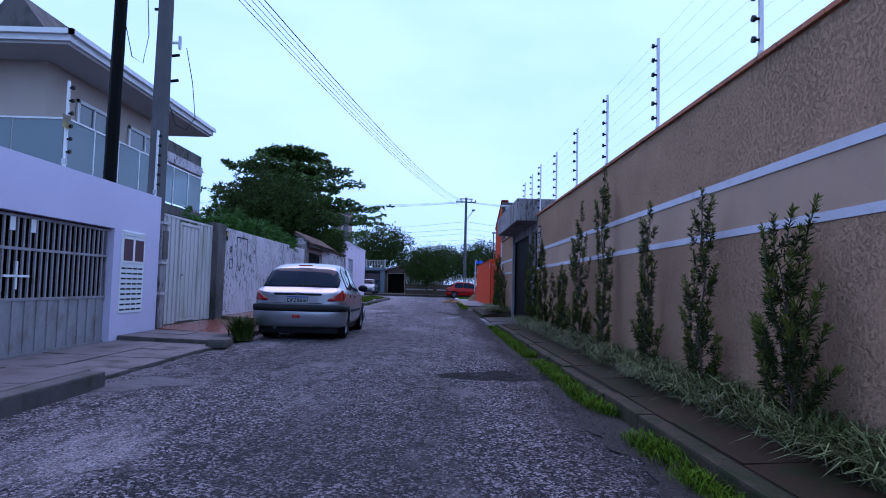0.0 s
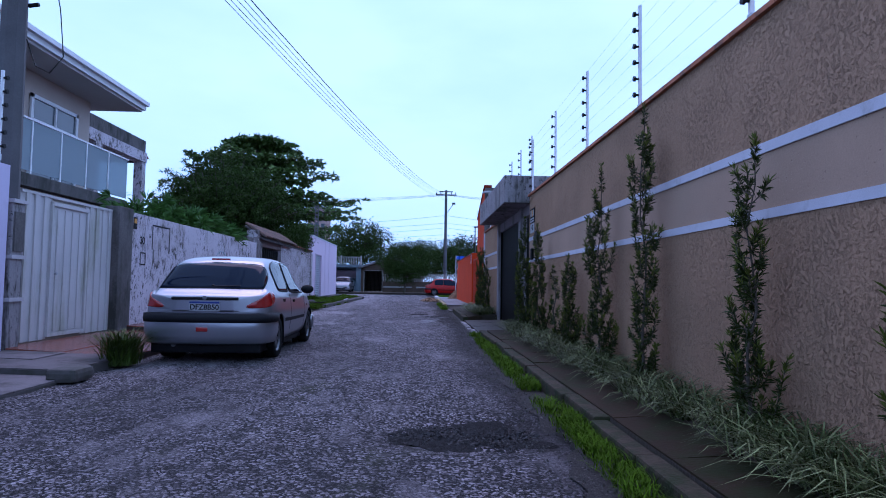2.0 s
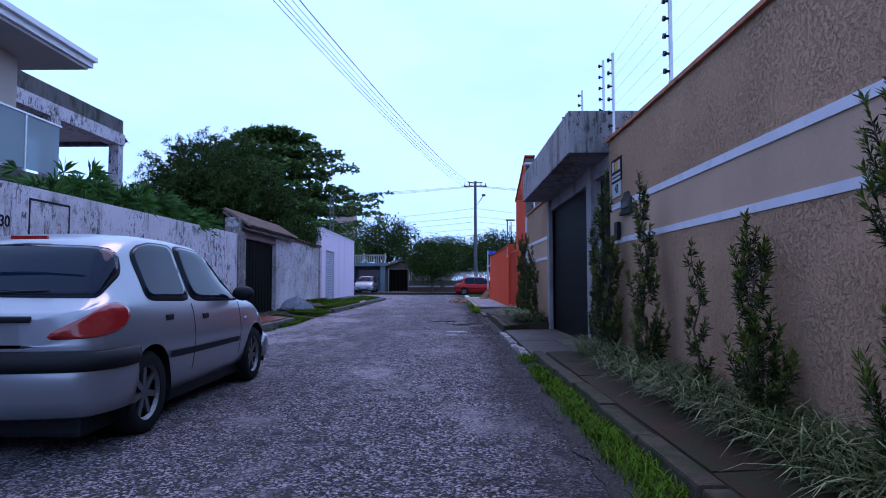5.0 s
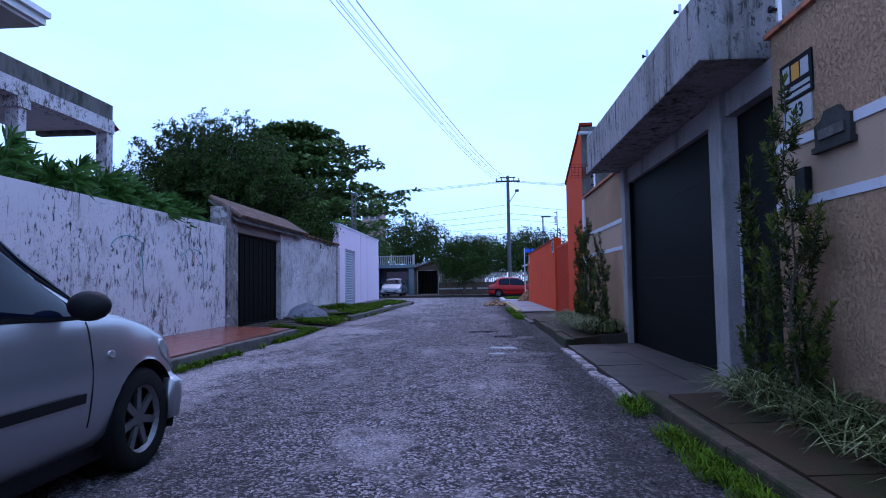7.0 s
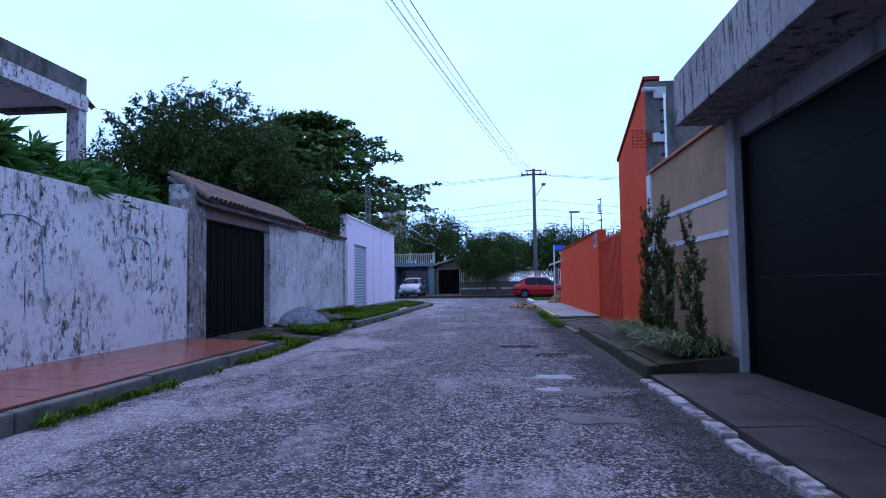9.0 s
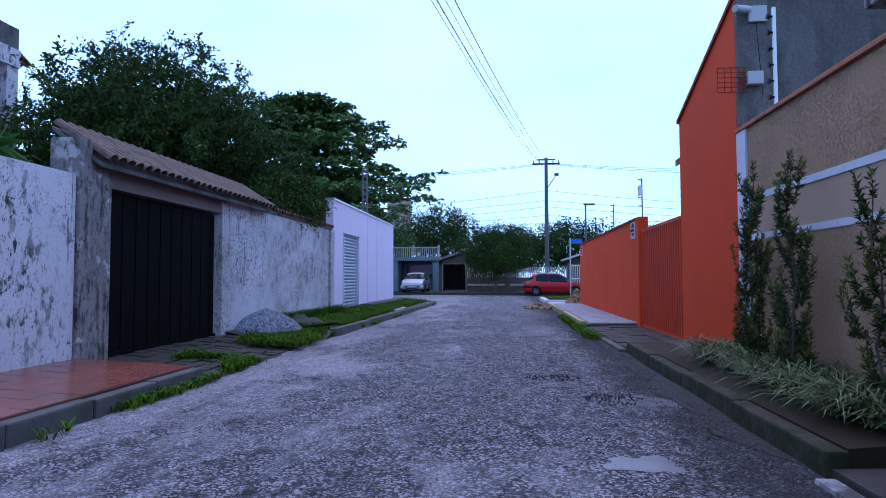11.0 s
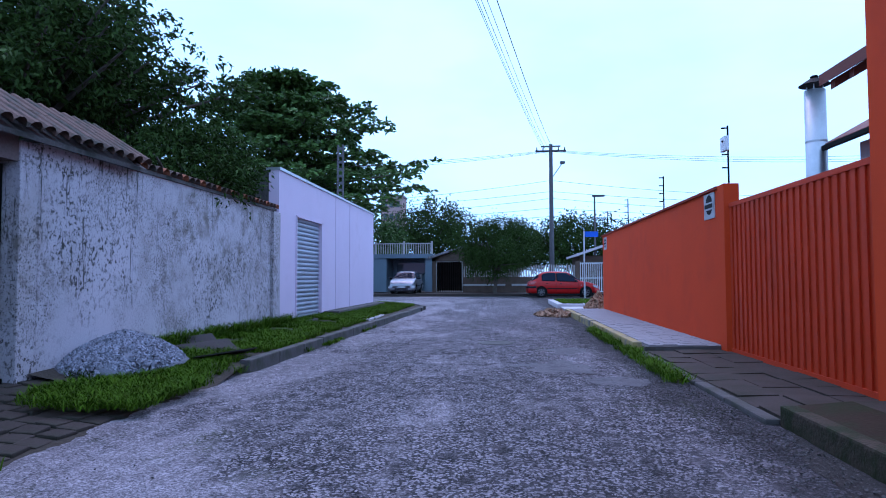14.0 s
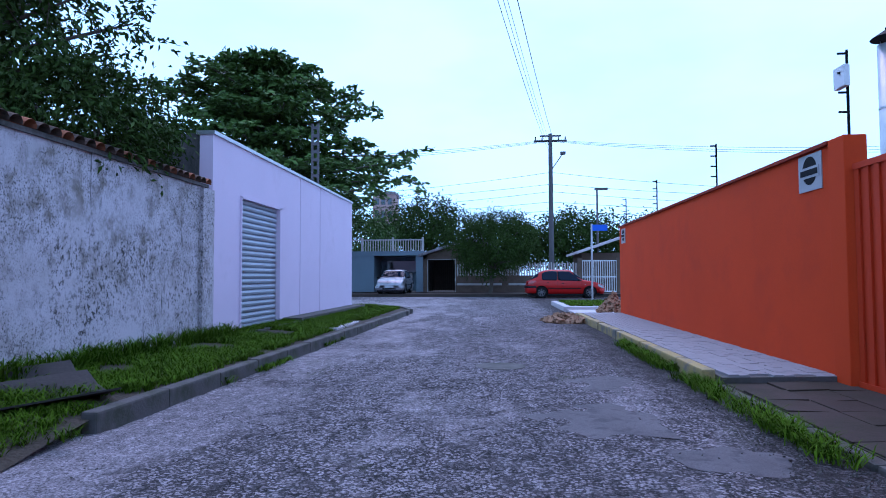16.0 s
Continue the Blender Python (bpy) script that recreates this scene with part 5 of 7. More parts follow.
def spreading_tree(name, at, label, centre, radii, boughs, leaf, mat, seed, trunk_r):
    """A tree of arching boughs, each with drooping twigs that carry sprays of small leaves; gaps stay between the sprays."""
    rg = np.random.default_rng(seed)
    t = thing(name, at, label, "tree")
    c, rad = Vector(centre), Vector(radii)
    bm = bmesh.new()
    fork = Vector((c.x * 0.4, c.y * 0.4, c.z * 0.42))
    limb(bm, [(0, 0, -0.1), fork * 0.5 + Vector((0.08, 0.05, 0)), fork], trunk_r, trunk_r * 0.7)
    part("trunk", bm, M_BARK, t)
    lm, B, W = bmesh.new(), [], []
    for k in range(boughs):
        u = Vector(rg.normal(size=3)).normalized()
        u.z = abs(u.z) * 1.1 - 0.35
        r = rg.uniform(0.55, 1.0) * (1 + 0.22 * noise.noise((u.x * 1.9 + seed, u.y * 1.9, u.z * 1.9)))
        end = c + Vector((u.x * rad.x, u.y * rad.y, u.z * rad.z)) * r
        mid = fork.lerp(end, 0.55) + Vector((0, 0, 0.35 * r))
        if k % 3 == 0:
            limb(lm, [fork, mid, end], trunk_r * 0.32, 0.012)
        for w in range(9):
            f = rg.uniform(0.55, 1.05)
            root = mid.lerp(end, (f - 0.55) / 0.45)
            d = (Vector(rg.normal(size=3)) * 0.8 + (end - mid).normalized() * 0.7).normalized()
            tip = root + d * rg.uniform(0.25, 0.62) - Vector((0, 0, rg.uniform(0.0, 0.22)))
            if w % 3 == 0:
                rod(lm, root, tip, 0.008, 0.003, 4)
            m = int(rg.integers(20, 38))
            q = rg.uniform(0.1, 1.05, m)[:, None]
            B.append(np.array(root) * (1 - q) + np.array(tip) * q + rg.normal(size=(m, 3)) * 0.045)
            W.append(np.array(d)[None] * 0.7 + rg.normal(size=(m, 3)) * 0.75 + np.array([0, 0, -0.15]))
    part("limb", lm, M_BARK, t)
    B, W = np.concatenate(B), np.concatenate(W)
    leaf_cloud("crown", B, W, leaf * rg.uniform(0.7, 1.3, len(B)), leaf * 0.46, mat, t, 0.2, rg)
    return t


spreading_tree("leafy_tree", (-8.6, 31.0, 0), "dense dark leafy tree spilling over the white wall", (0.15, 0.6, 4.65), (3.25, 3.5, 2.85), 320, 0.105, M_LEAF_DARK, 11, 0.25)
bushy_tree("creeper_bush", (-5.75, 33.0, 0), "dark branch of foliage hanging over the wall top", (0.05, -0.2, 3.1), (0.75, 1.9, 0.75), 300, 32, 0.095, M_LEAF_DARK, 12, 0.08, 0.5)
tiered_tree("almond_tree", (-15.1, 63.0, 0), "tall tree with flat spreading tiers of large leaves", 21, 14.0, 10.4, 5.8, 0.44, M_LEAF, 6)
bushy_tree("roadside_tree", (-1.1, 62.3, 0.14), "small dark rounded street tree on the far pavement", (0.1, 0, 3.0), (2.8, 2.0, 1.9), 900, 26, 0.15, M_LEAF_DARK, 31, 0.13, 0.5)
bushy_tree("background_tree", (6.0, 78.0, 0), "dark tree behind the far houses", (0, 0, 4.2), (4.0, 3, 2.2), 420, 24, 0.3, M_LEAF_DARK, 32, 0.2, 0.5)
bushy_tree("background_tree", (-8.5, 90.0, 0), "dark tree behind the far houses", (0, 0, 6.3), (4.6, 4, 2.8), 420, 24, 0.36, M_LEAF_DARK, 33, 0.25, 0.5)
bushy_tree("background_tree", (0.5, 82.0, 0), "dark tree behind the far houses", (0, 0, 3.8), (4.6, 3, 2.2), 380, 24, 0.3, M_LEAF_DARK, 34, 0.2, 0.5)
bushy_tree("background_tree", (-12.0, 74.0, 0), "dark tree beside the grey house", (0, 0, 4.0), (3.6, 3, 2.4), 380, 24, 0.3, M_LEAF, 35, 0.2, 0.5)
bushy_tree("background_tree", (13.0, 82.0, 0), "dark tree behind the far houses", (0, 0, 4.0), (4.0, 3, 2.4), 300, 24, 0.3, M_LEAF_DARK, 36, 0.2, 0.5)


def shrub(y, top, spread, seed, x=2.40, dense=1.0):
    """A narrow yew-like shrub trained against the wall: stem, upswept side shoots, each a brush of short leaves, and paler tips."""
    rg = np.random.default_rng(seed)
    t = thing("wall_shrub", (x, y, 0.17), "dark green needle-leaved shrub growing narrowly against the tan wall", "shrub", "wall shrubs")
    h = top - 0.17
    bm = bmesh.new()
    lean = rg.uniform(-0.05, 0.05)
    stem = [Vector((0.02 * math.sin(k * 1.7 + seed), lean * k / 2 + 0.035 * math.cos(k * 2.1 + seed), (h - 0.1) * k / 6)) for k in range(7)]
    limb(bm, stem, 0.013, 0.004)
    B, W, TB, TW = [], [], [], []
    shoots = int((14 + 17 * h) * dense)
    for s in range(shoots + 1):
        f = 1.0 if s == shoots else 0.03 + 0.95 * ((s + rg.uniform(0, 1)) / shoots) ** 1.25
        k = min(int(f * 6), 5)
        root = stem[k].lerp(stem[k + 1], f * 6 - k)
        ang = rg.uniform(0, 2 * math.pi)
        clump = 0.55 + 0.75 * abs(noise.noise((f * 4.5 + seed, seed * 0.7, 0))) * 2
        reach = min(0.42, spread * (1.15 - 0.62 * f) * clump * rg.uniform(0.5, 1.1)) + 0.05
        out = Vector((math.cos(ang) * 0.45, math.sin(ang), 0)) if s < shoots else Vector((0, 0, 1))
        a = root + out * reach * 0.55 + Vector((0, 0, reach * rg.uniform(0.0, 0.35)))
        tip = a + out * reach * 0.30 + Vector((0, 0, reach * rg.uniform(0.35, 0.9)))
        for p in (a, tip):
            p.x = min(p.x, WALL_R - 0.035 - x)
        limb(bm, [root, a, tip], 0.005, 0.002)
        length = (a - root).length + (tip - a).length
        m = int(length / 0.0042) + 10
        q = rg.uniform(0.22, 1.0, m)[:, None]
        r0, r1, r2 = np.array(root), np.array(a), np.array(tip)
        pts = np.where(q < 0.5, r0 + (r1 - r0) * q * 2, r1 + (r2 - r1) * (q * 2 - 1))
        axis = np.where(q < 0.5, unit((r1 - r0)[None]), unit((r2 - r1)[None] + 1e-6))
        way = axis * 0.75 + unit(rg.normal(size=(m, 3))) * 0.85
        new_growth = q[:, 0] > 0.80
        B.append(pts[~new_growth])
        W.append(way[~new_growth])
        TB.append(pts[new_growth])
        TW.append(way[new_growth] + axis[new_growth] * 0.4)
    part("stem", bm, M_BARK, t)
    B, W, TB, TW = (np.concatenate(c) for c in (B, W, TB, TW))
    leaf_cloud("leaves", B, W, 0.060 * rg.uniform(0.7, 1.3, len(B)), 0.012, M_LEAF_YEW, t, 0.05, rg)
    leaf_cloud("new_growth", TB, TW, 0.055 * rg.uniform(0.7, 1.3, len(TB)), 0.011, M_LEAF_TIP, t, 0.0, rg)
    return t


for i, (y, top, spread, dense) in enumerate(((2.2, 1.9, 0.3, 1), (4.25, 1.52, 0.50, 1.3), (5.72, 1.86, 0.32, 1.1), (7.15, 1.87, 0.30, 1.2), (9.0, 2.70, 0.30, 1.15),
                                             (10.45, 2.22, 0.30, 1.2), (11.9, 1.45, 0.27, 1.5), (12.9, 1.35, 0.16, 0.7), (14.2, 2.05, 0.28, 1.3), (15.75, 2.25, 0.32, 1.4), (16.3, 1.9, 0.25, 1.2))):
    shrub(y, top, spread, 100 + i, dense=dense)
for i, (y, top, spread, dense) in enumerate(((22.2, 1.75, 0.32, 1.2), (23.5, 2.15, 0.32, 1.5), (24.6, 2.2, 0.42, 1.8))):
    shrub(y, top, spread, 140 + i, 2.34, dense)


def tufts(name, label, rows, per, length, width, mat, up, bend, seed, category="grass"):
    """Grass: blades springing from many small tufts at the given foot points."""
    rg = np.random.default_rng(seed)
    rows = np.array(rows)
    n = len(rows)
    base = np.repeat(rows, per, 0) + rg.normal(size=(n * per, 3)) * np.array([0.035, 0.035, 0])
    ang = rg.uniform(0, 2 * math.pi, n * per)
    way = np.stack([np.cos(ang), np.sin(ang), rg.uniform(up * 0.5, up * 1.5, n * per)], 1)
    o = blade_cloud(name, base, way, length * rg.uniform(0.55, 1.25, n * per), width, mat, None, bend)
    return tagged(o, label, category, kind="stuff")


def scatter(x0, x1, y0, y1, n, z, seed, patch=None):
    rg = np.random.default_rng(seed)
    out = []
    while len(out) < n:
        x, y = rg.uniform(x0, x1), rg.uniform(y0, y1)
        if patch is not None and noise.noise((x * 1.3, y * 0.9, seed)) < patch:
            continue
        out.append((x, y, z(x, y)))
    return out


tufts("border_grass", "pale striped lily-turf arching over the pavement edge", scatter(2.16, 2.46, -1, 16.4, 430, lambda x, y: 0.16, 41), 20, 0.42, 0.009, M_BLADE_DARK, 1.0, 0.7, 42)
tufts("border_grass", "whitish striped lily-turf blades over the darker ones", scatter(2.10, 2.42, -1, 16.4, 230, lambda x, y: 0.16, 39), 11, 0.50, 0.009, M_BLADE, 0.9, 0.75, 38)
tufts("border_grass", "pale striped lily-turf in the bed past the garage", scatter(2.05, 2.5, 21.7, 25.6, 90, lambda x, y: 0.2, 43), 22, 0.46, 0.011, M_BLADE_DARK, 1.0, 0.7, 44)
tufts("border_grass", "whitish striped lily-turf blades in the bed", scatter(2.0, 2.45, 21.7, 25.6, 90, lambda x, y: 0.2, 37), 13, 0.52, 0.011, M_BLADE, 0.9, 0.75, 36)
tufts("kerb_grass", "bright green grass growing along the kerb", scatter(1.40, 1.64, -1, 16.9, 1250, lambda x, y: 0.0, 45, -0.12), 11, 0.12, 0.006, M_GRASS, 1.6, 0.35, 46)
tufts("kerb_grass", "grass tufts at the yellow kerb", scatter(1.28, 1.5, 29.5, 36.5, 330, lambda x, y: 0.0, 47, -0.2), 12, 0.15, 0.008, M_GRASS, 1.6, 0.35, 48)
tufts("verge_grass", "bright green grass on the verge", scatter(-5.1, -3.78, 28.4, 45.8, 5200, lambda x, y: verge_height((x + 5.2) / 1.5, y) - 0.01, 49, -0.30), 14, 0.12, 0.008, M_GRASS, 1.6, 0.35, 50)
tufts("verge_grass", "long grass at the foot of the white wall", scatter(-5.12, -4.9, 30.0, 35.4, 260, lambda x, y: 0.21, 51), 10, 0.28, 0.010, M_GRASS, 2.0, 0.4, 52)
tufts("weeds", "weeds in the kerb joint under the red tiles", scatter(-3.66, -3.52, 15.4, 25.4, 210, lambda x, y: 0.0, 53, 0.14), 10, 0.13, 0.012, M_GRASS, 1.4, 0.4, 54)
tufts("weeds", "grass on the cobbled apron", scatter(-4.6, -3.6, 24.5, 26.0, 260, lambda x, y: 0.10 - 0.10 * (x + 4.6), 55, -0.1), 10, 0.12, 0.010, M_GRASS, 1.6, 0.35, 56)
tufts("verge_grass", "grass run out over the cobbled apron", scatter(-4.95, -3.56, 27.2, 29.6, 900, lambda x, y: 0.20 - 0.15 * (x + 5.2) / 1.7, 63, -0.05), 12, 0.11, 0.008, M_GRASS, 1.6, 0.35, 64)
tufts("weeds", "weed clump beside the parked car", scatter(-3.62, -3.36, 11.15, 11.6, 46, lambda x, y: 0.02, 57), 15, 0.52, 0.012, M_WEED, 2.6, 0.4, 58)
tufts("corner_grass", "grass patch on the street corner", scatter(1.75, 5.5, 46.7, 51.1, 1500, lambda x, y: 0.145, 59), 8, 0.11, 0.014, M_GRASS, 1.6, 0.35, 60)
tufts("kerb_grass", "grass seam outside the verge kerb", scatter(-3.66, -3.5, 31.5, 46, 330, lambda x, y: rise(y), 61, 0.02), 9, 0.10, 0.010, M_GRASS, 1.5, 0.35, 62)

# plants behind the mouldy wall
for i, (x, y, z, s) in enumerate(((-6.4, 18.9, 2.1, 0.85), (-6.0, 19.8, 2.25, 0.9), (-5.95, 20.8, 2.25, 0.85), (-6.0, 21.7, 2.2, 0.8), (-6.0, 22.6, 2.15, 0.8), (-6.1, 23.5, 2.1, 0.75), (-7.0, 19.6, 2.5, 1.0), (-7.0, 21.2, 2.4, 1.0))):
    rg = np.random.default_rng(70 + i)
    p = thing("yard_palm", (x, y, 0.0), "green fan-leaved yard palm showing over the wall", "palm", "yard palms")
    part("trunk", rod(bmesh.new(), (0, 0, 0), (0, 0, z), 0.07, 0.05), M_BARK, p)
    n = 40
    ang = rg.uniform(0, 2 * math.pi, n)
    stalk = np.stack([np.cos(ang), np.sin(ang), rg.uniform(0.1, 1.3, n)], 1)
    ends = np.array([[0, 0, z]]) + unit(stalk) * s * rg.uniform(0.4, 1.0, n)[:, None]
    per = 16
    base = np.repeat(ends, per, 0)
    way = np.repeat(unit(stalk), per, 0) + rg.normal(size=(n * per, 3)) * 0.55
    bm = bmesh.new()
    for e in ends:
        rod(bm, (0, 0, z), e, 0.010, 0.006, 4)
    part("stalk", bm, M_FROND, p)
    leaf_cloud("fronds", base, way, 0.36 * rg.uniform(0.7, 1.2, n * per), 0.045, M_FROND, p, 0.25, rg)

# gravel heap, board, rubble
heap = thing("gravel_heap", (-4.82, 29.25, 0.12), "heap of bluish crushed gravel on the grass", "gravel heap")
bm = bmesh.new()
bmesh.ops.create_uvsphere(bm, u_segments=24, v_segments=12, radius=1.0)
for v in bm.verts:
    n = 1 + 0.15 * noise.noise(v.co * 2)
    r = math.hypot(v.co.x, v.co.y)
    v.co = Vector((v.co.x * 0.62 * n, v.co.y * 0.85 * n, max(v.co.z, -0.05) * 0.37 * (1.15 - 0.40 * r)))
part("mound", bm, M_GRAVEL, heap, "", True)
rg = np.random.default_rng(81)
verts, faces = [], []
for k in range(5200):
    a, r = rg.uniform(0, 2 * math.pi), math.sqrt(rg.uniform(0, 1.1))
    z = 0.38 * math.sqrt(max(0, 1 - r * r)) * (1.15 - 0.40 * r) if r < 1 else 0
    s = rg.uniform(0.016, 0.034)
    c = np.array([0.62 * r * math.cos(a), 0.85 * r * math.sin(a), z])
    o = len(verts)
    pts = unit(np.array([[1, 0, 0], [-1, 0, 0], [0, 1, 0], [0, -1, 0], [0, 0, 1], [0, 0, -1]]) + rg.normal(size=(6, 3)) * 0.4) * s
    verts += (c + pts).tolist()
    faces += [[o + i for i in f] for f in ((0, 2, 4), (2, 1, 4), (1, 3, 4), (3, 0, 4), (2, 0, 5), (1, 2, 5), (3, 1, 5), (0, 3, 5))]
me = bpy.data.meshes.new("stone_layer")
me.from_pydata(verts, [], faces)
me.materials.append(M_GRAVEL)
so = new("stone_layer", me)
so.parent = heap
tagged(so, kind="stuff")
M_BOARD = material("dark_sheet", (0.034, 0.028, 0.026), 0.8, vary=0.3, scale=2, fine=40, bump=0.2)
bm = bmesh.new()
prism(bm, [(-0.6, 0.10), (-0.42, 0.02), (-0.15, 0.10), (0.12, 0.03), (0.38, 0.02), (0.65, 0.12), (0.65, 0.135), (0.38, 0.036), (0.12, 0.046), (-0.15, 0.116), (-0.42, 0.036), (-0.6, 0.115)], "x", -0.42, 0.40)
board = tagged(part("warped_sheet", bm, M_BOARD), "warped dark sheet lying on the grass", "sheet")
board.matrix_basis = pose(-4.5, 30.5, 0.165, -6, 3, -128)


def litter(name, label, category, at, size, n, mat, seed, s0, s1):
    rg = np.random.default_rng(seed)
    verts, faces = [], []
    for k in range(n):
        a, r = rg.uniform(0, 2 * math.pi), math.sqrt(rg.uniform(0, 1))
        c = np.array([size[0] * r * math.cos(a), size[1] * r * math.sin(a), size[2] * (1 - r) * rg.uniform(0.3, 1)])
        o = len(verts)
        pts = unit(np.array([[1, 0, 0], [-1, 0, 0], [0, 1, 0], [0, -1, 0], [0, 0, 0.6], [0, 0, -0.6]]) + rg.normal(size=(6, 3)) * 0.35) * rg.uniform(s0, s1)
        verts += (c + pts).tolist()
        faces += [[o + i for i in f] for f in ((0, 2, 4), (2, 1, 4), (1, 3, 4), (3, 0, 4), (2, 0, 5), (1, 2, 5), (3, 1, 5), (0, 3, 5))]
    me = bpy.data.meshes.new(name)
    me.from_pydata(verts, [], faces)
    me.materials.append(mat)
    o = new(name, me)
    o.location = at
    return tagged(o, label, category, kind="stuff")


litter("rubble_pile", "pile of dry brown debris at the kerb end", "debris", (1.0, 41.6, 0.02), (0.6, 0.8, 0.22), 260, M_RUBBLE, 83, 0.04, 0.11)
litter("sand_heap", "small heap of sandy soil at the wall corner", "soil heap", (2.7, 44.2, 0.12), (0.45, 0.5, 0.6), 420, M_RUBBLE, 84, 0.04, 0.1)
M_DARK_STONE = material("dark_chippings", (0.030, 0.026, 0.027), 0.7, vary=0.6, scale=5, fine=60, bump=0.2, island=True)
for k, (px, py, sx, sy, many) in enumerate(((0.64, 7.95, 0.62, 0.42, 1500), (0.29, 24.85, 0.30, 0.22, 130), (0.76, 23.66, 0.28, 0.30, 150))):
    litter("loose_stones", "dark loose chippings lying in a pothole", "stones", (px, py, road_height(px, py) + 0.010), (sx, sy, 0.010), many, M_DARK_STONE, 185 + k, 0.006, 0.017)
litter("loose_stones", "loose chippings along the road edge", "stones", (1.2, 25.0, 0.0), (0.35, 6.5, 0.01), 2200, M_KERB, 86, 0.004, 0.013)
litter("loose_stones", "loose chippings along the road edge", "stones", (1.25, 11.0, 0.0), (0.25, 7.5, 0.01), 1200, M_KERB, 87, 0.004, 0.012)
litter("loose_stones", "scattered chippings on the road", "stones", (-1.0, 20.0, 0.01), (2.6, 22, 0.004), 2000, M_KERB, 88, 0.003, 0.010)
M_GUTTER = material("damp_gutter_grit", (0.030, 0.025, 0.022), 0.8, vary=0.7, scale=30, fine=140, bump=0.8, dist=0.02,
                    stain=(0.15, 0.13, 0.13), stain_scale=38, stain_lo=0.57, stain_hi=0.66, spec=0.25)


def gutter_strip(y0, y1, seed, wide):
    """Damp grit washed against the kerb, with a ragged edge towards the road."""
    bm, steps, prev = bmesh.new(), int((y1 - y0) / 0.12), None
    for k in range(steps + 1):
        y = y0 + (y1 - y0) * k / steps
        w = wide * min(1, 6 * k / steps, 6 * (steps - k) / steps) * (1 + 0.7 * noise.noise((y * 0.7, seed, 0)) + 0.35 * noise.noise((y * 3.1, seed, 5)))
        cur = [bm.verts.new((px, y, road_height(px, y) + 0.008)) for px in (1.60, 1.60 - w * 0.5, 1.60 - w)]
        if prev:
            for a in range(2):
                bm.faces.new((prev[a], cur[a], cur[a + 1], prev[a + 1]))
        prev = cur
    tagged(part("gutter_grit", bm, M_GUTTER, None, "", True), "damp dark grit washed against the mossy kerb", "road grit", "", "structure")


gutter_strip(-3.5, 16.5, 3.0, 0.34)
gutter_strip(21.6, 27.4, 8.0, 0.30)
manhole = tagged(part("manhole_cover", rod(bmesh.new(), (-0.65, 33.5, -0.03), (-0.65, 33.5, 0.016), 0.31, 0.31, 28), M_KERB), "round pale concrete manhole cover in the road", "manhole cover")
M_PATCH = material("smooth_tar_patch", (0.098, 0.086, 0.093), 0.85, vary=0.35, scale=3, fine=120, bump=0.5, stain=(0.05, 0.045, 0.05), stain_scale=6, stain_lo=0.5, stain_hi=0.62)


def patch(x, y, rx, ry, seed, mat=M_PATCH, label="smooth grey repair patch in the worn road"):
    bm = bmesh.new()
    ring = []
    for k in range(26):
        a = 2 * math.pi * k / 26
        r = 1 + 0.55 * noise.noise((math.cos(a) * 1.6, math.sin(a) * 1.6, seed)) + 0.2 * noise.noise((math.cos(a) * 5, math.sin(a) * 5, seed))
        px, py = x + rx * r * math.cos(a), y + ry * r * math.sin(a)
        ring.append(bm.verts.new((px, py, road_height(px, py) + 0.002)))
    mid = bm.verts.new((x, y, road_height(x, y) + 0.012))
    for k in range(26):
        bm.faces.new((mid, ring[k], ring[(k + 1) % 26]))
    return tagged(part("tar_patch", bm, mat, None, "", True), label, "road patch", "road patches", "structure")


for i, row in enumerate(((0.2, 30.6, 0.55, 0.5), (0.75, 29.6, 0.4, 0.26), (0.45, 32.4, 0.4, 0.4), (0.7, 19.4, 0.3, 0.2), (0.9, 20.7, 0.5, 0.3), (-3.0, 6.6, 0.4, 0.5), (1.0, 23.6, 0.4, 0.25))):
    patch(*row, i * 3.1)
M_PUDDLE = material("shallow_puddle", (0.15, 0.132, 0.14), 0.38, vary=0.25, scale=4, fine=40, bump=0.15, dist=0.003, spec=0.25)
for i, row in enumerate(((0.50, 20.75, 0.17, 0.14), (0.56, 21.6, 0.24, 0.20))):
    patch(*row, 60 + i * 2.3, M_PUDDLE, "shallow puddle in a hollow of the road")
# Dark grit colour for the patch laid in the pothole's hollow.
M_POT = material("dark_pothole_grit", (0.013, 0.011, 0.011), 0.8, vary=0.7, scale=20, fine=120, bump=1.0, dist=0.03, stain=(0.06, 0.052, 0.054), stain_scale=30, stain_lo=0.58, stain_hi=0.66, spec=0.15)
patch(0.66, 7.95, 0.62, 0.44, 40.0, M_POT, "dark pothole bottom with loose grit")

# ---- cars ----
def paint(name, colour, metal):
    m = material(name, colour, 0.30, metal, vary=0.05, scale=2, fine=200, bump=0, spec=0.4, coat=0.45)
    m.node_tree.nodes["Principled BSDF"].inputs["Coat Roughness"].default_value = 0.08
    return m


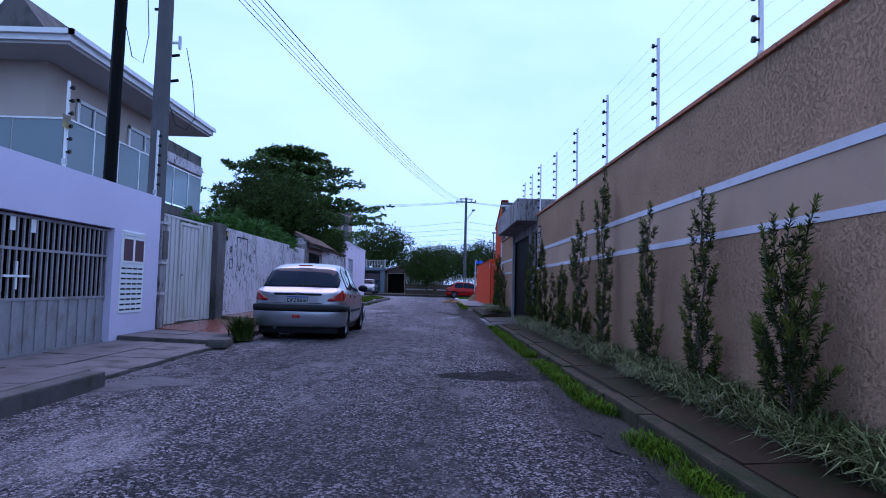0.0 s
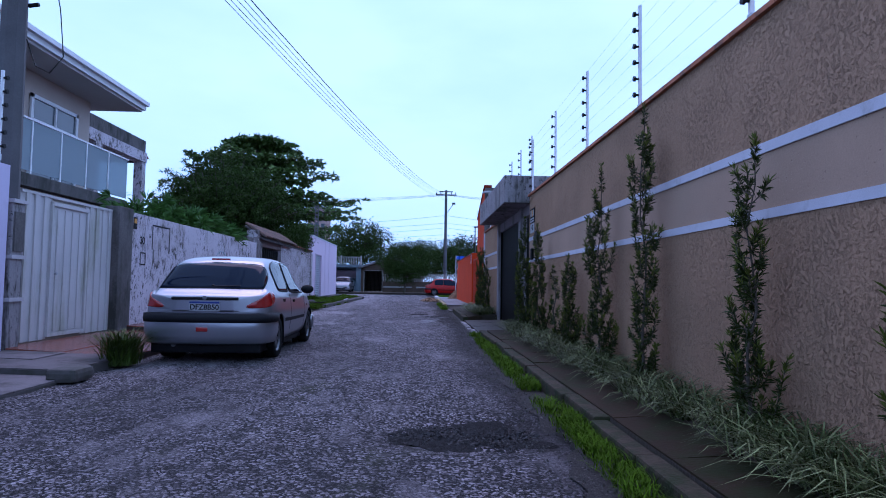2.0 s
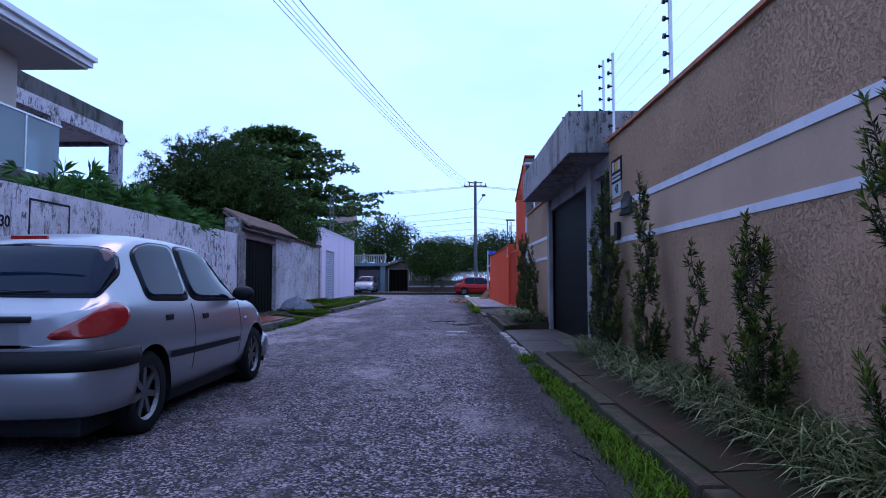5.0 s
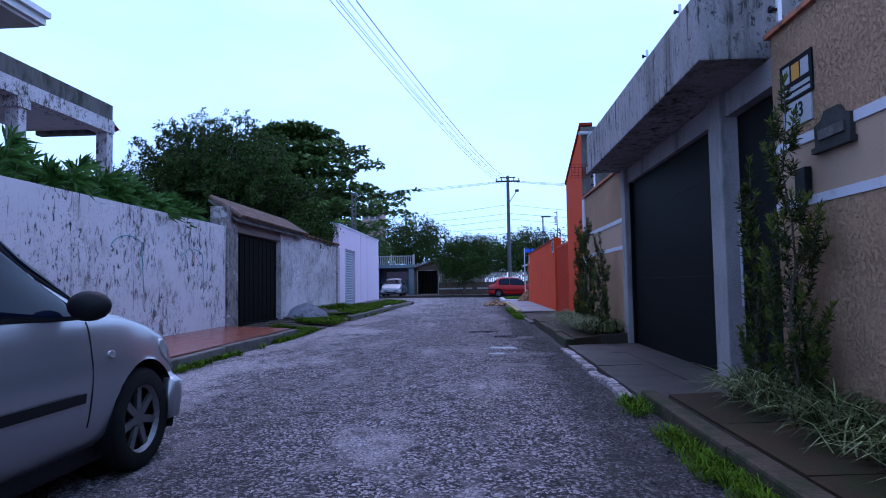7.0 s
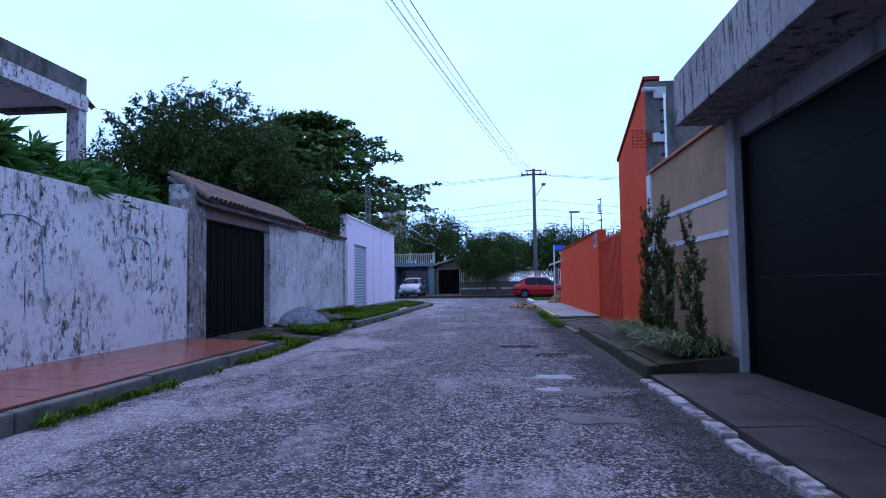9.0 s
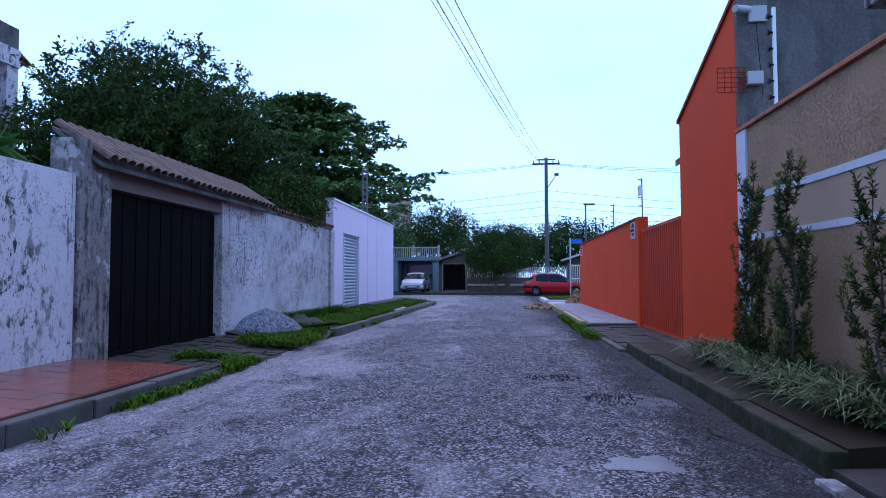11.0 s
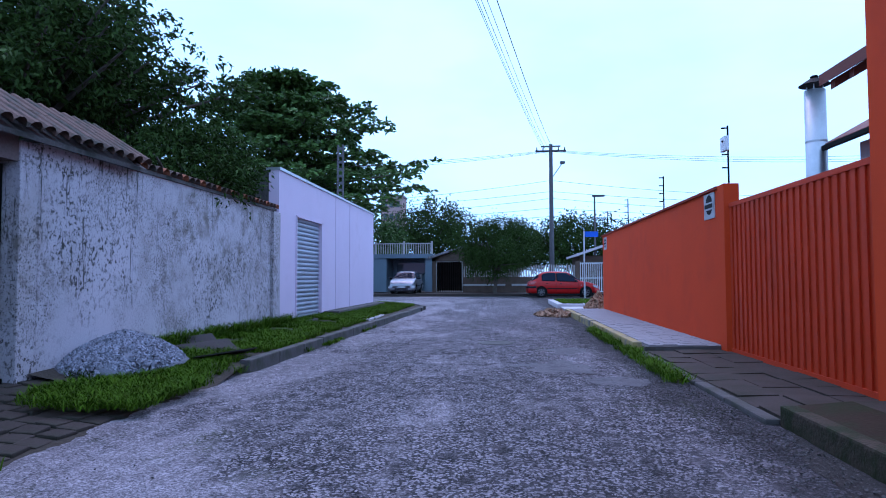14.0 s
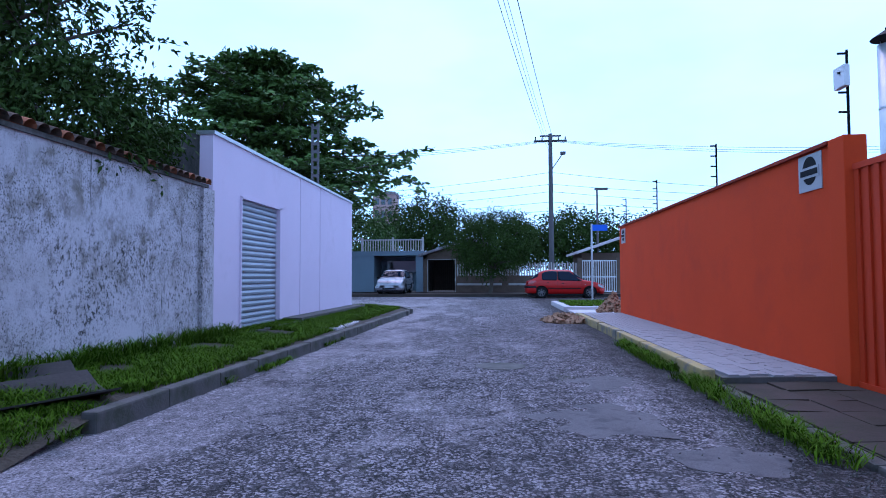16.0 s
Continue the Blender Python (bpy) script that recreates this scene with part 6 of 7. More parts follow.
M_SILVER = paint("silver_car_paint", (0.31, 0.31, 0.345), 0.7)
M_RED = material("red_car_paint", (0.36, 0.007, 0.005), 0.35, vary=0.08, bump=0, spec=0.3)
M_TYRE = material("tyre_rubber", (0.012, 0.012, 0.0125), 0.85, vary=0.3, scale=8, spec=0.1)
M_RIM = material("alloy_rim", (0.16, 0.16, 0.17), 0.4, 0.7, vary=0.2, scale=9)
M_CAR_GLASS = material("car_glass", (0.004, 0.008, 0.020), 0.02, 0.0, vary=0.1, bump=0, spec=0.14)
M_LIGHT_RED = material("red_lamp_lens", (0.30, 0.012, 0.010), 0.15, vary=0.15, scale=20, bump=0, spec=0.6, coat=0.5)
M_LIGHT_CLEAR = material("clear_lamp_lens", (0.30, 0.31, 0.33), 0.12, 0.3, vary=0.2, scale=20, bump=0, spec=0.7)
M_TRIM = material("black_car_trim", (0.008, 0.008, 0.010), 0.6, vary=0.2, scale=6, spec=0.2)
M_PLATE = material("plate_white", (0.36, 0.36, 0.38), 0.5, vary=0.05)
M_PLATE_BLUE = material("plate_blue", (0.02, 0.04, 0.22), 0.5, vary=0.05)
M_INK = material("dark_ink", (0.010, 0.010, 0.012), 0.6, vary=0.05, spec=0.08)


def spline(xs, ys, x):
    """Smooth curve through points (Catmull-Rom on uneven steps)."""
    xs, ys = np.array(xs, float), np.array(ys, float)
    m = np.gradient(ys, xs)
    i = np.clip(np.searchsorted(xs, x) - 1, 0, len(xs) - 2)
    h = xs[i + 1] - xs[i]
    t = np.clip((x - xs[i]) / h, 0, 1)
    return ((2 * t ** 3 - 3 * t ** 2 + 1) * ys[i] + (t ** 3 - 2 * t ** 2 + t) * h * m[i] + (-2 * t ** 3 + 3 * t ** 2) * ys[i + 1] + (t ** 3 - t ** 2) * h * m[i + 1])


def text_mesh(name, words, size, mat, parent, m, depth=0.002):
    cu = bpy.data.curves.new(name, "FONT")
    cu.body, cu.size, cu.extrude, cu.align_x, cu.align_y = words, size, depth, "CENTER", "CENTER"
    cu.offset = size * 0.022
    tmp = new(name, cu)
    dg = bpy.context.evaluated_depsgraph_get()
    me = bpy.data.meshes.new_from_object(tmp.evaluated_get(dg))
    bpy.data.objects.remove(tmp)
    me.materials.clear()
    me.materials.append(mat)
    ob = new(name, me)
    ob.parent = parent
    ob.matrix_basis = m
    return ob


def sweep(name, path, section, mat, parent, label=""):
    """A band along a plan path of (x, y), with a section of (outward, z)."""
    bm = bmesh.new()
    n = len(path)
    rings = []
    for i, p in enumerate(path):
        a, b = Vector(path[max(i - 1, 0)]), Vector(path[min(i + 1, n - 1)])
        d = (b - a).normalized()
        out = Vector((d.y, -d.x))
        rings.append([bm.verts.new((p[0] + out.x * o, p[1] + out.y * o, z)) for o, z in section])
    k = len(section)
    for r0, r1 in zip(rings, rings[1:]):
        for j in range(k):
            bm.faces.new((r0[j], r0[(j + 1) % k], r1[(j + 1) % k], r1[j]))
    for r in (rings[0], rings[-1]):
        bm.faces.new(r)
    bmesh.ops.recalc_face_normals(bm, faces=bm.faces)
    return part(name, bm, mat, parent, label, True)


def hatchback(at, turn, label, colour, L=3.83, W=1.65, T=1.43, base=2.44, rear_hub=0.62, wheel_r=0.29, plate="", glass_cut=0.0):
    """A five-door hatchback; local y runs from its tail at 0 to its nose at L."""
    car = thing("car", (0, 0, 0), label, "car")
    k = L / 3.83
    st = np.array([-0.075, -0.06, -0.02, 0.05, 0.14, 0.30, 0.55, 0.85, 1.3, 1.8, 2.15, 2.5, 2.85, 3.1, 3.4, 3.65, 3.78, 3.83]) * k
    belt = np.array([0.83, 0.86, 0.89, 0.915, 0.935, 0.94, 0.94, 0.935, 0.92, 0.905, 0.90, 0.895, 0.885, 0.86, 0.79, 0.69, 0.60, 0.52])
    roof = np.array([0.845, 0.875, 0.905, 0.935, 0.985, 1.15, 1.36, T - 0.025, T, T - 0.01, T - 0.05, 1.20, 0.965, 0.905, 0.835, 0.725, 0.62, 0.53])
    wide = np.array([0.46, 0.66, 0.86, 0.945, 0.975, 0.99, 1.0, 1.0, 1.0, 1.0, 1.0, 1.0, 0.995, 0.985, 0.955, 0.90, 0.80, 0.66]) * W / 2
    low = np.array([0.50, 0.44, 0.38, 0.33, 0.29, 0.26, 0.23, 0.21, 0.20, 0.20, 0.20, 0.20, 0.20, 0.21, 0.22, 0.24, 0.27, 0.32])
    rx = np.array([0.88, 0.87, 0.86, 0.83, 0.80, 0.76, 0.72, 0.70, 0.69, 0.69, 0.69, 0.72, 0.78, 0.84, 0.86, 0.86, 0.86, 0.86])
    NU, SEC = 96, []
    us = np.concatenate([np.linspace(-0.075 * k, 0.3, 22, endpoint=False), np.linspace(0.3, L - 0.3, 66, endpoint=False), np.linspace(L - 0.3, L, 16)])
    kv = np.array([0, 1, 2, 3, 4, 5, 6, 7, 8, 9, 10.0])
    vs = np.linspace(0, 10, 51)
    for y in us:
        b, r, w, lo, q = (spline(st, a, y) for a in (belt, roof, wide, low, rx))
        g = max(r - b, 0.0)
        px = np.array([0, 0.72 * w, 0.90 * w, 0.965 * w, 1.0 * w, 0.985 * w, 0.945 * w, (0.945 + (q - 0.945) * 0.55) * w, q * w, q * 0.62 * w, 0])
        pz = np.array([lo, lo, lo + 0.05, lo + 0.16, (lo + b) * 0.5 + 0.04, b - 0.14, b, b + 0.55 * g, b + 0.90 * g, b + 0.985 * g, b + g + 0.004])
        SEC.append(np.stack([spline(kv, px, vs), np.full(51, y), spline(kv, pz, vs)], 1))
    S = np.array(SEC)
    hubs = (rear_hub * k, (rear_hub + base))

    du, dv = np.gradient(S, axis=0), np.gradient(S, axis=1)
    NORM = np.cross(du, dv)
    NORM /= np.maximum(np.linalg.norm(NORM, axis=2, keepdims=True), 1e-9)
    way = np.sign(((S - np.array([0, L / 2, 0.7])) * NORM).sum(2, keepdims=True))
    NORM *= np.where(way == 0, 1, way)
    ARCH = wheel_r + 0.05

    def surface(name, mat, keep, off=0.0, label="", parent=car, arches=False):
        """The faces of the shell that are kept; the wheel openings are cut to clean circles."""
        bm = bmesh.new()
        d = S + NORM * off
        cutaway = np.zeros(S.shape[:2], bool)
        if arches:
            for h in hubs:
                ry, rz = S[:, :, 1] - h, S[:, :, 2] - wheel_r
                r = np.hypot(ry, rz)
                hit = (r < ARCH) & (S[:, :, 0] > 0.5 * W / 2)
                cutaway |= hit
                above = hit & (rz >= 0)
                grow = np.where(above, ARCH / np.maximum(r, 1e-6), 1.0)
                d[:, :, 1], d[:, :, 2] = d[:, :, 1] + ry * (grow - 1), d[:, :, 2] + rz * (grow - 1)
                beside = np.where(ry < 0, -1, 1) * np.sqrt(np.maximum(ARCH ** 2 - rz ** 2, 0))
                d[:, :, 1] = np.where(hit & (rz < 0), h + beside, d[:, :, 1])
        for sgn in (1, -1):
            grid = {}
            for i in range(len(us) - 1):
                for j in range(50):
                    y, v = (us[i] + us[i + 1]) / 2, (vs[j] + vs[j + 1]) / 2
                    c = (S[i, j] + S[i + 1, j + 1]) / 2
                    if not keep(y, v, c, sgn) or cutaway[i:i + 2, j:j + 2].all():
                        continue
                    q = []
                    for a, b in ((i, j), (i + 1, j), (i + 1, j + 1), (i, j + 1)):
                        if (a, b) not in grid:
                            p = d[a, b]
                            grid[a, b] = bm.verts.new((sgn * p[0], p[1], p[2]))
                        q.append(grid[a, b])
                    bm.faces.new(q if sgn > 0 else q[::-1])
        bmesh.ops.remove_doubles(bm, verts=bm.verts, dist=0.0004)
        bmesh.ops.recalc_face_normals(bm, faces=bm.faces)
        return part(name, bm, mat, parent, label, True)

    def lens(name, mat, shape, off, sgn=1, power=4.0, label="", parent=car):
        """A smooth rounded piece laid on the shell; shape gives (y, v) for a and b between -1 and 1."""
        bm, rings, turns = bmesh.new(), [], 44
        for r in list(np.linspace(0.12, 1.0, 8)) + [1.0]:
            ring = []
            lift = off if len(rings) < 8 else -0.006
            for th in np.linspace(0, 2 * math.pi, turns, endpoint=False):
                c, q = math.cos(th), math.sin(th)
                a, b = r * math.copysign(abs(c) ** (2 / power), c), r * math.copysign(abs(q) ** (2 / power), q)
                y, v = shape(a, b)
                side = sgn
                if v > 10:
                    v, side = 20 - v, -sgn
                fi, fj = float(np.interp(y, us, np.arange(len(us)))), min(v * 5, 49.999)
                i, j = min(int(fi), len(us) - 2), int(fj)
                s, t = fi - i, fj - j
                p = sum(wt * (S[m] + NORM[m] * lift) for wt, m in (((1 - s) * (1 - t), (i, j)), (s * (1 - t), (i + 1, j)), ((1 - s) * t, (i, j + 1)), (s * t, (i + 1, j + 1))))
                ring.append(bm.verts.new((side * p[0], p[1], p[2])))
            rings.append(ring)
        bm.faces.new(rings[0])
        for r0, r1 in zip(rings, rings[1:]):
            for m in range(turns):
                bm.faces.new((r0[m], r0[(m + 1) % turns], r1[(m + 1) % turns], r1[m]))
        bmesh.ops.recalc_face_normals(bm, faces=bm.faces)
        return part(name, bm, mat, parent, label, True)

    body = surface("body", colour, lambda y, v, c, s: True, arches=True)
    cap = bmesh.new()
    ring = [cap.verts.new((p[0], p[1], p[2])) for p in S[0]] + [cap.verts.new((-p[0], p[1], p[2])) for p in S[0][-2:0:-1]]
    cap.faces.new(ring)
    part("tailgate", cap, colour, car)
    cap = bmesh.new()
    ring = [cap.verts.new((p[0], p[1], p[2])) for p in S[-1]] + [cap.verts.new((-p[0], p[1], p[2])) for p in S[-1][-2:0:-1]]
    cap.faces.new(ring)
    part("nose", cap, colour, car)
    for piece, mat, grow, off in (("window_seal", M_TRIM, 1.0, 0.004), ("rear_window", M_CAR_GLASS, 0.92, 0.008)):
        lens(piece, mat, lambda a, b: ((0.345 + 0.20 * b * grow) * k, 10 + 3.05 * a * grow), off, 1, 5.0)
        lens(piece.replace("rear_window", "windscreen"), mat, lambda a, b: ((2.53 + 0.32 * b * grow) * k, 10 + 2.85 * a * grow), off, 1, 5.0)
    for sgn in (1, -1):
        for piece, mat, grow, off in (("window_seal", M_TRIM, 1.0, 0.004), ("side_window", M_CAR_GLASS, 0.90, 0.008)):
            for y0, half in ((1.07, 0.39), (2.07, 0.60)):
                def pane(a, b):
                    y = y0 + half * a * (grow + 0.03 if grow < 1 else 1)
                    top = 1.85 - 1.1 * max(0, 0.95 - y) - 2.3 * max(0, y - 2.1)
                    return y * k, 6.05 + top * (0.5 + 0.5 * b * grow)
                lens(piece, mat, pane, off, sgn, 7.0)
        lens("tail_light", M_LIGHT_RED, lambda a, b: ((0.16 + 0.22 * a) * k, 5.42 + 0.16 * a + 0.66 * b * (1 - 0.22 * a * a)), 0.012, sgn, 2.6, "red almond-shaped tail lamp")
        lens("headlight", M_LIGHT_CLEAR, lambda a, b: ((3.60 + 0.15 * a) * k, 5.40 + 0.50 * b), 0.008, sgn, 2.4, "clear swept headlamp")
        lens("side_marker", M_LIGHT_CLEAR, lambda a, b: ((2.83 + 0.030 * a) * k, 4.75 + 0.13 * b), 0.010, sgn, 2.2, "small clear side indicator")
        surface("side_moulding", M_TRIM, lambda y, v, c, s, g=sgn: s == g and 1.0 * k < y < 2.62 * k and 3.55 < v < 3.85, 0.012, "black rubbing strip")
        for seam in (1.47, 2.66):
            lens("door_seam", M_TRIM, lambda a, b: ((seam + 0.006 * a) * k, 4.5 + 1.5 * b), 0.002, sgn, 8.0)
        for yy in (0.98, 1.72):
            i = int(np.argmin(abs(us - yy * k)))
            p = S[i, 26]
            part("door_handle", boxes((sgn * p[0] - 0.012, sgn * p[0] + 0.012, p[1] - 0.06, p[1] + 0.06, p[2] - 0.022, p[2] + 0.022), bevel=0.008), M_TRIM, car, "dark door pull")
        mir = bmesh.new()
        bmesh.ops.create_uvsphere(mir, u_segments=14, v_segments=8, radius=1.0, matrix=Matrix.LocRotScale((sgn * (W / 2 + 0.06), 2.52 * k, 0.975), None, (0.11, 0.065, 0.075)))
        part("mirror", mir, M_TRIM, car, "black door mirror", True)
        for h in hubs:
            hx = sgn * (W / 2 - 0.115)
            wh = thing("wheel", (hx, h, wheel_r))
            wh.parent = car
            bm = bmesh.new()
            prof = [(wheel_r * 0.66, -0.085), (wheel_r * 0.92, -0.09), (wheel_r, -0.06), (wheel_r, 0.06), (wheel_r * 0.92, 0.088), (wheel_r * 0.66, 0.08)]
            rings = [[bm.verts.new((sgn * o, r * math.cos(a), r * math.sin(a))) for r, o in prof] for a in np.linspace(0, 2 * math.pi, 32, endpoint=False)]
            for a in range(32):
                for j in range(5):
                    bm.faces.new((rings[a][j], rings[a][j + 1], rings[(a + 1) % 32][j + 1], rings[(a + 1) % 32][j]))
            part("tyre", bm, M_TYRE, wh, "", True)
            bm = bmesh.new()
            rod(bm, (sgn * 0.0, 0, 0), (sgn * 0.01, 0, 0), wheel_r * 0.66, None, 28)
            part("disc", bm, M_TRIM, wh)
            bm = bmesh.new()
            rod(bm, (sgn * 0.01, 0, 0), (sgn * 0.055, 0, 0), wheel_r * 0.17, None, 16)
            for a in range(7):
                m = Matrix.Rotation(2 * math.pi * a / 7, 4, "X") @ Matrix.LocRotScale((sgn * 0.045, 0, wheel_r * 0.40), None, (0.02, wheel_r * 0.15, wheel_r * 0.52))
                bmesh.ops.create_cube(bm, size=1, matrix=m)
            outer = [(wheel_r * 0.60, 0.05), (wheel_r * 0.67, 0.075), (wheel_r * 0.67, 0.03)]
            rings = [[bm.verts.new((sgn * o, r * math.cos(a), r * math.sin(a))) for r, o in outer] for a in np.linspace(0, 2 * math.pi, 28, endpoint=False)]
            for a in range(28):
                for j in range(2):
                    bm.faces.new((rings[a][j], rings[a][j + 1], rings[(a + 1) % 28][j + 1], rings[(a + 1) % 28][j]))
            part("rim", bm, M_RIM, wh, "spoked wheel rim")
            bm = bmesh.new()
            prev = None
            for a in np.linspace(-0.35, math.pi + 0.35, 30):
                c, q = math.cos(a), math.sin(a)
                cur = [bm.verts.new((hx + sgn * o, h + ARCH * c, wheel_r + ARCH * q)) for o in (-0.16, 0.095)]
                if prev:
                    bm.faces.new((prev[0], prev[1], cur[1], cur[0]))
                prev = cur
            part("wheel_well", bm, M_TRIM, car, "black wheel well", True)
            part("arch_liner", rod(bmesh.new(), (hx - sgn * 0.16, h, wheel_r), (hx - sgn * 0.11, h, wheel_r), wheel_r + 0.05, None, 24), M_TRIM, car)
    hw = W / 2
    tail = [(-hw - 0.005, 0.42), (-hw - 0.012, 0.22), (-hw * 0.97, 0.05), (-hw * 0.86, -0.06), (-hw * 0.5, -0.125), (0, -0.145), (hw * 0.5, -0.125), (hw * 0.86, -0.06), (hw * 0.97, 0.05), (hw + 0.012, 0.22), (hw + 0.005, 0.42)]
    fit = lambda xs: spline(np.arange(len(tail)), [p[xs] for p in tail], np.linspace(0, len(tail) - 1, 41))
    path = list(zip(fit(0), fit(1)))
    sweep("rear_bumper", path, [(-0.08, 0.25), (-0.01, 0.27), (0.004, 0.36), (0.020, 0.42), (0.022, 0.50), (0.015, 0.61), (-0.06, 0.66)], colour, car)
    sweep("bumper_strip", path, [(-0.02, 0.540), (0.032, 0.545), (0.040, 0.59), (0.032, 0.655), (-0.04, 0.668)], M_TRIM, car, "black bumper strip")
    front = [(-x * (0.985 - 0.10 * max(0, min(1, (0.25 - y) / 0.3))), L - 0.09 - y * 0.55) for x, y in path]
    sweep("front_bumper", front, [(-0.05, 0.22), (0.0, 0.24), (0.015, 0.36), (0.015, 0.46), (-0.06, 0.52)], colour, car)
    part("front_grille", boxes((-0.42, 0.42, L - 0.03, L + 0.012, 0.27, 0.36), bevel=0.01), M_TRIM, car, "black lower grille")
    part("underbody", boxes((-hw * 0.86, hw * 0.86, 0.0, L - 0.12, 0.13, 0.28), bevel=0.03), M_TRIM, car)
    part("reflector", boxes((-0.075, 0.075, -0.180, -0.15, 0.425, 0.485), bevel=0.012), M_LIGHT_RED, car, "red fog lamp")
    part("plate_recess", boxes((-0.44, 0.44, -0.098, -0.02, 0.84, 0.88), bevel=0.015), M_TRIM, car, "black tailgate grip bar")
    part("badge", rod(bmesh.new(), (0, -0.108, 0.87), (0, -0.09, 0.87), 0.028), M_RIM, car, "round chrome badge")
    if plate:
        pl = part("number_plate", boxes((-0.2, 0.2, -0.098, -0.05, 0.692, 0.822), bevel=0.004), M_PLATE, car, "white plate with dark letters and a blue top edge")
        part("plate_band", boxes((-0.197, 0.197, -0.1005, -0.0975, 0.795, 0.820)), M_PLATE_BLUE, pl)
        text_mesh("plate_text", plate, 0.098, M_INK, pl, pose(0, -0.0995, 0.743, 90, 0, 0))
    else:
        pl = part("number_plate", boxes((-0.2, 0.2, L + 0.004, L + 0.020, 0.38, 0.50), bevel=0.004), M_PLATE, car)
    wip = bmesh.new()
    rod(wip, (0.02, 0.16, 1.02), (0.40, 0.155, 1.035), 0.010, 0.006, 6)
    rod(wip, (0.02, 0.17, 1.02), (0.02, 0.20, 1.03), 0.025, 0.025, 8)
    part("rear_wiper", wip, M_TRIM, car)
    part("brake_light", boxes((-0.13, 0.13, 0.555 * k, 0.575 * k, T - 0.075, T - 0.05)), M_LIGHT_RED, car, "high red brake lamp")
    part("exhaust", rod(bmesh.new(), (-0.42, -0.02, 0.24), (-0.42, 0.4, 0.26), 0.032), M_RIM, car)
    car.matrix_basis = pose(*at, 0, 0, turn)
    return car


hatchback((-2.57, 11.76, 0.0), 0.0, "silver five-door hatchback parked facing away at the kerb", M_SILVER, 3.74, 1.69, 1.47, 2.44, 0.70, 0.295, plate="DFZ8B50")
hatchback((0.98, 60.2, -0.015), -90, "red five-door hatchback parked on the cross street", M_RED, 4.06, 1.73, 1.52, 2.59, 0.66, 0.31)
hatchback((-6.9, 65.6, 0.15), 180, "silver car parked nose-out before the grey house", M_SILVER, 4.2, 1.70, 1.45, 2.5, 0.7, 0.30)

# ---- far side of the cross street ----
M_GREYBLUE = material("grey_blue_paint", (0.15, 0.20, 0.24), 0.8, vary=0.12, scale=1, fine=60, bump=0.1)
M_BROWN = material("brown_brick_wall", (0.11, 0.075, 0.055), 0.9, vary=0.3, scale=3, fine=30, bump=0.3)
M_PICKET = material("grey_pickets", (0.42, 0.40, 0.38), 0.7, vary=0.2, scale=3)
M_BLUE_SIGN = material("blue_sign_paint", (0.015, 0.10, 0.55), 0.5, vary=0.08, scale=4)
kerb = structure("pavement_far", boxes((-60, 60, 61.5, 64.5, -0.05, 0.15)), M_SLAB, "far pavement of the cross street", "pavement")
grey = thing("grey_house", (-7.2, 62.6, 0.15), "small grey-blue house with a balustraded roof terrace", "house")
part("wall", boxes((-4.4, -1.2, 0, 5, 0, 2.5), (1.45, 1.9, 0, 5, 0, 2.5), (-1.2, 1.45, 2.6, 5, 0, 2.5)), M_GREYBLUE, grey)
part("roof_slab", boxes((-4.5, 2.0, -0.1, 5.1, 2.28, 2.55)), M_GREYBLUE, grey)
part("door", boxes((-0.9, 0.9, 2.52, 2.6, 0.0, 1.9)), M_PICKET, grey, "pale carport door")
part("window", boxes((-0.9, 1.2, 2.50, 2.56, 1.2, 2.0)), M_WINDOW, grey)
for k in range(24):
    x = -1.9 + k * 0.16
    part("baluster", boxes((x - 0.025, x + 0.025, 0.0, 0.05, 2.55, 3.25)), M_PICKET, grey)
part("handrail", boxes((-4.4, 1.95, -0.02, 0.07, 3.23, 3.3)), M_PICKET, grey)
for x in (-1.95, 0.0, 1.9):
    part("rail_post", boxes((x - 0.06, x + 0.06, -0.03, 0.08, 2.55, 3.42)), M_PICKET, grey)
brown = thing("brown_house", (-3.6, 62.8, 0.15), "low brown house with a dark arched carport", "house")
part("wall", boxes((-1.75, -1.45, 0, 5, 0, 2.3), (0.35, 4.2, 0, 5, 0, 2.3), (-1.45, 0.35, 4, 5, 0, 2.3)), M_BROWN, brown)
bm = bmesh.new()
prism(bm, [(-1.95, 2.2), (1.3, 3.25), (4.4, 2.2), (4.4, 2.34), (1.3, 3.40), (-1.95, 2.34)], "y", -0.4, 5.2)
part("roof", bm, M_CONCRETE, brown, "low pitched grey roof")
bm = bmesh.new()
prism(bm, [(-1.75, 2.05), (4.2, 2.05), (4.2, 2.25), (1.3, 3.22), (-1.75, 2.25)], "y", 0.0, 0.15)
part("gable", bm, M_BROWN, brown)
for k in range(15):
    part("gate_bar", boxes((-1.42 + k * 0.125, -1.39 + k * 0.125, 0.1, 0.13, 0, 2.0)), M_BLACK_METAL, brown)
part("gate_frame", boxes((-1.46, -1.40, 0.05, 0.15, 0, 2.05), (0.30, 0.36, 0.05, 0.15, 0, 2.05), (-1.46, 0.36, 0.05, 0.15, 2.0, 2.07)), M_PICKET, brown)
front_wall = thing("front_wall", (0.6, 61.4, 0.15), "low brown garden wall with a pale picket fence on top", "wall", kind="structure")
part("base", boxes((-3.7, 3.7, -0.1, 0.1, 0, 1.0)), M_BROWN, front_wall)
part("ledge", boxes((-3.7, -1.0, -0.13, -0.1, 0.42, 0.54), (-0.6, 3.7, -0.13, -0.1, 0.42, 0.54)), M_PICKET, front_wall)
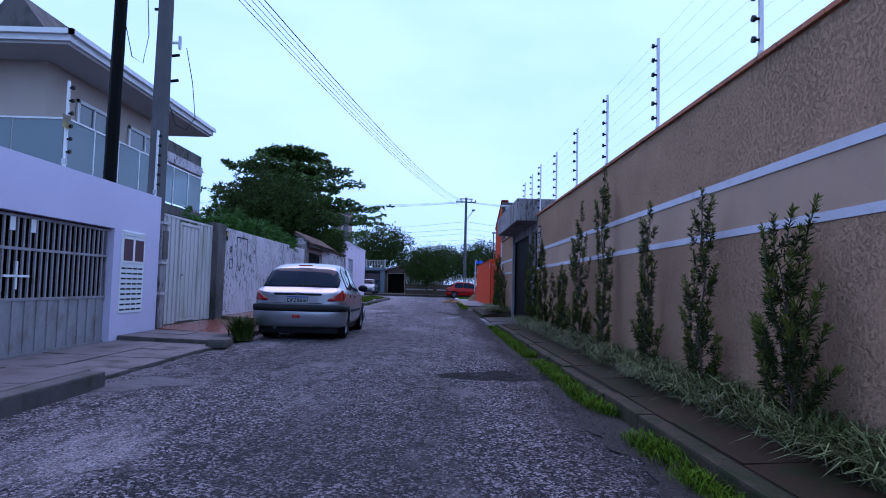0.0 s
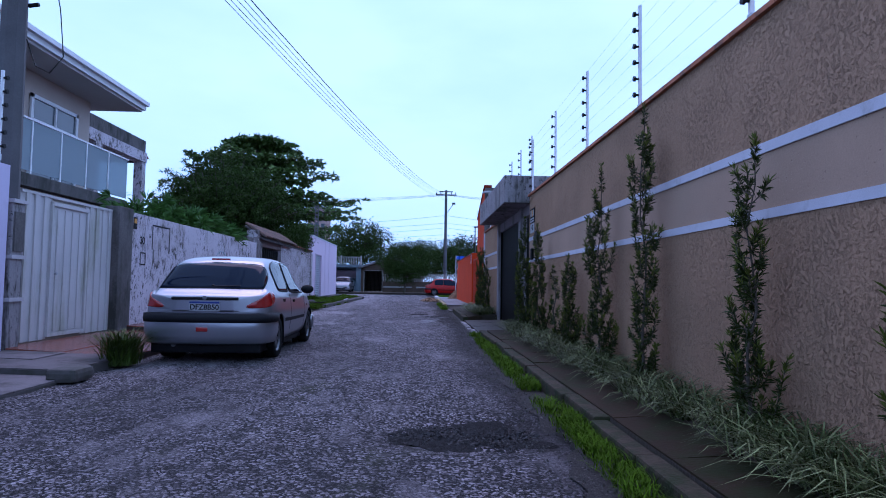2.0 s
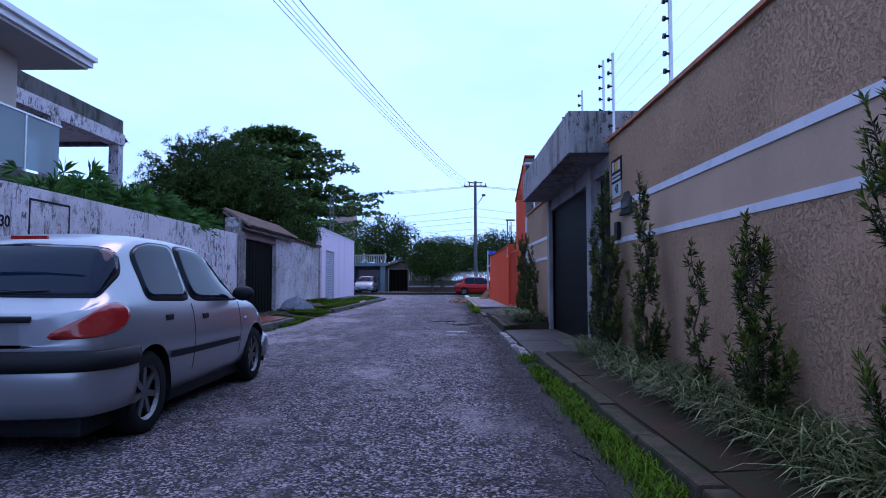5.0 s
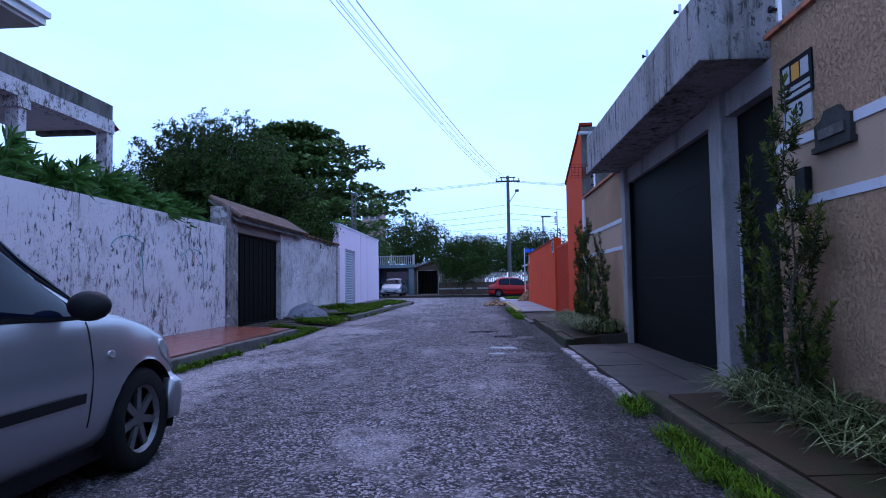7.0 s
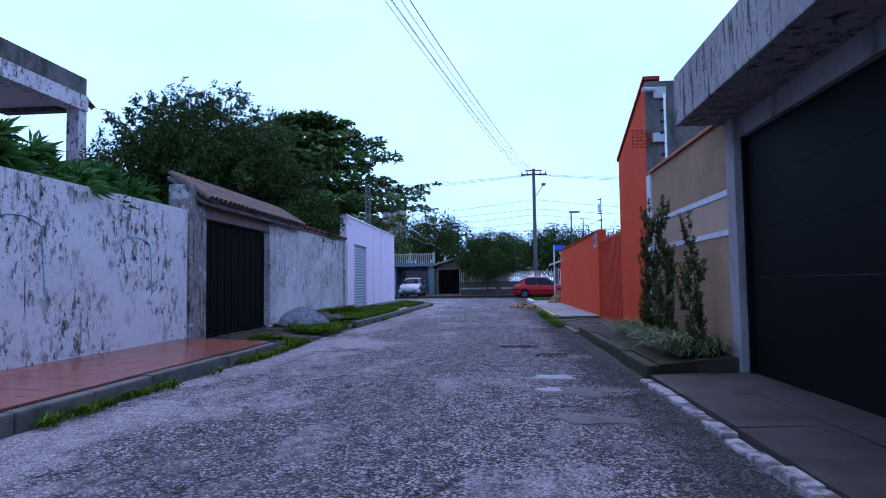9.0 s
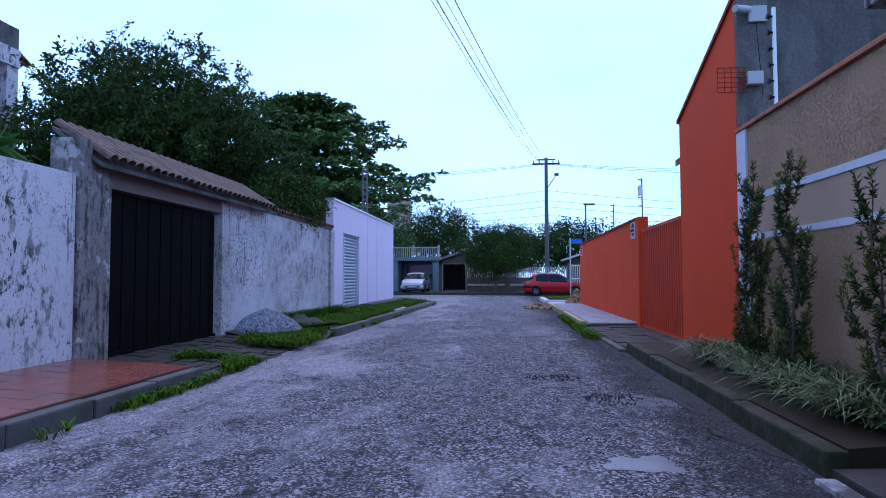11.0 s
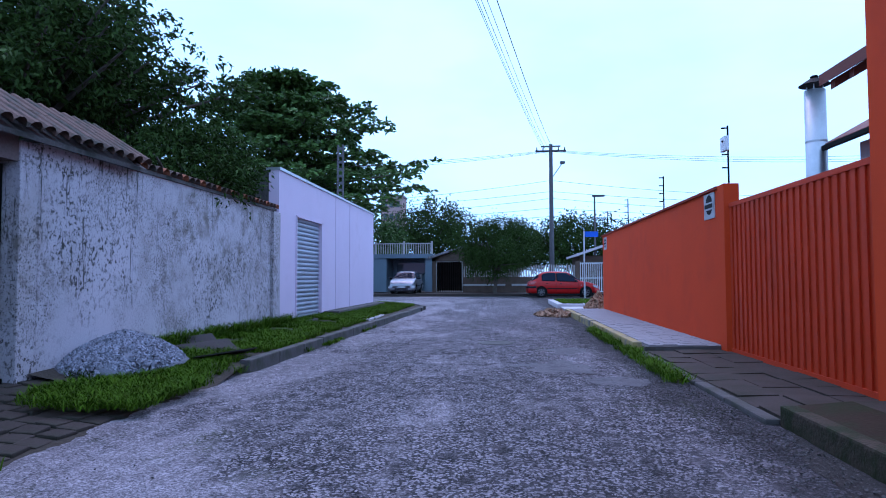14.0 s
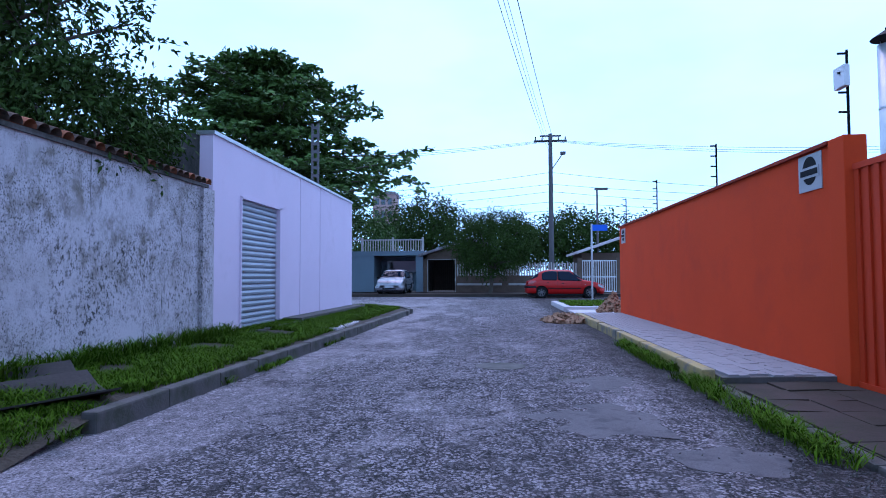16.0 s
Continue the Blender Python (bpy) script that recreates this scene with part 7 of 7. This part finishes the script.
for k in range(46):
    x = -3.65 + k * 0.16
    part("picket", boxes((x - 0.04, x + 0.04, -0.02, 0.02, 1.0, 1.72 + 0.05 * (k % 2))), M_PICKET, front_wall)
right_house = thing("corner_house", (7.2, 62.0, 0.15), "single-storey house with a slanting pale roof behind a white gate", "house")
part("wall", boxes((-2.6, 6, 1.5, 6, 0, 2.4)), M_BROWN, right_house)
bm = bmesh.new()
prism(bm, [(-3.0, 2.3), (0.5, 3.5), (6.5, 2.3), (6.5, 2.45), (0.5, 3.65), (-3.0, 2.45)], "y", 0.4, 6.4)
part("roof", bm, M_PALE_CONCRETE, right_house, "pale low-pitched roof")
white_bars = thing("bar_gate", (5.35, 61.3, 0.15), "white steel bar gate of the corner house", "gate")
for k in range(16):
    part("bar", boxes((-1.0 + k * 0.13, -0.965 + k * 0.13, -0.015, 0.015, 0.05, 1.85)), M_WHITE_TRIM, white_bars)
for z in (0.05, 0.9, 1.85):
    part("rail", boxes((-1.02, 1.0, -0.02, 0.02, z - 0.03, z + 0.03)), M_WHITE_TRIM, white_bars)
for x in (-1.15, 1.1):
    part("gate_post", boxes((x - 0.12, x + 0.12, -0.12, 0.12, 0, 2.0)), M_BROWN, white_bars)
tower = thing("apartment_tower", (-25.2, 160.0, 0.0), "distant pinkish apartment tower", "building")
M_TOWER = material("pinkish_render", (0.36, 0.24, 0.22), 0.9, vary=0.1)
part("wall", boxes((-2.4, 2.4, 0, 6, 0, 19.2)), M_TOWER, tower)
part("roof", boxes((-2.6, 2.6, -0.2, 6.2, 19.2, 19.7)), M_CONCRETE, tower)
for r in range(4):
    for c in range(3):
        part("window", boxes((-1.9 + c * 1.4, -1.0 + c * 1.4, -0.05, 0.02, 8.5 + r * 2.8, 9.9 + r * 2.8)), M_WINDOW, tower)
FAR = Matrix.Translation((-0.69, 27.5, 0)) @ Matrix.Diagonal((1.052, 1.052, 1.052, 1.0)) @ Matrix.Translation((0.69, -25.5, 0))
for ob in (grey, brown, front_wall, right_house, white_bars):
    ob.matrix_basis = FAR @ ob.matrix_basis
structure("corner_apron", boxes((1.62, 14, 43.41, 46.4, -0.05, 0.05)), M_PALE_CONCRETE, "sandy pale concrete at the street corner", "pavement")
structure("corner_pavement", boxes((1.5, 14, 46.4, 51.4, -0.05, 0.15), bevel=0.02), M_PALE_CONCRETE, "pale concrete corner pavement with grass", "pavement")
structure("wall_corner", boxes((2.92, 14, 43.22, 43.4, -0.1, 2.48)), M_ORANGE, "orange wall returning along the cross street", "wall")
street_sign = thing("street_sign", (3.1, 51.0, 0.14), "street name post with a plain blue plate", "street sign")
part("post", rod(bmesh.new(), (0, 0, 0), (0, 0, 3.1), 0.035), M_GREY_METAL, street_sign)
part("plate", boxes((0.0, 0.62, -0.01, 0.01, 2.82, 3.06)), M_BLUE_SIGN, street_sign)

# ---- orange house details ----
M_SOFFIT_RED = material("dark_red_boards", (0.16, 0.035, 0.02), 0.7, vary=0.2, scale=3)
eave = thing("eave", (2.9, 28.3, 3.2), "dark red timber eave of the orange house", "roof eave", kind="structure")
bm = bmesh.new()
prism(bm, [(0.0, 0.0), (2.6, 1.5), (2.6, 1.62), (0.0, 0.12)], "y", -0.2, 1.2)
part("roof_edge", bm, M_SOFFIT_RED, eave)
for k in range(4):
    bm = bmesh.new()
    prism(bm, [(0.05, -0.08), (2.4, 1.30), (2.4, 1.42), (0.05, 0.02)], "y", -0.1 + k * 0.36, -0.02 + k * 0.36)
    part("rafter", bm, M_SOFFIT_RED, eave)
back_house = thing("inner_house", (8.0, 36.0, 0.0), "pale house with a dark red tiled roof behind the orange gate", "house")
part("wall", boxes((0, 6, -3.0, 2.2, 0, 4.35)), M_PALE_CONCRETE, back_house)
bm = bmesh.new()
prism(bm, [(-0.7, 4.22), (3.0, 6.3), (6.7, 4.22), (6.7, 4.37), (3.0, 6.45), (-0.7, 4.37)], "y", -3.6, 2.6)
part("roof", bm, M_SOFFIT_RED, back_house, "dark red roof")
part("gutter", boxes((-0.80, -0.70, -3.6, 2.6, 4.20, 4.32), bevel=0.02), M_BLACK_METAL, back_house)
flue = thing("chimney_flue", (7.2, 38.6, 3.5), "galvanised round chimney flue with a dark conical cap", "chimney")
part("pipe", rod(bmesh.new(), (0, 0, -3.6), (0, 0, 2.25), 0.24, None, 24), M_GREY_METAL, flue, "", True)
bm = bmesh.new()
rod(bm, (0, 0, 2.38), (0, 0, 2.58), 0.36, 0.06, 24)
rod(bm, (0, 0, 2.58), (0, 0, 2.62), 0.1, 0.08, 16)
part("cap", bm, M_BLACK_METAL, flue)
for a in range(3):
    c, s = 0.2 * math.cos(a * 2.1), 0.2 * math.sin(a * 2.1)
    part("stay", rod(bmesh.new(), (c, s, 2.2), (c, s, 2.42), 0.012), M_GREY_METAL, flue)
part("band", rod(bmesh.new(), (0, 0, 0.95), (0, 0, 0.99), 0.246, None, 24), M_GREY_METAL, flue)


def wall_sign(y0, y1, z0, z1, label):
    s = thing("wall_sign", (2.74, (y0 + y1) / 2, (z0 + z1) / 2), label, "sign", "company signs")
    hy, hz = (y1 - y0) / 2, (z1 - z0) / 2
    part("plate", boxes((-0.012, 0.0, -hy, hy, -hz, hz)), M_PLATE, s)
    part("emblem", rod(bmesh.new(), (-0.016, 0, 0.02), (-0.012, 0, 0.02), hy * 0.62, None, 24), M_INK, s, "black round emblem")
    part("emblem_bar", boxes((-0.020, -0.016, -hy * 0.82, hy * 0.82, -0.06, 0.06)), M_PLATE, s)
    part("emblem_bar", boxes((-0.024, -0.020, -hy * 0.74, hy * 0.74, -0.032, 0.032)), M_INK, s)
    return s


wall_sign(32.42, 32.92, 2.06, 2.46, "white plate with a black round emblem on the orange wall")
wall_sign(42.6, 43.1, 2.03, 2.42, "white plate with a black round emblem on the orange wall")
board_sign = thing("number_board", (2.598, 15.96, 2.38), "black company board above a white house-number plate", "sign")
part("upper_plate", boxes((-0.012, 0.0, -0.23, 0.23, 0.0, 0.30)), M_INK, board_sign)
M_AMBER = material("amber_print", (0.55, 0.25, 0.03), 0.6, vary=0.05)
part("mark", boxes((-0.015, -0.012, -0.06, 0.05, 0.14, 0.26)), M_AMBER, board_sign, "amber printed mark")
part("mark", boxes((-0.015, -0.012, -0.19, -0.08, 0.14, 0.26)), M_PLATE, board_sign, "white printed mark")
part("mark", boxes((-0.015, -0.012, 0.08, 0.18, 0.14, 0.27)), M_PLATE, board_sign, "white printed mark")
for k in range(2):
    part("print_line", boxes((-0.015, -0.012, -0.2, 0.2, 0.02 + k * 0.05, 0.05 + k * 0.05)), M_PLATE, board_sign)
low_plate = part("number_plate", boxes((-0.012, 0.0, -0.2, 0.2, -0.20, -0.015)), M_PLATE, board_sign)
text_mesh("number", "43", 0.15, M_INK, low_plate, pose(-0.013, -0.02, -0.10, 90, 0, -90))
M_BRONZE = material("dark_cast_metal", (0.035, 0.033, 0.032), 0.6, 0.2, vary=0.4, scale=12, fine=80, bump=0.3, dist=0.004, spec=0.2)
plaque = thing("letter_box", (2.6, 15.5, 1.93), "dark cast letter box front with an arched top", "letter box")
bm = bmesh.new()
prism(bm, [(-0.21, 0.0), (0.21, 0.0), (0.21, 0.17), (0.12, 0.20), (0.08, 0.25), (-0.08, 0.25), (-0.12, 0.20), (-0.21, 0.17)], "x", -0.03, 0.0)
part("front", bm, M_BRONZE, plaque)
part("flap", boxes((-0.042, -0.03, -0.15, 0.15, 0.06, 0.13), bevel=0.004), M_MOULD, plaque)
part("base", boxes((-0.045, 0, -0.23, 0.23, -0.02, 0.02)), M_BRONZE, plaque)
part_box = tagged(part("intercom", boxes((2.55, 2.6, 15.82, 15.97, 1.62, 1.85), bevel=0.008), M_BLACK), "small black intercom box on the wall", "intercom")

# cameras and cage lamp on the side of the orange house
cam_box = thing("security_camera", (2.72, 25.5, 4.35), "white security camera on a junction box", "camera")
part("junction_box", boxes((-0.0, 0.22, -0.10, 0.03, -0.1, 0.1), bevel=0.01), M_PLATE, cam_box)
part("housing", rod(bmesh.new(), (0.0, -0.1, 0.05), (-0.2, -0.22, 0.02), 0.045, None, 12), M_PLATE, cam_box)
part("cable", rod(bmesh.new(), (0.1, -0.05, -0.1), (0.16, -0.05, -1.0), 0.012), M_BLACK, cam_box)
cage = thing("cage_lamp", (2.66, 25.45, 3.55), "red wire-cage wall lamp with a white box", "wall lamp")
part("box", boxes((0.02, 0.2, -0.10, 0.05, -0.08, 0.08), bevel=0.01), M_PLATE, cage)
for k in range(6):
    part("cage_wire", rod(bmesh.new(), (-0.32, -0.05, -0.16 + k * 0.06), (0.02, -0.05, -0.16 + k * 0.06), 0.006), M_ORANGE_DARK, cage)
for k in range(5):
    part("cage_wire", rod(bmesh.new(), (-0.32 + k * 0.08, -0.05, -0.16), (-0.32 + k * 0.08, -0.05, 0.14), 0.006), M_ORANGE_DARK, cage)

# loose ends: curved line, painted square and plate on the mouldy wall
M_TEAL = material("teal_paint_line", (0.10, 0.30, 0.34), 0.7, vary=0.2, scale=8)
arc = [(WALL_L + 0.004, 22.3 + 0.5 * (1 - math.cos(a)), 1.55 + 0.24 * math.sin(a)) for a in np.linspace(0.3, 2.4, 12)] + [(WALL_L + 0.004, 23.22, 1.35), (WALL_L + 0.004, 23.24, 0.95)]
tagged(tube("painted_line", arc, 0.007, M_TEAL), "teal painted arc on the mouldy white wall", "graffiti")
arc = [(WALL_L + 0.004, 20.1 + 0.5 * (1 - math.cos(a)), 1.6 + 0.28 * math.sin(a)) for a in np.linspace(0.3, 2.4, 12)] + [(WALL_L + 0.004, 21.05, 1.0)]
tagged(tube("painted_line", arc, 0.007, M_TEAL), "teal painted arc on the mouldy white wall", "graffiti")
pl = thing("house_plate", (WALL_L, 15.32, 2.18), "small dark yellow-marked plate on the mouldy wall", "sign")
part("plate", boxes((0.0, 0.008, -0.07, 0.07, -0.13, 0.1)), M_INK, pl)
part("mark", boxes((0.008, 0.011, -0.05, 0.05, -0.02, 0.07)), M_AMBER, pl)
sq = thing("wall_outline", (WALL_L, 16.55, 1.85), "faded rectangular outline painted on the wall", "graffiti")
for r in ((-0.45, 0.45, 0.33, 0.36), (-0.45, -0.42, -0.15, 0.33), (0.42, 0.45, -0.2, 0.33)):
    part("stroke", boxes((0.0, 0.004, *r)), M_INK, sq)
num = text_mesh("house_number", "30", 0.2, M_INK, None, pose(WALL_L + 0.003, 15.65, 1.85, 90, 0, 90))
tagged(num, "hand-painted black number 30 on the wall", "house number")
sq2 = thing("painted_square", (WALL_L, 15.7, 1.5), "small scrawled black square on the wall", "graffiti")
for r in ((-0.12, 0.12, 0.1, 0.125), (-0.12, 0.12, -0.125, -0.1), (-0.12, -0.095, -0.1, 0.1), (0.095, 0.12, -0.1, 0.1)):
    part("stroke", boxes((0.0, 0.004, *r)), M_INK, sq2)
